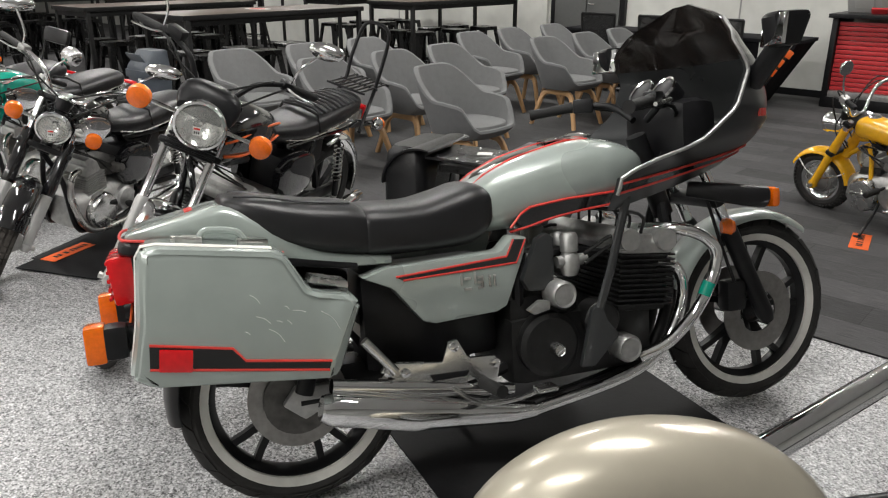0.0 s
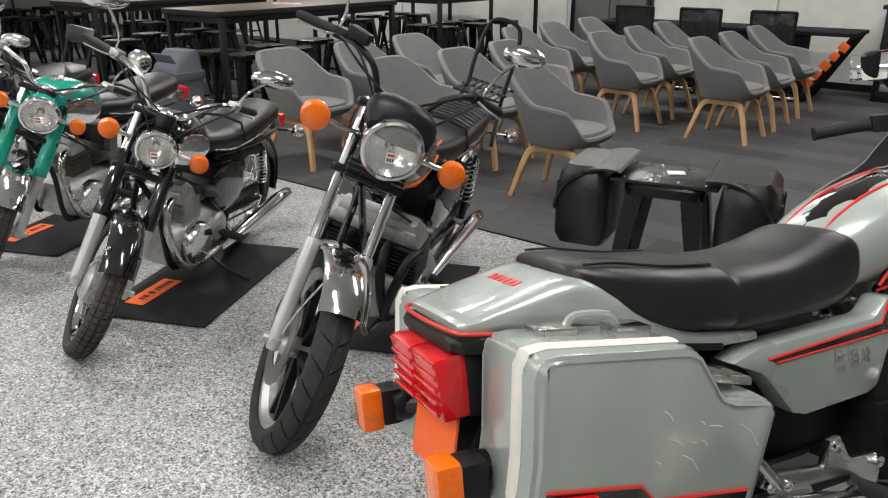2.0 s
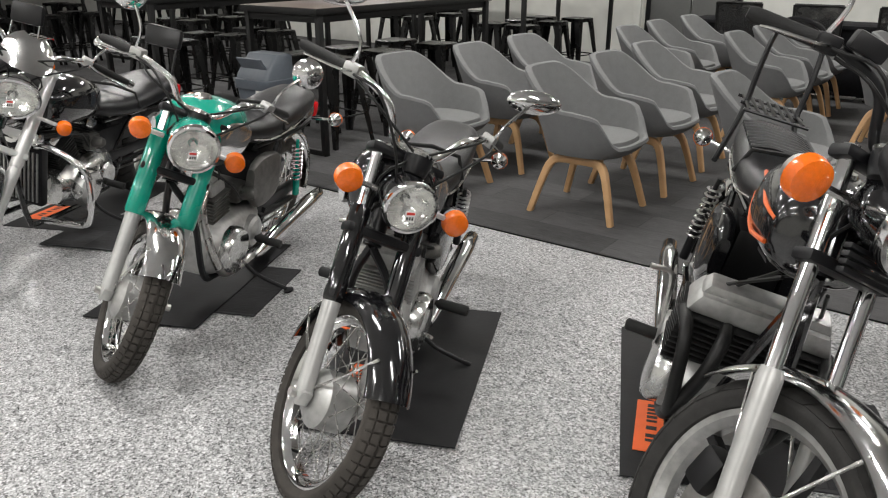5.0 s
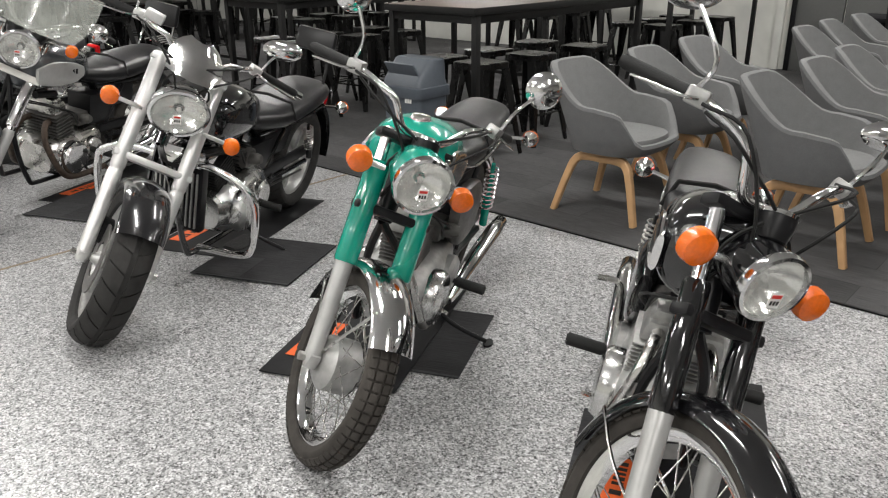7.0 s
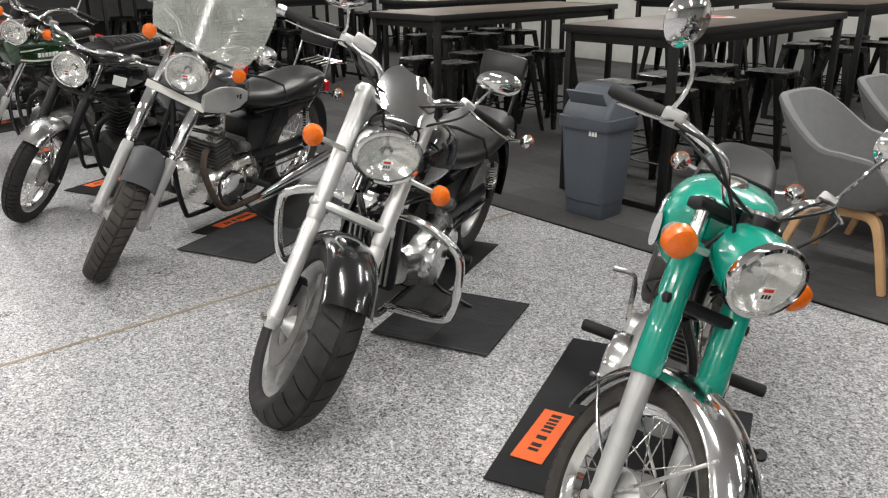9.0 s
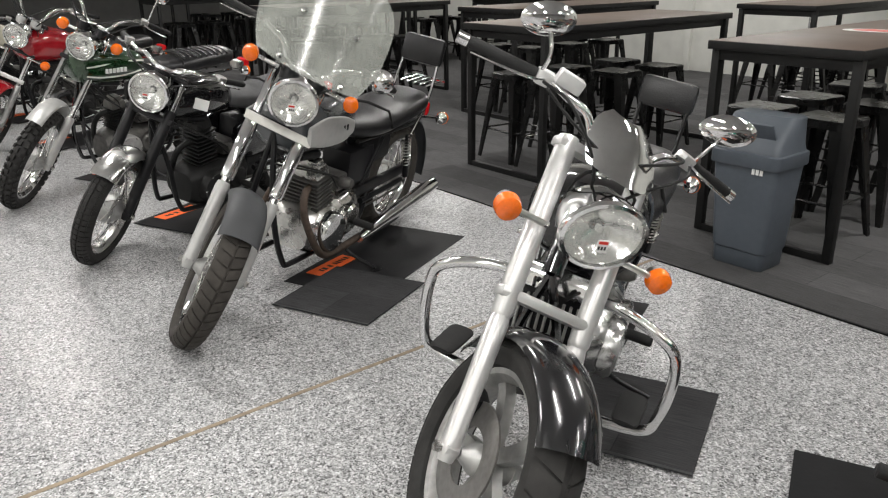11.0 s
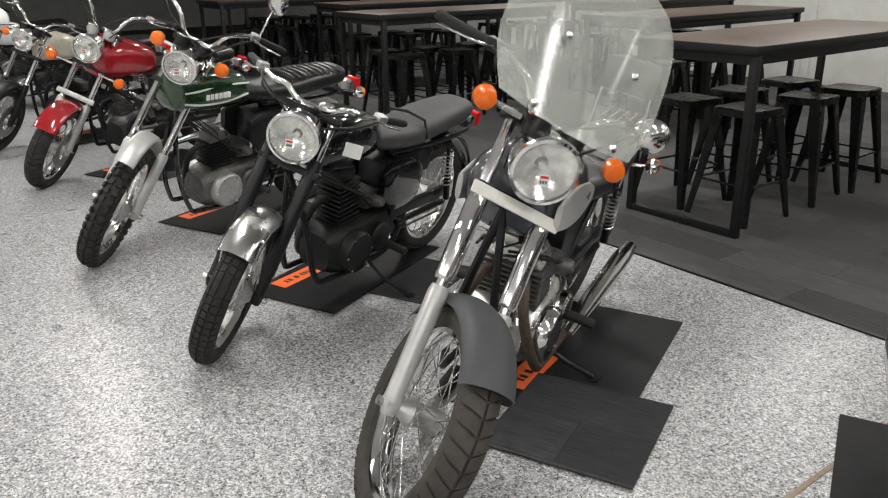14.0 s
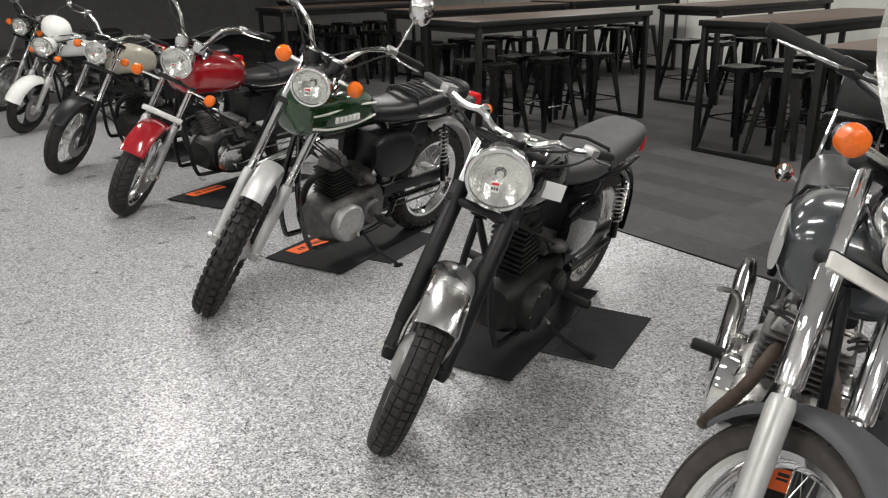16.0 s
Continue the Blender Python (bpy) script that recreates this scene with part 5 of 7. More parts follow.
pts = [(-0.3, -0.1, 0.9), (-0.34, -0.1, 1.05), (-0.38, -0.09, 1.2), (-0.39, -0.05, 1.26), (-0.39, 0.05, 1.26), (-0.38, 0.09, 1.2), (-0.34, 0.1, 1.05), (-0.3, 0.1, 0.9)]
tube(bm, curve([(-0.1, -0.15, 0.72)] + pts + [(-0.1, 0.15, 0.72)], 4), 0.011, 8)
part("sissy_bar", bm, SATIN, b1)
for j in range(7):
    y = -0.1 + j * 0.033
    bm = B()
    tube(bm, [(-0.46, y, 0.93), (-0.14, y, 0.93)], 0.006, 6)
    part("rack_rod", bm, SATIN, b1)
for x in (-0.46, -0.3, -0.14):
    bm = B()
    tube(bm, [(x, -0.12, 0.925), (x, 0.12, 0.925)], 0.007, 6)
    part("rack_crossbar", bm, SATIN, b1)

# small black commuter
b2, M2, i2 = moto(dict(lamp_f=0.06, rake=33, label="small black commuter motorcycle with high chrome handlebar", lamp=(-2.06, 4.31, 0.78), yaw=-106, W=1.27, Rf=0.31, Rr=0.3, wf=0.046, wr=0.042, hf=0.07, wheel="drum", rim=CHROME, tread="rib", rubber=TYRE_OLD, paint=BLACK, fender=BLACK, lower=SILVER, upper=BLACK, cover=(0.27, 0.56, 0.031), steer=40, lean=11, lamp_r=0.078, lamp_shell=BLACK, ind_y=0.19, ind_r=0.04, engine="twin", engine_w=0.12, cyl_h=0.13, cyl_mat=ALU, panel=CHROME, rise=0.15, bar_w=0.38, pull=0.2, mirror=0.05, mirror_wide=1.9, mirror_tall=0.8, mirror_at=(-0.06, 0.1, 0.17), cover_mat=BLACK, hs=0.7, fender_deep=0.055, fender_w=0.068, arc=(42, 185), gauge_y=(0,), shock=SATIN, clamp=0.12))
# teal machine
b3, M3, i3 = moto(dict(lamp_f=0.1, rake=29, label="teal two-stroke motorcycle with chrome front mudguard", lamp=(-2.82, 4.97, 0.80), yaw=-106, W=1.3, Rf=0.31, Rr=0.305, wf=0.047, wr=0.045, hf=0.075, wheel="drum", rim=CHROME, tread="rib", rubber=TYRE_OLD, paint=TEAL, fender=CHROME, lower=SILVER, upper=TEAL, cover=(0.3, 0.62, 0.036), steer=40, lean=12, lamp_r=0.088, lamp_shell=TEAL, ind_y=0.18, ind_r=0.038, engine="single", engine_w=0.12, cyl_h=0.16, cyl_mat=ALU_DARK, panel=CHROME, rise=0.12, bar_w=0.37, pull=0.17, mirror=0.062, mirror_at=(-0.02, 0.08, 0.19), cover_mat=ALU_DARK, hs=0.74, fender_deep=0.035, gauge_y=(0,), shock=TEAL, seat_mat=VINYL, arc=(48, 180), mufflers=(1,), pipe_side=1))
# black cruiser
b4, M4, i4 = moto(dict(label="large black cruiser with chrome engine guard and silver forks", lamp=(-3.83, 5.83, 0.84), yaw=-103, W=1.66, Rf=0.335, Rr=0.32, wf=0.077, wr=0.085, hf=0.105, rake=33, wheel="five", rim=ALU, disc=-1, tread="sport", rubber=TYRE, paint=BLACK, fender=BLACK, lower=WHITE_ALU, upper=WHITE_ALU, cover=(0.36, 0.86, 0.03), r_low=0.028, fork_y=0.125, steer=40, lean=12, lamp_r=0.092, lamp_wide=1.22, lamp_f=0.07, ind_y=0.25, ind_r=0.034, ind_t=-0.06, engine="vee", engine_w=0.15, engine_x=0.8, engine_z=0.32, cyl_mat=ENGINE_BLACK, engine_mat=ALU_POL, head_mat=CHROME, rise=0.1, bar_w=0.46, pull=0.12, bar_end=True, switch=WHITE_ALU, lever=CHROME, mirror=0.05, mirror_wide=1.7, mirror_tall=0.9, mirror_at=(-0.02, 0.05, 0.13), hs=0.66, seat_w=0.17, tank=(0.78, 0.18, 0.13, 0.62, 1.16), reservoir=True, res_mat=WHITE_ALU, fender_w=0.09, fender_deep=0.05, arc=(52, 165), fender_stays=False, gauge_y=(), clamp=0.17, clamp_low=0.42, muf_r=0.05, pipe_y=0.2, mufflers=(-1,), brace=None, yoke=WHITE_ALU, frame_mat=BLACK, piping=False))
bm = B()
for sy in (-1, 1):
    tube(bm, curve([(1.2, sy * 0.06, 0.62), (1.22, sy * 0.2, 0.63), (1.22, sy * 0.34, 0.58), (1.2, sy * 0.385, 0.5), (1.18, sy * 0.385, 0.33), (1.16, sy * 0.34, 0.24), (1.14, sy * 0.1, 0.2)], 5), 0.017, 10)
part("engine_guard", bm, CHROME, b4)
bm = B()
block(bm, T(1.16, 0, 0.46), (0.05, 0.25, 0.34), 0.012)
rad = part("radiator", bm, SATIN, b4)
for j in range(10):
    bm = B()
    block(bm, T(1.187, -0.1 + j * 0.0222, 0.44), (0.01, 0.009, 0.26), 0.002)
    part("grille_bar", bm, ALU, rad)
bm = B()
block(bm, T(1.19, 0, 0.635) @ pose(0, 0, 0, 0, -20, 0), (0.06, 0.24, 0.08), 0.02)
part("radiator_cowl", bm, CHROME, b4)
bm = B()
rings = []
for f in range(8):
    t = f / 7
    hw = 0.115 * math.sqrt(max(0.05, 1 - (t - 0.3) ** 2 * 1.7))
    c = i4["axle"] + i4["k"] * (i4["tl"] + 0.1 + 0.18 * t) + i4["fd"] * (0.13 - 0.06 * t)
    ring = [i4["S"] @ (c + Vector((-0.05 * (y / 0.12) ** 2, y * hw / 0.115, 0))) for y in (-0.115, -0.07, 0, 0.07, 0.115)]
    ring += [i4["S"] @ (c + Vector((-0.006 - 0.05 * (y / 0.12) ** 2, y * hw / 0.115, 0))) for y in (0.115, 0.07, 0, -0.07, -0.115)]
    rings.append(ring)
skin(bm, rings)
part("fly_screen", bm, CHROME, b4)
for sy in (-1, 1):
    bm = B()
    loft(bm, [(1.02, 0.27, 0.035, 0.008), (1.05, 0.27, 0.045, 0.01), (1.2, 0.285, 0.042, 0.01), (1.23, 0.29, 0.03, 0.008)], 2.6, 14, sy * 0.3)
    part("footboard", bm, GRIP, b4)
bm = B()
block(bm, T(-0.2, 0, 0.98) @ pose(0, 0, 0, 0, -12, 0), (0.06, 0.24, 0.13), 0.028)
tube(bm, [(-0.12, 0.1, 0.7), (-0.19, 0.1, 0.98)], 0.009)
tube(bm, [(-0.12, -0.1, 0.7), (-0.19, -0.1, 0.98)], 0.009)
part("passenger_backrest", bm, LEATHER, b4)

# silver twin with a windscreen
b5, M5, i5 = moto(dict(mirror_sides=(1,), label="silver and black twin with large scuffed windscreen and grey mudguard", lamp=(-5.1, 7.02, 0.95), yaw=-103, W=1.6, Rf=0.345, Rr=0.33, wf=0.06, wr=0.066, hf=0.095, rake=34, wheel="spoke", rim=CHROME, disc=1, tread="chevron", rubber=TYRE_OLD, paint=DARK_GREY, panel=SILVER, fender=MATT_GREY, lower=SILVER, upper=CHROME, cover=(0.38, 0.66, 0.031), r_low=0.029, fork_y=0.11, steer=40, lean=12, lamp_r=0.1, lamp_f=0.07, ind_y=0.235, ind_r=0.034, ind_t=0.09, engine="twin", engine_w=0.14, cyl_h=0.2, cyl_mat=ALU_DARK, engine_mat=CHROME_OLD, case_cover=CHROME, rise=0.13, bar_w=0.42, pull=0.16, mirror=0.055, mirror_wide=1.1, mirror_at=(0.05, 0.05, 0.02), mirror_mat=CHROME, hs=0.73, seat_w=0.16, seat_mat=VINYL, tank=(0.85, 0.17, 0.13, 0.62, 1.2), brace=0.66, brace_mat=STRIPE_PALE, fender_w=0.084, fender_deep=0.05, arc=(58, 165), muf_r=0.042, pipe_mat=RUST, pipe_y=0.17, piping=False, badge=SATIN, switch=SATIN, fender_stays=False))
bm = B()
rings = []
for f in range(13):
    t = f / 12
    hw = 0.29 * (0.45 + 0.55 * math.sin(min(1, t * 1.9 + 0.12) * math.pi / 2)) * math.sqrt(max(0.04, 1 - max(0, (t - 0.55) / 0.46) ** 2.4))
    cc = i5["axle"] + i5["k"] * (i5["tl"] - 0.04 + 0.64 * t) + i5["fd"] * (0.2 - 0.05 * t)
    out = [i5["S"] @ (cc + Vector((-1.3 * (hw * q) ** 2, hw * q, 0))) for q in (-1, -0.75, -0.5, -0.25, 0, 0.25, 0.5, 0.75, 1)]
    inn = [i5["S"] @ (cc + Vector((-0.004 - 1.3 * (hw * q) ** 2, hw * q * 0.99, 0))) for q in (1, 0.75, 0.5, 0.25, 0, -0.25, -0.5, -0.75, -1)]
    rings.append(out + inn)
skin(bm, rings[2:])
ws = part("windscreen", bm, SCREEN, b5, "scuffed clear acrylic windscreen")
ws.visible_shadow = False
for y, t in ((-0.14, 0.1), (0.14, 0.1), (-0.12, 0.32), (0.12, 0.32)):
    bm = B()
    lathe(bm, [(0.012, 0), (0.012, 0.008), (0.003, 0.012)], axis(i5["F"](y, i5["tl"] + t, 0.175), i5["S"].to_3x3() @ i5["fd"]), 12)
    part("screen_bolt", bm, CHROME, ws)
for sy in (-1, 1):
    bm = B()
    tube(bm, curve([(0.0, sy * 0.12, 0.62), (-0.16, sy * 0.12, 0.8), (-0.24, sy * 0.11, 1.02)], 4), 0.008)
    part("backrest_stay", bm, CHROME, b5)
for j in range(5):
    bm = B()
    tube(bm, [(-0.42, -0.08 + j * 0.04, 0.86), (-0.18, -0.08 + j * 0.04, 0.86)], 0.005, 6)
    part("rack_rod", bm, CHROME, b5)
bm = B()
tube(bm, [(-0.42, -0.1, 0.86), (-0.42, 0.1, 0.86)], 0.006, 6)
part("rack_end", bm, CHROME, b5)
bm = B()
block(bm, T(-0.25, 0, 1.05) @ pose(0, 0, 0, 0, -10, 0), (0.06, 0.26, 0.16), 0.03)
part("passenger_backrest", bm, VINYL, b5)

# old black single
b6, M6, i6 = moto(dict(rake=29, label="old black British single with polished front mudguard", lamp=(-6.12, 7.6, 0.89), yaw=-109, W=1.45, Rf=0.325, Rr=0.325, wf=0.05, wr=0.047, hf=0.085, wheel="drum", rim=CHROME_OLD, tread="rib", rubber=TYRE, paint=BLACK, fender=ALU_POL, lower=SATIN, upper=SATIN, cover=(0.1, 0.6, 0.03), steer=28, lean=12, lamp_r=0.1, lamp_shell=BLACK, ind_y=0, engine="single", engine_w=0.11, cyl_h=0.26, cyl_mat=ENGINE_BLACK, engine_mat=ENGINE_BLACK, case_cover=ENGINE_BLACK, head_mat=ENGINE_BLACK, rise=0.06, bar_w=0.35, pull=0.2, mirror=0, cover_mat=BLACK, hs=0.76, seat_mat=VINYL_GREY, fender_deep=0.045, fender_w=0.074, arc=(56, 165), gauge_y=(0,), pipe_mat=ENGINE_BLACK, mufflers=(-1,), rear_fender=BLACK, rear_ind=False, piping=False))
bm = B()
block(bm, i6["S"] @ T(*(i6["C"] + Vector((-0.03, 0.17, -0.1)))) @ pose(0, 0, 0, 0, 75, 20), (0.06, 0.15, 0.008), 0.003)
part("number_card", bm, PAPER, b6)
# green trail machine
b7, M7, i7 = moto(dict(case_cover=ALU, tank=(0.905, 0.15, 0.13, 0.6, 1.14), rake=31, label="green trail motorcycle with knobbly tyres and silver mudguard", lamp=(-7.15, 8.57, 1.02), yaw=-114, W=1.46, Rf=0.35, Rr=0.33, wf=0.053, wr=0.055, hf=0.09, wheel="drum", rim=CHROME, tread="knob", rubber=TYRE, paint=GREEN, fender=SILVER, fender_up=0.07, lower=SILVER, steer=40, lean=12, lamp_r=0.088, ind_y=0.18, ind_r=0.036, ind_t=0.06, engine="single", engine_w=0.11, cyl_h=0.2, cyl_mat=ENGINE_BLACK, engine_mat=ALU_DARK, rise=0.16, bar_w=0.41, pull=0.16, mirror=0.06, mirror_tall=1.3, mirror_sides=(1,), mirror_at=(-0.02, 0.02, 0.24), cover_mat=SATIN, hs=0.82, ribs=True, badge=PAPER, stripes=STRIPE_PALE, fender_w=0.052, fender_deep=0.022, arc=(62, 172), pipe_mat=ENGINE_BLACK, mufflers=(-1,), muf_mat=ENGINE_BLACK, clamp=0.12, frame_mat=BLACK, fender_stays=False, piping=False))
b8, M8, i8 = moto(dict(tank=(0.9, 0.17, 0.145, 0.6, 1.16), rake=29, label="candy red V-twin motorcycle with red front mudguard", lamp=(-8.6, 9.79, 0.98), yaw=-110, W=1.48, Rf=0.33, Rr=0.33, wf=0.062, wr=0.06, hf=0.095, wheel="spoke", rim=CHROME, disc=2, tread="chevron", rubber=TYRE, paint=RED, fender=RED, lower=ALU, steer=34, lean=12, lamp_r=0.098, lamp_f=0.15, ind_y=0.25, ind_r=0.036, ind_t=-0.16, engine="guzzi", engine_w=0.13, engine_mat=ENGINE_BLACK, cyl_mat=ALU_DARK, rise=0.2, bar_w=0.42, pull=0.26, mirror=0, hs=0.79, gauge_mat=SILVER, brace=0.4, pipe_mat=SATIN, arc=(45, 150), fender_w=0.08, seat_mat=VINYL, clamp=0.14, fender_stays=False))
b9, M9, i9 = moto(dict(rake=28, label="black motorcycle with cream tank and black forks", lamp=(-9.9, 10.71, 0.95), yaw=-110, W=1.42, Rf=0.32, Rr=0.32, wf=0.052, wr=0.06, wheel="spoke", rim=SATIN, disc=1, tread="sport", paint=CREAM, fender=SATIN, lower=SATIN, steer=30, lean=11, lamp_r=0.09, ind_y=0.2, ind_r=0.03, engine="single", engine_w=0.12, engine_mat=ENGINE_BLACK, cyl_mat=ENGINE_BLACK, rise=0.12, bar_w=0.4, mirror=0, hs=0.8, arc=(40, 140), fender_stays=False, pipe_mat=SATIN, muf_mat=SATIN))
b10, M10, i10 = moto(dict(rake=28, label="white faired step-through motorcycle", lamp=(-11.6, 12.1, 0.86), yaw=-110, W=1.3, Rf=0.3, Rr=0.3, wheel="five", rim=SATIN, disc=1, tread="sport", paint=WHITE, fender=WHITE, lower=SILVER, steer=26, lean=10, lamp_r=0.09, lamp_wide=1.2, lamp_shell=WHITE, ind_y=0.14, ind_r=0.03, ind_t=-0.08, engine="single", engine_mat=ENGINE_BLACK, rise=0.1, mirror=0, hs=0.78, arc=(25, 150), fender_deep=0.06, fender_w=0.085, fender_stays=False, gauge_y=()))
bm = B()
loft(bm, [(-0.12, 0.1, 0.06, 0.05), (-0.05, 0.06, 0.16, 0.12), (0.02, 0.04, 0.14, 0.1), (0.06, 0.02, 0.07, 0.05)], 2.4, 20, 0, i10["S"] @ T(*(i10["axle"] + i10["k"] * (i10["tl"] + 0.14) + i10["fd"] * 0.04)))
part("nose_fairing", bm, WHITE, b10)
b11, M11, i11 = moto(dict(rake=28, label="dark green motorcycle with chrome mudguard", lamp=(-12.9, 13.3, 0.98), yaw=-110, W=1.42, Rf=0.33, Rr=0.33, wheel="drum", paint=GREEN, fender=CHROME, lower=ALU, steer=26, lean=10, lamp_r=0.095, ind_y=0.2, engine="twin", mirror=0.05, hs=0.78))
# small yellow mini bike near the counter
b12, M12, i12 = moto(dict(label="small yellow mini bike with black seat", rear=(2.8, 4.9), yaw=118, W=0.9, Rf=0.2, Rr=0.2, wf=0.04, wr=0.045, hf=0.07, tl=0.4, wheel="drum", rim=CHROME, tread="knob", paint=YELLOW, fender=YELLOW, lower=YELLOW, upper=YELLOW, cover=(0.2, 0.45, 0.026), steer=5, lean=8, lamp_r=0.06, ind_y=0.0, engine="single", engine_w=0.09, engine_z=0.22, cyl_h=0.08, engine_x=0.45, rise=0.2, bar_w=0.3, mirror=0.045, mirror_at=(0, 0.02, 0.2), hs=0.52, seat_w=0.1, tank=(0.6, 0.085, 0.07, 0.38, 0.66), rear_fender=YELLOW, shock=CHROME, mufflers=(1,), pipe_z=0.16, frame_mat=YELLOW, gauge_y=(0,)))


# ---- the silver-green tourer with panniers ----
def plate(bm, outline, y0, y1, bevel=0.0):
    """A flat piece cut to an outline of (x, z), between two depths."""
    t = bmesh.new()
    skin(t, [[Vector((x, y, z)) for x, z in outline] for y in (y0, y1)])
    if bevel:
        bmesh.ops.recalc_face_normals(t, faces=t.faces)
        bmesh.ops.bevel(t, geom=[e for e in t.edges if e.calc_face_angle(0) > 0.25], offset=bevel, segments=2, profile=0.6, affect="EDGES")
    me = bpy.data.meshes.new("tmp")
    t.to_mesh(me)
    t.free()
    bm.from_mesh(me)
    bpy.data.meshes.remove(me)
    return bm


def ramp(x, keys):
    """Straight steps between (place, value) pairs."""
    for (a, va), (b, vb) in zip(keys, keys[1:]):
        if x <= b:
            return va + (vb - va) * max(0.0, (x - a) / (b - a))
    return keys[-1][1]


def hull(bm, secs, e=2.6, n=24, sub=4):
    """A body through stations (x, lower z, upper z, half width)."""
    return loft(bm, [(x, (a + b) / 2, w, (b - a) / 2) for x, a, b, w in secs], e, n, 0, None, sub)


def tourer():
    bike = thing("motorcycle", "silver-green touring motorcycle with hard panniers and a dark fairing", "motorcycle", "row of motorcycles", T(-0.531, 2.578, 0) @ pose(0, 0, 0, 0, 0, 21.5) @ pose(0, 0, 0, -12, 0, 0) @ Matrix.Diagonal((1.03, 1.03, 1.03, 1)))
    W, Rf, Rr = 1.63, 0.335, 0.33
    wheel("front_wheel", bike, T(W, 0, Rf + 0.012), Rf, 0.054, 0.088, "cast", "sport", TYRE, SATIN, 2, SATIN, True)
    wheel("rear_wheel", bike, T(0.01, 0, Rr), Rr, 0.066, 0.085, "cast", "sport", TYRE, SATIN, -1, ALU_DARK, True)
    axle, k = Vector((W, 0, Rf + 0.012)), Vector((-0.43, 0, 0.9)).normalized()
    for sy in (-1, 1):
        y = Vector((0, sy * 0.105, 0))
        bm = B()
        tube(bm, [axle + y - k * 0.03, axle + y, axle + y + k * 0.34, axle + y + k * 0.36], [0.022, 0.03, 0.029, 0.024], 12)
        part("fork_leg", bm, SATIN, bike)
        bm = B()
        tube(bm, [axle + y + k * 0.34, axle + y + k * 0.82], 0.019, 12)
        part("fork_tube", bm, CHROME, bike)
        bm = B()
        block(bm, T(W - 0.12, sy * 0.085, Rf + 0.09), (0.08, 0.06, 0.11), 0.018)
        part("brake_caliper", bm, SATIN, bike)
        bm = B()
        tube(bm, curve([(W - 0.13, sy * 0.11, Rf + 0.14), (W - 0.2, sy * 0.13, 0.62), (W - 0.24, sy * 0.1, 0.8)], 4), 0.006, 6)
        part("brake_hose", bm, CABLE, bike)
    for t in (0.46, 0.78):
        bm = B()
        block(bm, axis(axle + k * t, k, (0, 1, 0)), (0.28, 0.06, 0.035), 0.012)
        part("fork_yoke", bm, SATIN, bike)
    bm = B()
    fender(bm, T(*axle), Rf + 0.026, 0.075, 52, 160, 0.035)
    part("front_mudguard", bm, SILVERGREEN, bike)
    bm = B()
    fender(bm, T(0.01, 0, Rr + 0.03), Rr + 0.03, 0.1, 60, 188, 0.04)
    part("rear_mudguard", bm, SATIN, bike)
    bm = B()
    lathe(bm, [(0.001, -0.03), (0.05, -0.03), (0.1, -0.01), (0.1, 0.005), (0.001, 0.01)], axis((0.01, -0.085, Rr), (0, -1, 0)), 26)
    part("rear_hub_plate", bm, ALU_DARK, bike)
    bm = B()
    plate(bm, [(-0.04, 0.33), (0.0, 0.38), (0.12, 0.37), (0.15, 0.34), (0.02, 0.28)], -0.125, -0.095, 0.008)
    part("rear_caliper", bm, ALU, bike)
    # tank: broad shoulders, a dark centre line, a band with red edges low on each side
    bm = B()
    hull(bm, [(0.56, 0.745, 0.85, 0.09), (0.6, 0.738, 0.9, 0.125), (0.72, 0.74, 0.955, 0.15), (0.9, 0.76, 0.995, 0.168), (1.02, 0.785, 0.995, 0.168), (1.12, 0.82, 0.965, 0.14), (1.175, 0.85, 0.92, 0.08)], 2.7, 32, 5)
    tank = part("fuel_tank", bm, SILVERGREEN, bike)

    def tank_w(x):
        return ramp(x, [(0.56, 0.09), (0.6, 0.125), (0.72, 0.15), (0.9, 0.168), (1.02, 0.168), (1.12, 0.14)])
    bm = B()
    xs = [0.585 + 0.04 * i for i in range(11)]
    zt = [(0.56, 0.85), (0.6, 0.9), (0.72, 0.955), (0.9, 0.995), (1.02, 0.995)]
    skin(bm, [[Vector((x, y, ramp(x, zt) + dz - 0.09 * y * y / 0.01 * 0.25)) for y, dz in ((-0.055, 0.006), (0, 0.0075), (0.055, 0.006), (0.055, -0.006), (-0.055, -0.006))] for x in xs])
    part("centre_stripe", bm, BLACK, tank)
    for sy in (-1, 1):
        bm = B()
        tube(bm, [(x, sy * 0.058, ramp(x, zt) + 0.0) for x in xs], 0.004, 6)
        part("red_line", bm, STRIPE_RED, tank)
        lo = [(0.668, 0.742), (0.72, 0.752), (0.8, 0.772), (0.9, 0.787), (1.06, 0.8)]
        hi = [(0.668, 0.752), (0.69, 0.785), (0.73, 0.812), (0.85, 0.827), (1.06, 0.836)]
        bx = [0.67 + 0.03 * i for i in range(14)]
        bm = B()
        skin(bm, [[Vector((x, sy * (tank_w(x) * kk + o), z)) for z, kk, o in ((ramp(x, lo), 0.945, 0.002), (ramp(x, hi), 1.0, 0.003), (ramp(x, hi), 1.0, -0.012), (ramp(x, lo), 0.945, -0.012))] for x in bx])
        part("dark_band", bm, BLACK, tank)
        for keys, kk in ((lo, 0.945), (hi, 1.0)):
            bm = B()
            tube(bm, [(x, sy * (tank_w(x) * kk + 0.002), ramp(x, keys)) for x in bx], 0.004, 6)
            part("red_line", bm, STRIPE_RED, tank)
    bm = B()
    lathe(bm, [(0.045, -0.008), (0.047, 0.006), (0.03, 0.014), (0.004, 0.016)], T(0.98, 0, 1.0), 24)
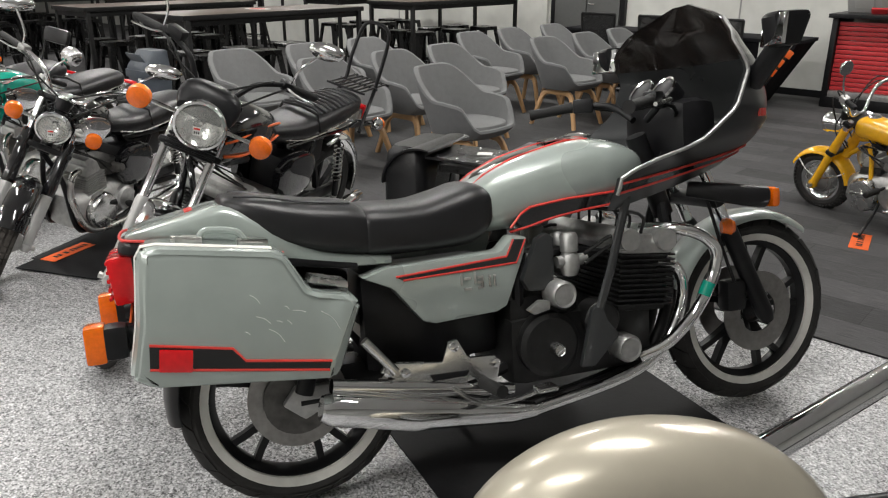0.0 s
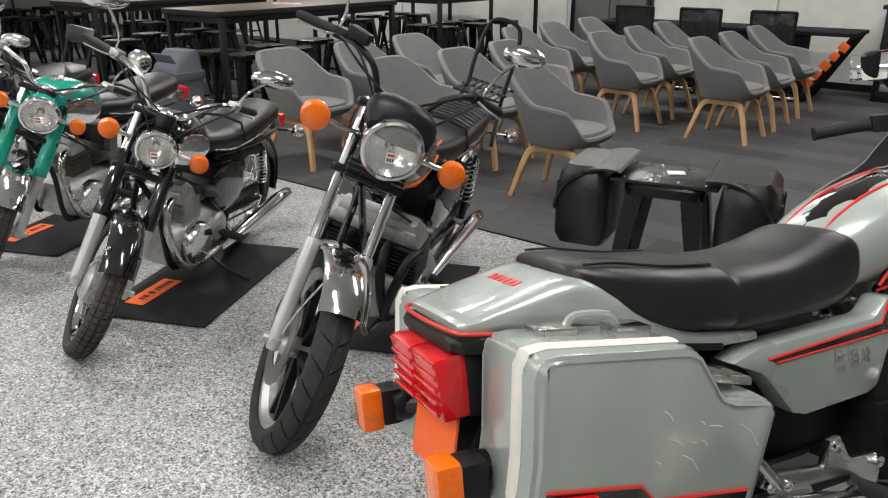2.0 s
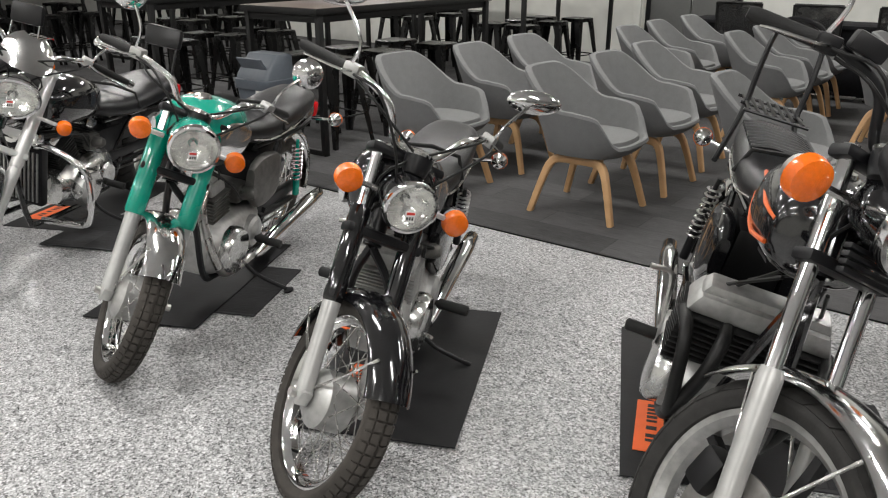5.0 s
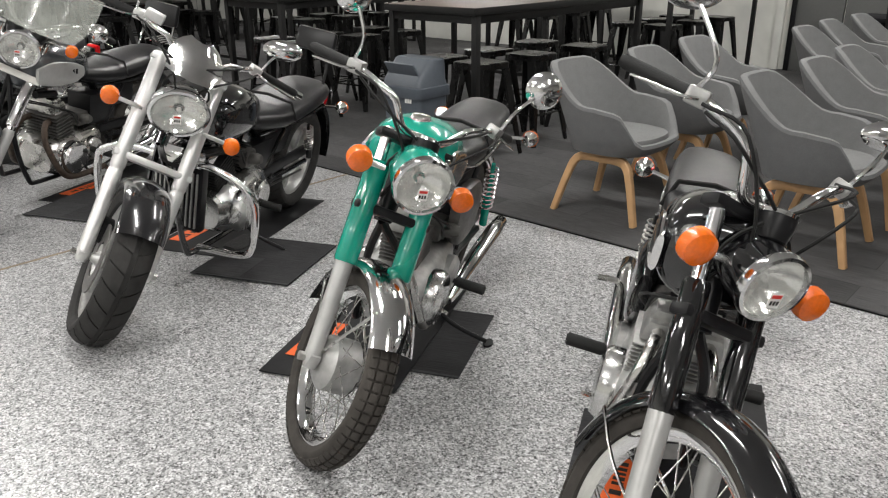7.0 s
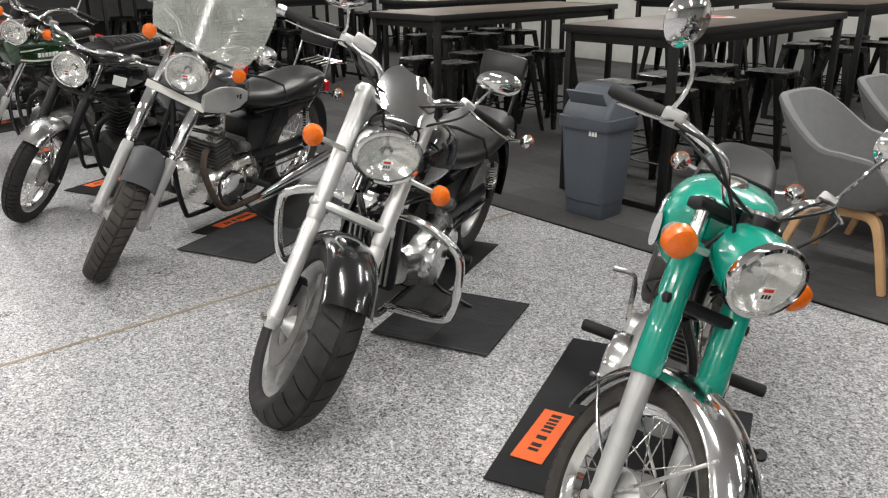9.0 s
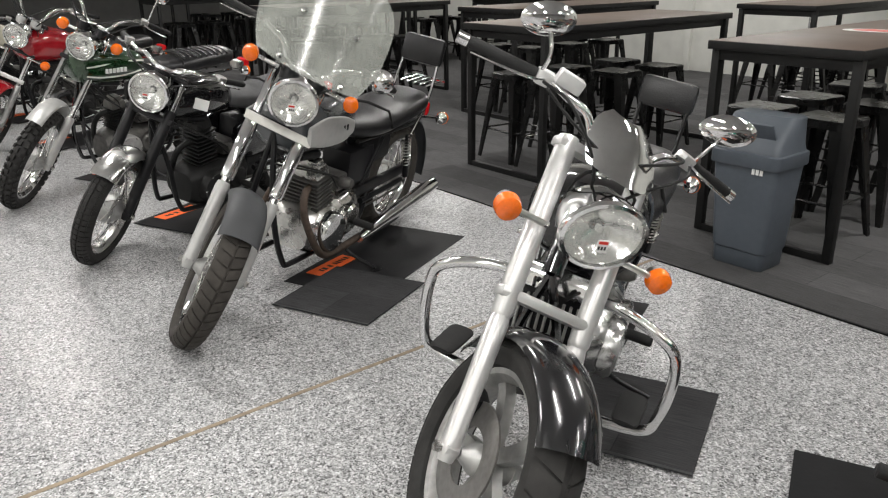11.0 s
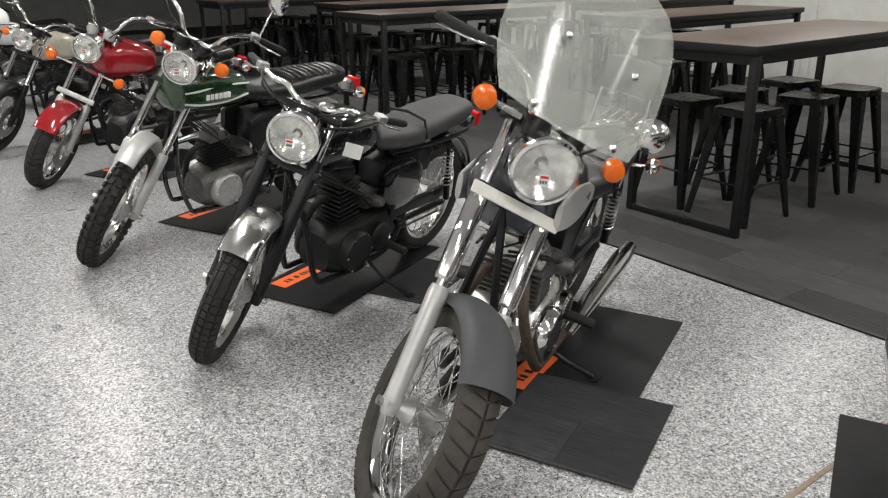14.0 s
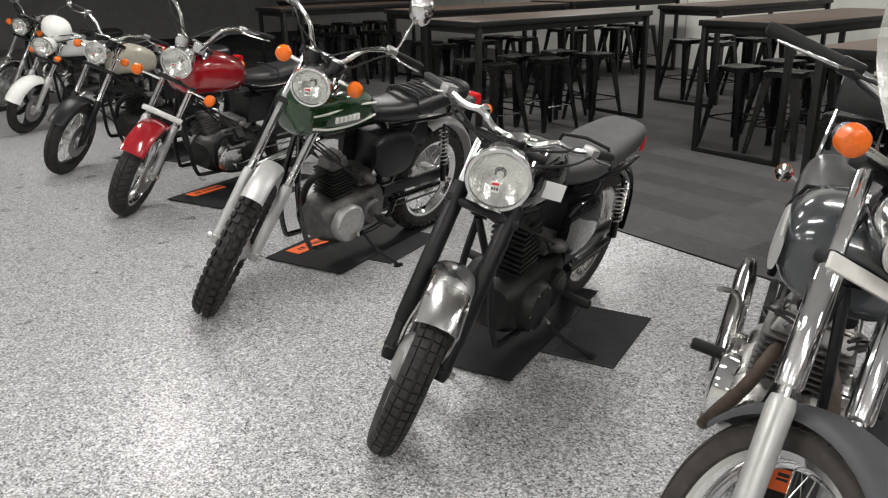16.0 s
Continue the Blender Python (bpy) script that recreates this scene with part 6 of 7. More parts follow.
    block(bm, T(0.9, 0, 1.0) @ pose(0, 0, 0, 0, -6, 0), (0.09, 0.06, 0.008), 0.002)
    part("filler_cap", bm, CHROME, tank)
    # stepped two-piece saddle
    bm = B()
    hull(bm, [(-0.15, 0.885, 0.905, 0.08), (-0.13, 0.855, 0.925, 0.12), (-0.05, 0.79, 0.918, 0.15), (0.08, 0.745, 0.893, 0.165), (0.2, 0.722, 0.878, 0.165), (0.235, 0.718, 0.862, 0.16)], 3.4, 28, 4)
    seat = part("seat", bm, VINYL, bike)
    bm = B()
    hull(bm, [(0.225, 0.718, 0.855, 0.155), (0.26, 0.712, 0.862, 0.165), (0.4, 0.708, 0.858, 0.16), (0.5, 0.706, 0.878, 0.15), (0.57, 0.715, 0.895, 0.145), (0.615, 0.75, 0.885, 0.135), (0.63, 0.79, 0.865, 0.11)], 3.4, 28, 4)
    part("rider_cushion", bm, VINYL, seat)
    for y in (-0.115, -0.06, 0.06, 0.115):
        bm = B()
        tube(bm, curve([(-0.11, y, 0.921), (-0.04, y, 0.914), (0.08, y, 0.889), (0.2, y, 0.874)], 4), 0.003, 6)
        part("seat_seam", bm, VINYL, seat)
    # tail: a broad wedge with a dark lip, red line and badge
    bm = B()
    hull(bm, [(-0.385, 0.835, 0.85, 0.12), (-0.36, 0.828, 0.86, 0.138), (-0.25, 0.81, 0.885, 0.145), (-0.14, 0.79, 0.905, 0.15), (-0.06, 0.74, 0.87, 0.155), (0.1, 0.7, 0.76, 0.15), (0.3, 0.69, 0.72, 0.14)], 4.5, 28, 4)
    tp = part("tail_fairing", bm, SILVERGREEN, bike)
    bm = B()
    hull(bm, [(-0.405, 0.8, 0.828, 0.125), (-0.37, 0.79, 0.834, 0.152), (-0.2, 0.765, 0.812, 0.16), (0.0, 0.72, 0.76, 0.158), (0.2, 0.69, 0.715, 0.15)], 4, 24, 4)
    part("tail_trim", bm, SATIN, tp)
    bm = B()
    tube(bm, curve([(0.0, -0.16, 0.765), (-0.2, -0.161, 0.815), (-0.36, -0.148, 0.836), (-0.398, -0.1, 0.84), (-0.402, 0.1, 0.84), (-0.36, 0.148, 0.836), (-0.2, 0.161, 0.815), (0.0, 0.16, 0.765)], 4), 0.004, 6)
    part("red_line", bm, STRIPE_RED, tp)
    for i in range(6):
        bm = B()
        block(bm, T(-0.225, -0.05 + 0.02 * i, 0.8905) @ pose(0, 0, 0, 0, -12, 0), (0.022, 0.014, 0.004), 0.001)
        part("badge_bar", bm, STRIPE_RED, tp)
    bm = B()
    block(bm, T(-0.3, 0, 0.735), (0.16, 0.25, 0.13), 0.014)
    tlamp = part("tail_lamp_unit", bm, SATIN, bike)
    for sy in (-1, 1):
        bm = B()
        block(bm, T(-0.4, sy * 0.062, 0.735) @ pose(0, 0, 0, 0, -6, 0), (0.07, 0.12, 0.125), 0.012)
        ln = part("red_lens", bm, RED_LENS, tlamp)
        for j in range(5):
            bm = B()
            block(bm, T(-0.437, sy * 0.062, 0.69 + j * 0.023) @ pose(0, 0, 0, 0, -6, 0), (0.008, 0.112, 0.009), 0.002)
            part("lens_rib", bm, RED_LENS, ln)
    bm = B()
    block(bm, T(-0.405, 0, 0.6) @ pose(0, 0, 0, 0, 12, 0), (0.006, 0.2, 0.13), 0.001)
    part("orange_plate", bm, SIGN, bike)
    bm = B()
    block(bm, T(-0.33, 0, 0.62), (0.1, 0.12, 0.16), 0.02)
    part("plate_bracket", bm, SATIN, bike)
    for sy in (-1, 1):
        # pannier: rounded case, cut away below the front, skirt at the rear
        y0, y1 = 0.15, 0.345
        case = [(-0.375, 0.66), (-0.36, 0.815), (-0.345, 0.838), (-0.31, 0.84), (-0.045, 0.8), (-0.015, 0.785), (0.035, 0.692), (0.06, 0.678), (0.145, 0.66), (0.165, 0.635), (0.1, 0.47), (0.08, 0.448), (-0.36, 0.5), (-0.405, 0.53)]
        bm = B()
        t = bmesh.new()
        cx, cz = -0.12, 0.65
        skin(t, [[Vector((x + (cx - x) * q, sy * y, z + (cz - z) * q)) for x, z in case] for y, q in ((y0, 0.03), (y0 + 0.012, 0.0), (y1 - 0.05, 0.0), (y1 - 0.018, 0.02), (y1 - 0.004, 0.06), (y1, 0.12))])
        bmesh.ops.recalc_face_normals(t, faces=t.faces)
        bmesh.ops.bevel(t, geom=[e for e in t.edges if e.calc_face_angle(0) > 0.3], offset=0.008, segments=2, affect="EDGES")
        pn = part("pannier", t, SILVERGREEN, bike, "silver-green hard pannier with scratches")
        bm.free()
        ye = sy * (y1 + 0.0015)
        top = [(-0.35, 0.612), (-0.165, 0.575), (-0.138, 0.54), (0.07, 0.505)]
        bm = B()
        plate(bm, top + [(0.062, 0.485), (-0.355, 0.556)], ye - sy * 0.02, ye)
        part("black_band", bm, BLACK, pn)
        for line in (top, [(-0.355, 0.554), (0.062, 0.483)]):
            bm = B()
            tube(bm, [(x, ye, z) for x, z in line], 0.0035, 6)
            part("red_line", bm, STRIPE_RED, pn)
        bm = B()
        plate(bm, [(-0.33, 0.6), (-0.255, 0.586), (-0.262, 0.534), (-0.336, 0.547)], ye - sy * 0.01, ye + sy * 0.009, 0.003)
        part("side_reflector", bm, RED_LENS, pn)
        bm = B()
        tube(bm, [(-0.398, sy * 0.29, 0.54), (-0.374, sy * 0.29, 0.66), (-0.357, sy * 0.29, 0.815), (-0.343, sy * 0.29, 0.8375), (-0.31, sy * 0.29, 0.8395), (-0.045, sy * 0.29, 0.7995)], 0.019, 8, 0.22)
        part("pale_edge_strip", bm, STRIPE_PALE, pn)
        for x, z in ((-0.24, 0.834), (-0.08, 0.81)):
            bm = B()
            block(bm, T(x, sy * 0.2, z) @ pose(0, 0, 0, 0, 8, 0), (0.075, 0.06, 0.016), 0.004)
            part("lid_latch", bm, CHROME_OLD, pn)
        bm = B()
        tube(bm, curve([(-0.21, sy * 0.2, 0.832), (-0.19, sy * 0.2, 0.85), (-0.12, sy * 0.2, 0.84), (-0.1, sy * 0.2, 0.815)], 3), 0.009, 8)
        part("carry_handle", bm, SILVERGREEN, pn)
        bm = B()
        plate(bm, [(0.04, 0.7), (0.05, 0.712), (0.14, 0.69), (0.14, 0.672)], sy * 0.2, sy * 0.29, 0.004)
        part("front_latch", bm, CHROME_OLD, pn)
        rsc = random.Random(7)
        for i in range(9):
            x, a, ln = rsc.uniform(-0.14, 0.06), rsc.uniform(-1.0, -0.2), rsc.uniform(0.01, 0.06)
            z = rsc.uniform(0.6, 0.72)
            bm = B()
            tube(bm, curve([(x, sy * (y1 - 0.0004), z), (x + ln * 0.5, sy * (y1 - 0.0004), z + ln * a * 0.4), (x + ln * 0.8, sy * (y1 - 0.0004), z + ln * a)], 3), 0.001, 4)
            part("scratch", bm, PAPER, pn)
        bm = B()
        tube(bm, [(-0.33, sy * 0.08, 0.62), (-0.4, sy * 0.17, 0.605)], 0.017, 8)
        lathe(bm, [(0.03, -0.03), (0.036, 0.0), (0.03, 0.03)], axis((-0.4, sy * 0.19, 0.605), (-1, 0, 0)), 16)
        block(bm, T(-0.43, sy * 0.215, 0.605), (0.06, 0.07, 0.085), 0.016)
        ti = part("rear_indicator", bm, SATIN, bike)
        bm = B()
        block(bm, T(-0.475, sy * 0.215, 0.605), (0.05, 0.07, 0.095), 0.012)
        part("amber_lens", bm, AMBER, ti)
        # side panel under the seat
        ys = sy * 0.172
        bm = B()
        plate(bm, [(0.2, 0.668), (0.28, 0.69), (0.62, 0.695), (0.66, 0.735), (0.712, 0.728), (0.69, 0.66), (0.635, 0.528), (0.6, 0.515), (0.41, 0.508), (0.37, 0.52), (0.29, 0.625)], sy * 0.1, ys, 0.014)
        sp = part("side_panel", bm, SILVERGREEN, bike)
        up, dn = [(0.3, 0.66), (0.638, 0.678), (0.662, 0.726)], [(0.32, 0.648), (0.668, 0.656), (0.7, 0.722)]
        bm = B()
        plate(bm, up + dn[::-1], ys - sy * 0.01, ys + sy * 0.002)
        part("black_stripe", bm, BLACK, sp)
        for line in (up, dn):
            bm = B()
            tube(bm, [(x, ys + sy * 0.001, z) for x, z in line], 0.0035, 6)
            part("red_line", bm, STRIPE_RED, sp)
        for i, letter in enumerate((((0, 1, 0.2, 0.5), (0.35, 1, 0.7, 0.2), (0.35, 0, 0.7, 0.2)), ((0, 1, 0.2, 0.5), (0.35, 1, 0.6, 0.2), (0.35, 0.5, 0.6, 0.2), (0.35, 0, 0.6, 0.2), (0.75, 0.5, 0.2, 0.4)), ((0.1, 0.5, 0.22, 0.5), (0.6, 0.5, 0.22, 0.5)))):
            bm = B()
            for a, b, w, h in letter:
                block(bm, T(0.5 + 0.042 * i + 0.03 * (a + w / 2) - 0.01, ys + sy * 0.002, 0.598 + 0.03 * (b if len(letter) != 2 else 0.5)), (0.03 * w, 0.006, 0.034 if w <= 0.22 else 0.007), 0.001)
            part("badge_bar", bm, CHROME_OLD, sp)
        # frame, footrest plate and pedals
        bm = B()
        tube(bm, curve([(1.28, sy * 0.02, 0.76), (1.22, sy * 0.08, 0.6), (0.72, sy * 0.14, 0.66), (0.66, sy * 0.13, 0.34), (0.3, sy * 0.11, 0.33), (0.01, sy * 0.11, 0.33)], 4), 0.018, 8)
        part("frame_rail", bm, SATIN, bike)
        bm = B()
        tube(bm, [(0.02, sy * 0.13, 0.36), (0.12, sy * 0.13, 0.66)], 0.026, 10)
        part("shock_absorber", bm, SATIN, bike)
        bm = B()
        plate(bm, [(0.22, 0.41), (0.24, 0.435), (0.4, 0.41), (0.42, 0.465), (0.45, 0.47), (0.48, 0.41), (0.56, 0.405), (0.578, 0.385), (0.56, 0.3), (0.53, 0.295), (0.5, 0.345), (0.42, 0.33), (0.26, 0.385)], sy * 0.205, sy * 0.225, 0.006)
        hang = part("footrest_hanger", bm, ALU_POL, bike)
        # solid plate whose black stands for the shaded opening in the hanger
        bm = B()
        plate(bm, [(0.36, 0.38), (0.48, 0.375), (0.47, 0.36), (0.37, 0.36)], sy * 0.22, sy * 0.228, 0.002)
        part("cut_out_shade", bm, SATIN, hang)
        for x, z in ((0.435, 0.45), (0.56, 0.385), (0.545, 0.31), (0.24, 0.41), (0.29, 0.4)):
            bm = B()
            lathe(bm, [(0.013, 0), (0.013, 0.012), (0.004, 0.016)], axis((x, sy * 0.224, z), (0, sy, 0)), 10)
            part("bolt", bm, CHROME, hang)
        bm = B()
        tube(bm, [(0.52, sy * 0.225, 0.33), (0.53, sy * 0.34, 0.335)], 0.019, 10)
        part("footpeg", bm, GRIP, hang)
        bm = B()
        tube(bm, [(0.18, sy * 0.23, 0.51), (0.26, sy * 0.235, 0.41)], 0.014, 10)
        part("passenger_peg", bm, ALU_POL, hang)
        bm = B()
        tube(bm, curve([(0.42, sy * 0.24, 0.335), (0.5, sy * 0.25, 0.28), (0.6, sy * 0.25, 0.27), (0.69, sy * 0.25, 0.285)], 4), 0.009, 8, 0.7)
        block(bm, T(0.7, sy * 0.26, 0.292), (0.06, 0.05, 0.014), 0.004)
        part("pedal", bm, ALU_POL, bike)
        # crash bar running on as the lowest pipe
        bm = B()
        tube(bm, curve([(1.13, sy * 0.12, 0.7), (1.19, sy * 0.22, 0.705), (1.27, sy * 0.26, 0.67), (1.305, sy * 0.265, 0.6), (1.25, sy * 0.26, 0.47), (1.15, sy * 0.24, 0.36), (1.06, sy * 0.2, 0.31)], 5), 0.019, 12)
        cb = part("crash_bar", bm, CHROME, bike)
        bm = B()
        tube(bm, [(1.278, sy * 0.264, 0.53), (1.258, sy * 0.262, 0.49)], 0.0205, 12)
        part("green_tape", bm, TEAL, cb)
        for j in range(3):
            yy = 0.045 + 0.075 * j
            bm = B()
            tube(bm, curve([(1.13, sy * yy, 0.6), (1.21, sy * yy, 0.57), (1.225, sy * yy, 0.47), (1.15, sy * (yy * 0.7 + 0.06), 0.33), (1.0, sy * (0.14 + 0.03 * j), 0.255), (0.64, sy * (0.17 + 0.025 * j), 0.21)], 5), 0.0185, 10)
            part("exhaust_pipe", bm, CHROME if j == 2 else ENGINE_BLACK, bike)
        bm = B()
        tube(bm, [(0.68, sy * 0.215, 0.215), (0.6, sy * 0.22, 0.225), (0.3, sy * 0.24, 0.285), (0.07, sy * 0.25, 0.345), (0.045, sy * 0.25, 0.352)], [0.024, 0.034, 0.05, 0.046, 0.034], 18)
        muf = part("muffler", bm, CHROME, bike)
        bm = B()
        tube(bm, [(0.62, sy * 0.2, 0.285), (0.3, sy * 0.225, 0.35), (0.08, sy * 0.235, 0.4)], [0.018, 0.028, 0.022], 12)
        part("heat_shield", bm, CHROME, muf)
        # engine covers
        for x, z, r, m_, dy in ((0.79, 0.55, 0.042, ALU, 0.215), (1.0, 0.355, 0.043, ALU, 0.225), (0.75, 0.4, 0.098, ENGINE_BLACK, 0.19), (0.76, 0.39, 0.02, ALU_POL, 0.225), (0.93, 0.45, 0.06, ENGINE_BLACK, 0.19)):
            bm = B()
            lathe(bm, [(r, -0.05), (r, 0.014), (r * 0.85, 0.024), (r * 0.7, 0.02), (0.002, 0.024)], axis((x, sy * dy, z), (0, sy, 0)), 26)
            part("engine_cover", bm, m_, bike)
        bm = B()
        plate(bm, [(0.68, 0.515), (0.72, 0.54), (0.755, 0.535), (0.75, 0.51), (0.7, 0.5)], sy * 0.19, sy * 0.215, 0.004)
        part("casting_boss", bm, ALU, bike)
        bm = B()
        plate(bm, [(0.68, 0.6), (0.735, 0.72), (0.765, 0.735), (0.79, 0.72), (0.785, 0.575), (0.76, 0.56), (0.7, 0.565)], sy * 0.15, sy * 0.185, 0.01)
        part("air_box_cover", bm, GREY_PLASTIC, bike)
        for j in range(3):
            bm = B()
            yy = sy * (0.05 + 0.06 * j)
            lathe(bm, [(0.022, -0.07), (0.03, -0.05), (0.03, -0.01), (0.022, 0.0), (0.027, 0.004), (0.027, 0.05), (0.02, 0.06)], T(0.845, yy, 0.665), 14)
            lathe(bm, [(0.018, -0.05), (0.018, 0.05)], axis((0.85, yy, 0.64), (1, 0, 0)), 12)
            part("carburettor", bm, ALU, bike)
        for z in (0.66, 0.63):
            bm = B()
            tube(bm, curve([(0.88, sy * 0.2, z), (0.97, sy * 0.19, z + 0.04), (1.02, sy * 0.13, z + 0.02)], 4), 0.006, 6)
            part("hose", bm, CABLE, bike)
        # fairing stay
        bm = B()
        tube(bm, [(0.99, sy * 0.27, 0.83), (0.93, sy * 0.255, 0.6), (0.895, sy * 0.25, 0.5)], 0.013, 8)
        plate(bm, [(0.9, 0.52), (0.87, 0.5), (0.825, 0.33), (0.87, 0.325), (0.96, 0.41), (0.92, 0.46)], sy * 0.235, sy * 0.255, 0.006)
        part("fairing_stay", bm, GREY_PLASTIC, bike)
    # engine: a broad upright block of fins
    bm = B()
    block(bm, T(0.88, 0, 0.38), (0.5, 0.36, 0.22), 0.05)
    block(bm, T(0.76, 0, 0.47), (0.24, 0.32, 0.16), 0.04)
    eng = part("crankcase", bm, ENGINE_BLACK, bike)
    cyl = axis((1.05, 0, 0.47), (0.1, 0, 1), (1, 0, 0))
    for i in range(11):
        bm = B()
        block(bm, cyl @ T(0.02, 0, 0.012 + 0.0155 * i), (0.2 if i % 2 else 0.196, 0.45, 0.006), 0.0015)
        part("cooling_fin", bm, ENGINE_BLACK, eng)
    bm = B()
    block(bm, cyl @ T(0.02, 0, 0.08), (0.17, 0.41, 0.18), 0.01)
    part("cylinder_block", bm, ENGINE_BLACK, eng)
    bm = B()
    block(bm, cyl @ T(0.015, 0, 0.2), (0.19, 0.46, 0.06), 0.016, 0.9)
    for dx in (-0.055, 0.075):
        tube(bm, [cyl @ Vector((dx, -0.24, 0.215)), cyl @ Vector((dx, 0.24, 0.215))], 0.034, 14)
    part("cylinder_head", bm, ALU, eng)
    for sy in (-1, 1):
        for j in range(3):
            bm = B()
            tube(bm, curve([cyl @ Vector((0.01, sy * (0.05 + 0.07 * j), 0.22)), cyl @ Vector((0.0, sy * (0.05 + 0.07 * j), 0.29)), (0.95, sy * 0.04, 0.78)], 4), 0.005, 6)
            part("spark_lead", bm, CABLE, eng)
    bm = B()
    block(bm, T(0.42, 0, 0.52), (0.42, 0.19, 0.3), 0.03)
    part("battery_box", bm, SATIN, bike)
    bm = B()
    block(bm, T(0.3, 0.0, 0.37), (0.5, 0.12, 0.07), 0.02)
    part("swingarm", bm, SATIN, bike)
    bm = B()
    tube(bm, [(0.66, 0.0, 0.22), (0.6, 0.2, 0.1), (0.58, 0.3, 0.3 * math.tan(radians(12)) + 0.012)], 0.013, 8)
    part("side_stand", bm, SATIN, bike)
    # fairing: a shell from the swept side edge round the nose, with the screen above
    edge = [(0.79, 0.936), (0.84, 0.938), (0.885, 0.945), (0.92, 1.02), (0.965, 1.2), (1.06, 1.33), (1.17, 1.374), (1.26, 1.335), (1.32, 1.35), (1.4, 1.4)]
    nose = [(0.79, 1.5), (0.9, 1.6), (1.0, 1.62), (1.1, 1.6), (1.2, 1.54), (1.3, 1.46), (1.4, 1.405)]
    wide = [(0.79, 0.27), (0.85, 0.31), (1.0, 0.335), (1.2, 0.335), (1.28, 0.31), (1.34, 0.24), (1.4, 0.04)]

    def shell(q, z, o=0.0):
        xr, xn, hw = ramp(z, edge), ramp(z, nose), ramp(z, wide)
        x = xr + (xn - xr) * (1 - abs(q) ** 2.4)
        lift = 0.12 * max(0, 1 - (z - 0.79) / 0.25) * (1 - abs(q) ** 2)
        return Vector((x - o, hw * math.copysign(abs(q) ** 0.7, q) * (1 - o), z + lift))
    zs = [0.79 + 0.61 * i / 26 for i in range(27)]
    qs = [-1 + j / 12 for j in range(25)]
    rings = [[shell(q, z) for q in qs] + [shell(q, z, 0.013) for q in qs[::-1]] for z in zs]
    bm = B()
    skin(bm, rings[:19])
    fa = part("fairing", bm, GREY_PLASTIC, bike, "dark grey fairing with red lines and a pale edge")
    bm = B()
    skin(bm, rings[18:])
    part("windscreen", bm, SMOKE, bike, "smoked windscreen")
    for sy in (-1, 1):
        bm = B()
        tube(bm, [shell(sy, z) for z in zs[2:24]], 0.006, 8)
        part("edge_trim", bm, ALU, fa)
        for z in (0.84, 0.868):
            bm = B()
            tube(bm, [shell(sy * (0.995 - 0.6 * j / 10), z) + Vector((0, sy * 0.002, 0)) for j in range(11)], 0.004, 6)
            part("red_line", bm, STRIPE_RED, fa)
        bm = B()
        skin(bm, [[shell(sy * (0.99 - 0.6 * j / 10), z) + Vector((0, sy * o, 0)) for z, o in ((0.842, 0.002), (0.866, 0.002), (0.866, -0.008), (0.842, -0.008))] for j in range(11)])
        part("dark_band", bm, BLACK, fa)
        for i in range(5):
            bm = B()
            p = shell(sy * (0.72 - 0.03 * i), 1.04)
            block(bm, T(*p) @ pose(0, 0, 0, 0, 0, -sy * 40), (0.016, 0.006, 0.024), 0.001)
            part("badge_bar", bm, STRIPE_RED, fa)
        bm = B()
        plate(bm, [(1.36, 1.22), (1.345, 1.3), (1.36, 1.315), (1.47, 1.318), (1.48, 1.3), (1.44, 1.22)], sy * 0.41, sy * 0.47, 0.014)
        tube(bm, [(1.42, sy * 0.3, 1.13), (1.42, sy * 0.42, 1.24)], 0.032, 10)
        mi = part("mirror", bm, SATIN, bike)
        bm = B()
        block(bm, T(1.366, sy * 0.445, 1.265) @ pose(0, 0, 0, 0, 8, sy * 14), (0.012, 0.12, 0.085), 0.003)
        part("mirror_glass", bm, MIRROR, mi)
        bm = B()
        tube(bm, [(1.25, sy * 0.2, 0.82), (1.38, sy * 0.31, 0.795), (1.44, sy * 0.32, 0.785)], [0.024, 0.034, 0.034], 12)
        fi = part("fairing_indicator", bm, SATIN, bike)
        bm = B()
        block(bm, T(1.462, sy * 0.32, 0.783), (0.03, 0.062, 0.062), 0.014)
        part("amber_lens", bm, AMBER, fi)
        bm = B()
        tube(bm, curve([(1.22, sy * 0.04, 1.04), (1.2, sy * 0.14, 1.09), (1.12, sy * 0.22, 1.1), (1.0, sy * 0.3, 1.085)], 4), 0.012, 10)
        hb = part("handlebar", bm, SATIN, bike)
        bm = B()
        tube(bm, [(1.1, sy * 0.235, 1.098), (1.09, sy * 0.24, 1.097), (0.985, sy * 0.31, 1.083), (0.975, sy * 0.316, 1.082)], [0.02, 0.0175, 0.0175, 0.021], 12)
        part("grip", bm, GRIP, hb)
        bm = B()
        block(bm, T(1.13, sy * 0.21, 1.1) @ pose(0, 0, 0, 0, 0, -sy * 35), (0.07, 0.045, 0.05), 0.01)
        part("switch_clamp", bm, SATIN, hb)
        bm = B()
        tube(bm, curve([(1.16, sy * 0.22, 1.1), (1.14, sy * 0.28, 1.095), (1.04, sy * 0.35, 1.085)], 4), 0.007, 6)
        part("lever", bm, ALU_POL, hb)
        bm = B()
        ga = axis((1.27, sy * 0.06, 1.13), (-0.75, 0, 0.66))
        lathe(bm, [(0.02, -0.06), (0.045, -0.05), (0.05, 0.0), (0.044, 0.004), (0.002, 0.003)], ga, 22)
        gg = part("gauge", bm, SATIN, bike)
        bm = B()
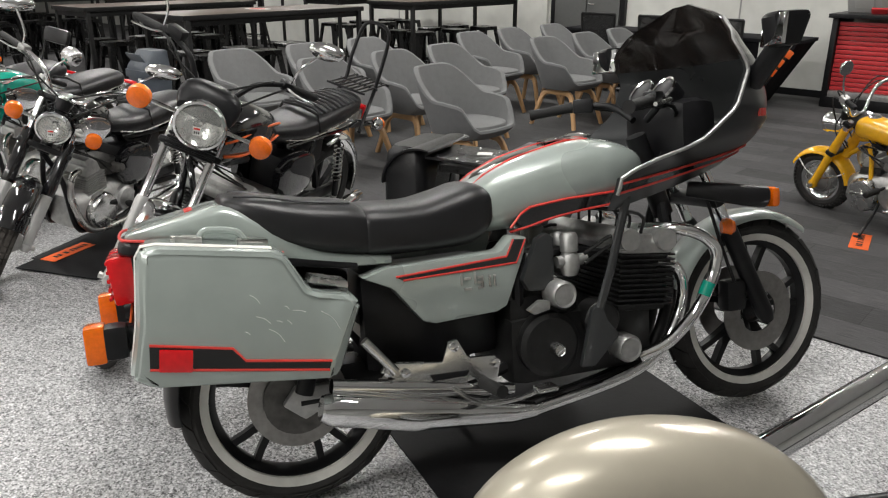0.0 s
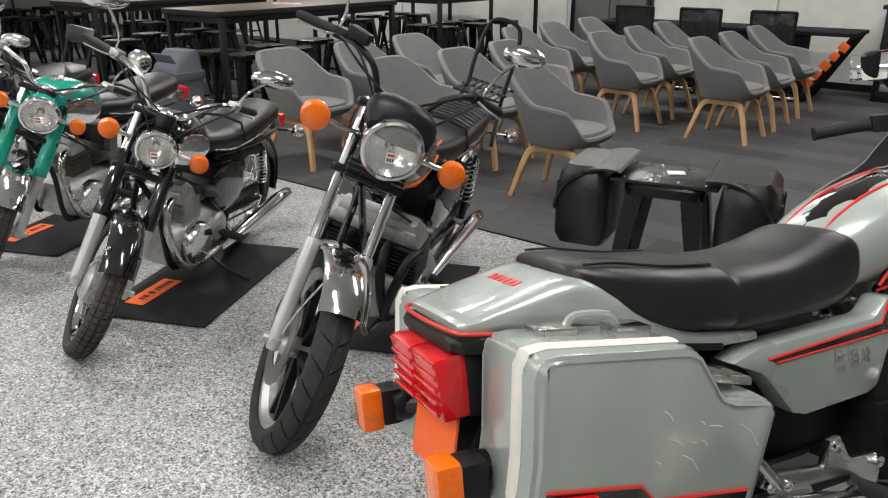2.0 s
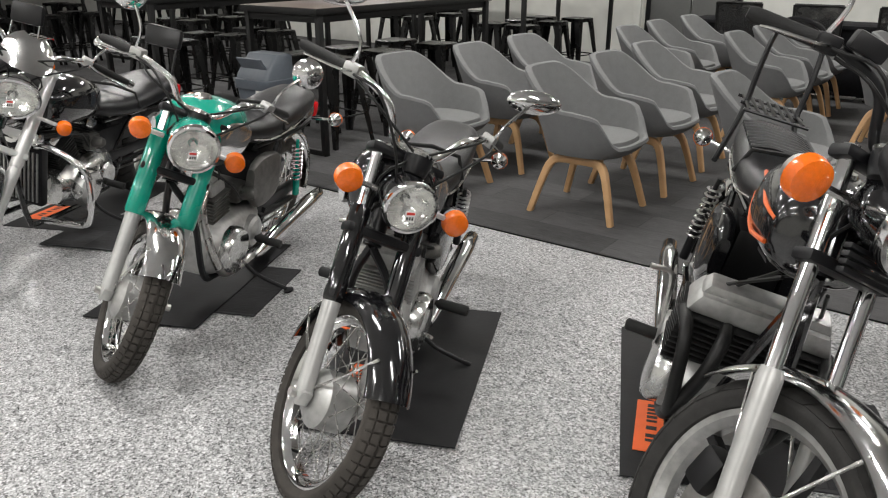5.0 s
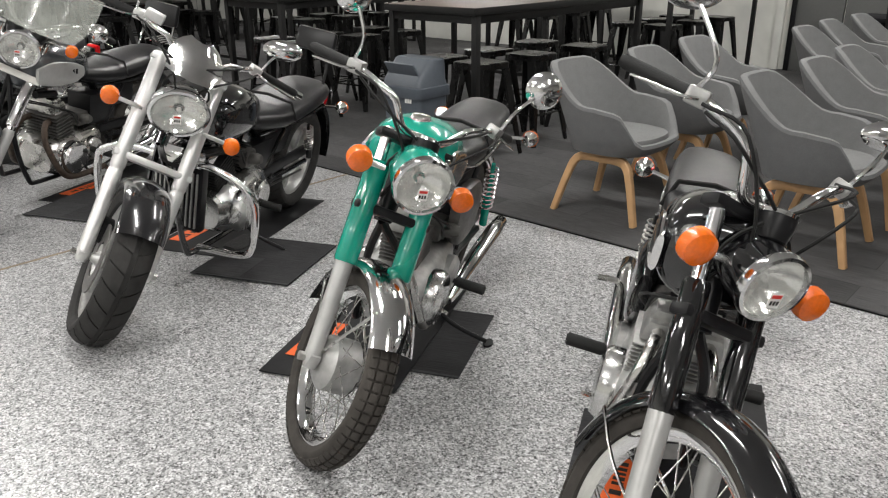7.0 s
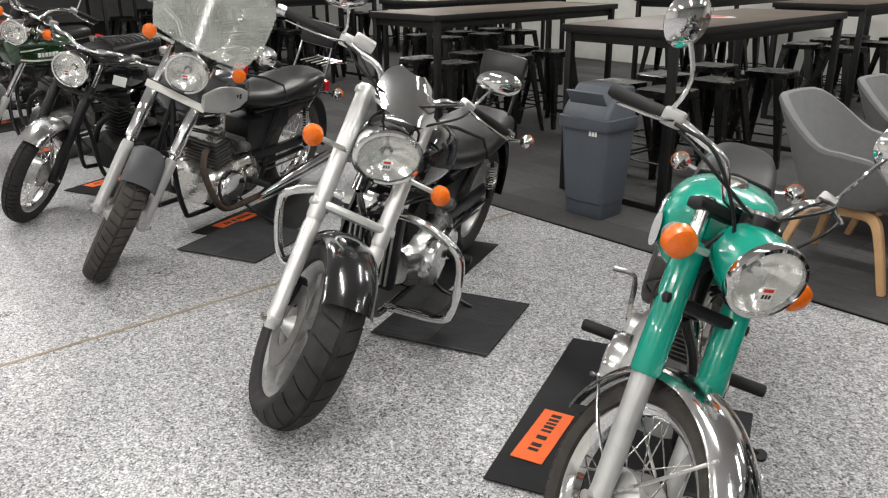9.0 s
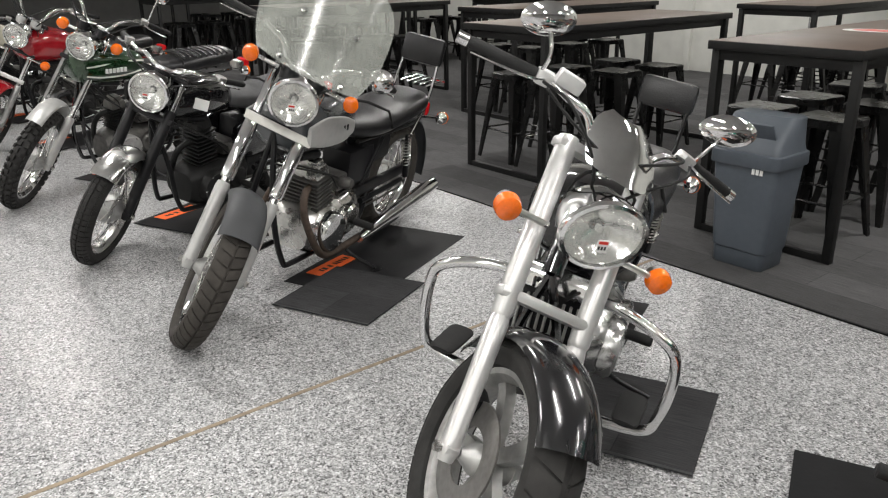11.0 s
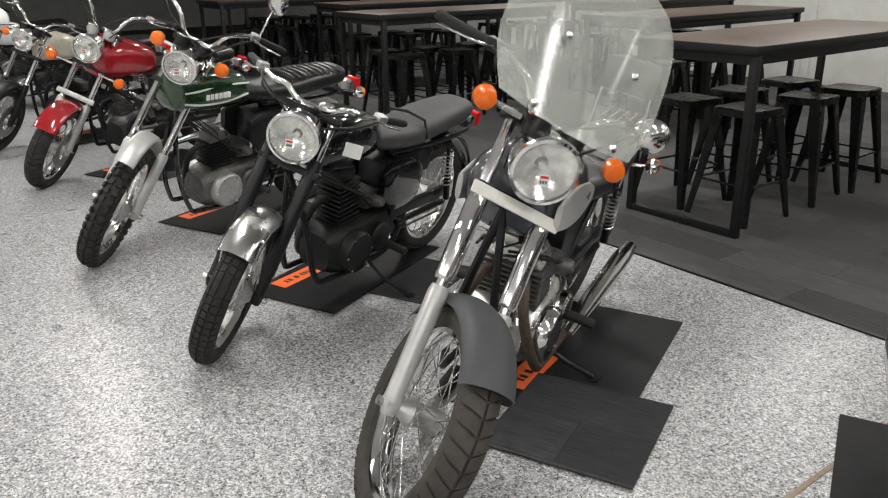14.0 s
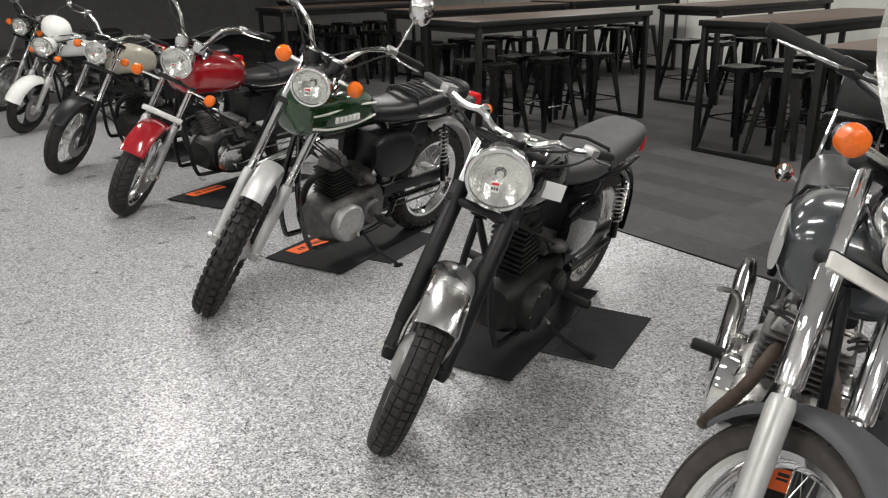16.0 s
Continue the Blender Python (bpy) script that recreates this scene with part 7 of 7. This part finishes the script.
        lathe(bm, [(0.05, -0.006), (0.053, 0.0), (0.05, 0.008), (0.044, 0.006)], ga, 22, 1, 1, False)
        part("gauge_ring", bm, CHROME, gg)
        bm = B()
        tube(bm, curve([(1.16, sy * 0.2, 1.09), (1.26, sy * 0.14, 1.06), (1.27, sy * 0.06, 0.95), (1.22, sy * 0.05, 0.85)], 4), 0.006, 6)
        part("control_cable", bm, CABLE, bike)
    bm = B()
    block(bm, T(1.33, 0, 0.98), (0.14, 0.34, 0.24), 0.05)
    part("instrument_console", bm, SATIN, bike)
    bm = B()
    tube(bm, [(1.2, 0, 0.99), (1.3, 0, 0.72)], 0.034, 12)
    part("steering_head", bm, SATIN, bike)
    bm = B()
    lathe(bm, [(0.02, -0.03), (0.028, 0), (0.02, 0.012)], axis((1.47, -0.13, 0.67), (1, -0.4, 0)), 14)
    part("side_reflector", bm, AMBER, bike)


tourer()


# ---- champagne machine close by ----
def champagne():
    ob = thing("motorcycle", "partial champagne metallic motorcycle with rolled mudguard and long chrome fork legs", "motorcycle", "row of motorcycles", pose(0.367, 1.968, 0, 0, 0, 3))
    m = T(0, 0, 0.31)
    # taken as the front wheel and guard, with the raked fork behind
    wheel("rear_wheel", ob, m, 0.31, 0.055, 0.09, "drum", "rib", TYRE, CHROME)
    bm = B()
    fender(bm, T(0, 0, 0.275) @ Matrix.Diagonal((1.1, 1, 1, 1)), 0.40, 0.13, -12, 182, 0.13, 36)
    part("rear_mudguard", bm, CHAMPAGNE, ob)
    bm = B()
    fender(bm, T(0, 0, 0.275) @ Matrix.Diagonal((1.1, 1, 1, 1)), 0.275, 0.134, -12, 182, 0.0, 30)
    part("mudguard_edge", bm, SATIN, ob)
    for o in (0.0, 0.07):
        bm = B()
        tube(bm, [(0.02, 0.15 + o, 0.31 - o), (0.36, 0.3 + o, 0.38 - o), (0.75, 0.44 + o, 0.52 - o), (1.3, 0.6 + o, 0.72 - o)], [0.03, 0.04, 0.036, 0.03], 16)
        part("fork_leg", bm, CHROME, ob)
    bm = B()
    tube(bm, [(0.0, 0.1, 0.34), (0.5, 0.12, 0.36), (1.4, 0.1, 0.5)], 0.025, 10)
    part("frame_tube", bm, SATIN, ob)
    # wheel of another machine alongside, kept among these parts
    wheel("front_wheel", ob, T(1.2, 0.62, 0.3) @ pose(0, 0, 0, -14, 0, 15), 0.3, 0.05, 0.08, "five", "rib", TYRE, ALU, 1)
    return ob


champagne()


# ---- mats, tags, saddlebags ----
def rect_mat(name, label, cat, center, yaw, size, z, material, thick=0.005, group=""):
    bm = B()
    w, l = size
    nx, ny = 8, 12
    rr = random.Random(int(abs(center[0] * 1000)))
    vs = [[bm.verts.new((-w / 2 + w * i / nx, -l / 2 + l * j / ny, thick + 0.0012 * rr.random() * (0 < i < nx) * (0 < j < ny))) for i in range(nx + 1)] for j in range(ny + 1)]
    for j in range(ny):
        for i in range(nx):
            bm.faces.new((vs[j][i], vs[j][i + 1], vs[j + 1][i + 1], vs[j + 1][i]))
    edge = [vs[0][i] for i in range(nx)] + [vs[j][nx] for j in range(ny)] + [vs[ny][i] for i in range(nx, 0, -1)] + [vs[j][0] for j in range(ny, 0, -1)]
    low = [bm.verts.new((v.co.x, v.co.y, 0)) for v in edge]
    for i in range(len(edge)):
        j = (i + 1) % len(edge)
        bm.faces.new((edge[i], low[i], low[j], edge[j]))
    bm.faces.new(low)
    ob = finish(bm, name, material)
    ob.matrix_world = pose(center[0], center[1], z, 0, 0, yaw)
    return tagged(ob, label, cat, group)


def tag(center, yaw, z=0.008):
    ob = thing("auction_tag", "orange card with black print lying on the mat", "sign", "orange tags", pose(center[0], center[1], z, 0, 0, yaw))
    bm = B()
    block(bm, T(0, 0, 0.001), (0.105, 0.3, 0.0018), 0.0)
    part("card", bm, SIGN, ob)
    x = -0.13
    for wdt in (0.022, 0.018, 0.014, 0.02, 0.016, 0.0, 0.026, 0.0, 0.024, 0.018):
        if wdt:
            bm = B()
            block(bm, T(0.0, -(x + wdt / 2), 0.0026), (0.034, wdt * 0.8, 0.0008), 0.0)
            part("print_bar", bm, INK, ob)
        x += wdt + 0.006 if wdt else 0.014


MYAW = -16.0
back, left = Vector((0.276, 0.961)), Vector((0.961, -0.276))
# front corner on the bike's right of each black mat, then the offcut's
MATS = [((-6.64, 8.09), (-6.25, 8.28), 0), ((-7.70, 9.02), (-7.48, 9.23), 0), ((-4.36, 6.55), (-4.02, 6.21), 1), ((-3.46, 5.30), (-3.23, 5.41), 0), ((-2.45, 4.41), (-2.45, 4.57), 0), ((-1.46, 4.1), (-1.12, 4.06), 0), ((-5.36, 7.36), (-5.3, 7.07), 1), ((-8.95, 10.0), (-8.75, 10.1), 0), ((-10.2, 11.1), (-10.0, 11.2), 0)]
for i, (c, o, over) in enumerate(MATS):
    c, o = Vector(c), Vector(o)
    m = c + left * 0.265 + back * 0.5
    rect_mat("rubber_mat", "flat black rubber mat laid under a motorcycle", "mat", m, MYAW, (0.53, 1.0), 0.0005 if over else 0.0075, RUBBER, 0.004, "rubber mats")
    m2 = o + left * 0.26 + back * 0.265
    rect_mat("carpet_offcut", "square charcoal carpet tile under a side stand", "mat", m2, MYAW, (0.52, 0.53), 0.006 if over else 0.0005, OFFCUT, 0.006, "carpet offcuts")
    t = c + left * 0.1 + back * 0.28
    tag((t.x, t.y), MYAW - 4, 0.0065 if over else 0.0135)
rect_mat("rubber_mat", "flat black rubber mat laid under a motorcycle", "mat", (0.28, 3.02), -62, (0.6, 1.1), 0.0005, RUBBER, 0.004, "rubber mats")
tag((2.30, 4.97), -30, 0.007)


def saddlebags():
    m = pose(0.03, 4.2, 0, 0, 0, -28)
    st = copy_thing(STOOL, m)
    ob = thing("saddlebags", "pair of black leather saddlebags hung over a stool", "bag", m=m)
    for sx in (-1, 1):
        bm = B()
        rings = []
        for z, hx, hy in ((0.42, 0.08, 0.14), (0.4, 0.1, 0.17), (0.44, 0.115, 0.19), (0.6, 0.115, 0.19), (0.7, 0.1, 0.18), (0.735, 0.07, 0.16)):
            rings.append([Vector((sx * 0.32 + v.x * hx, v.y * hy, z)) for v in ring4(1.0, 0, 0.35)])
        skin(bm, rings)
        bag = part("bag", bm, LEATHER, ob)
        bm = B()
        rings = []
        for k in range(9):
            a = radians(-20 + 130 * k / 8)
            x, z = 0.19 + 0.125 * math.sin(a) + 0.02 + 0.1 * (k / 8), 0.62 + 0.125 * math.cos(a) - 0.02 * (k / 8)
            rings.append([Vector((sx * (x + o), y, z + o)) for y, o in ((-0.2, 0), (0.2, 0), (0.2, -0.008), (-0.2, -0.008))])
        skin(bm, rings)
        part("flap", bm, LEATHER, bag)
        for y in (-0.1, 0.1):
            bm = B()
            block(bm, T(sx * 0.437, y, 0.56), (0.008, 0.03, 0.18), 0.002)
            part("strap", bm, LEATHER, bag)
            bm = B()
            block(bm, T(sx * 0.442, y, 0.52), (0.006, 0.04, 0.03), 0.002)
            part("buckle", bm, CHROME, bag)
    bm = B()
    block(bm, T(0, 0, 0.69), (0.42, 0.3, 0.014), 0.004)
    yoke = part("yoke_strap", bm, LEATHER, ob)
    for i in range(8):
        bm = B()
        lathe(bm, [(0.008, 0), (0.006, 0.004), (0.001, 0.006)], T(-0.16 + 0.107 * (i % 4), -0.12 if i < 4 else 0.12, 0.697), 10)
        part("stud", bm, CHROME, yoke)
    bm = B()
    block(bm, T(0.02, 0.02, 0.7) @ pose(0, 0, 0, 0, 0, 20), (0.07, 0.05, 0.004), 0.001)
    part("paper_label", bm, PAPER, yoke)


saddlebags()
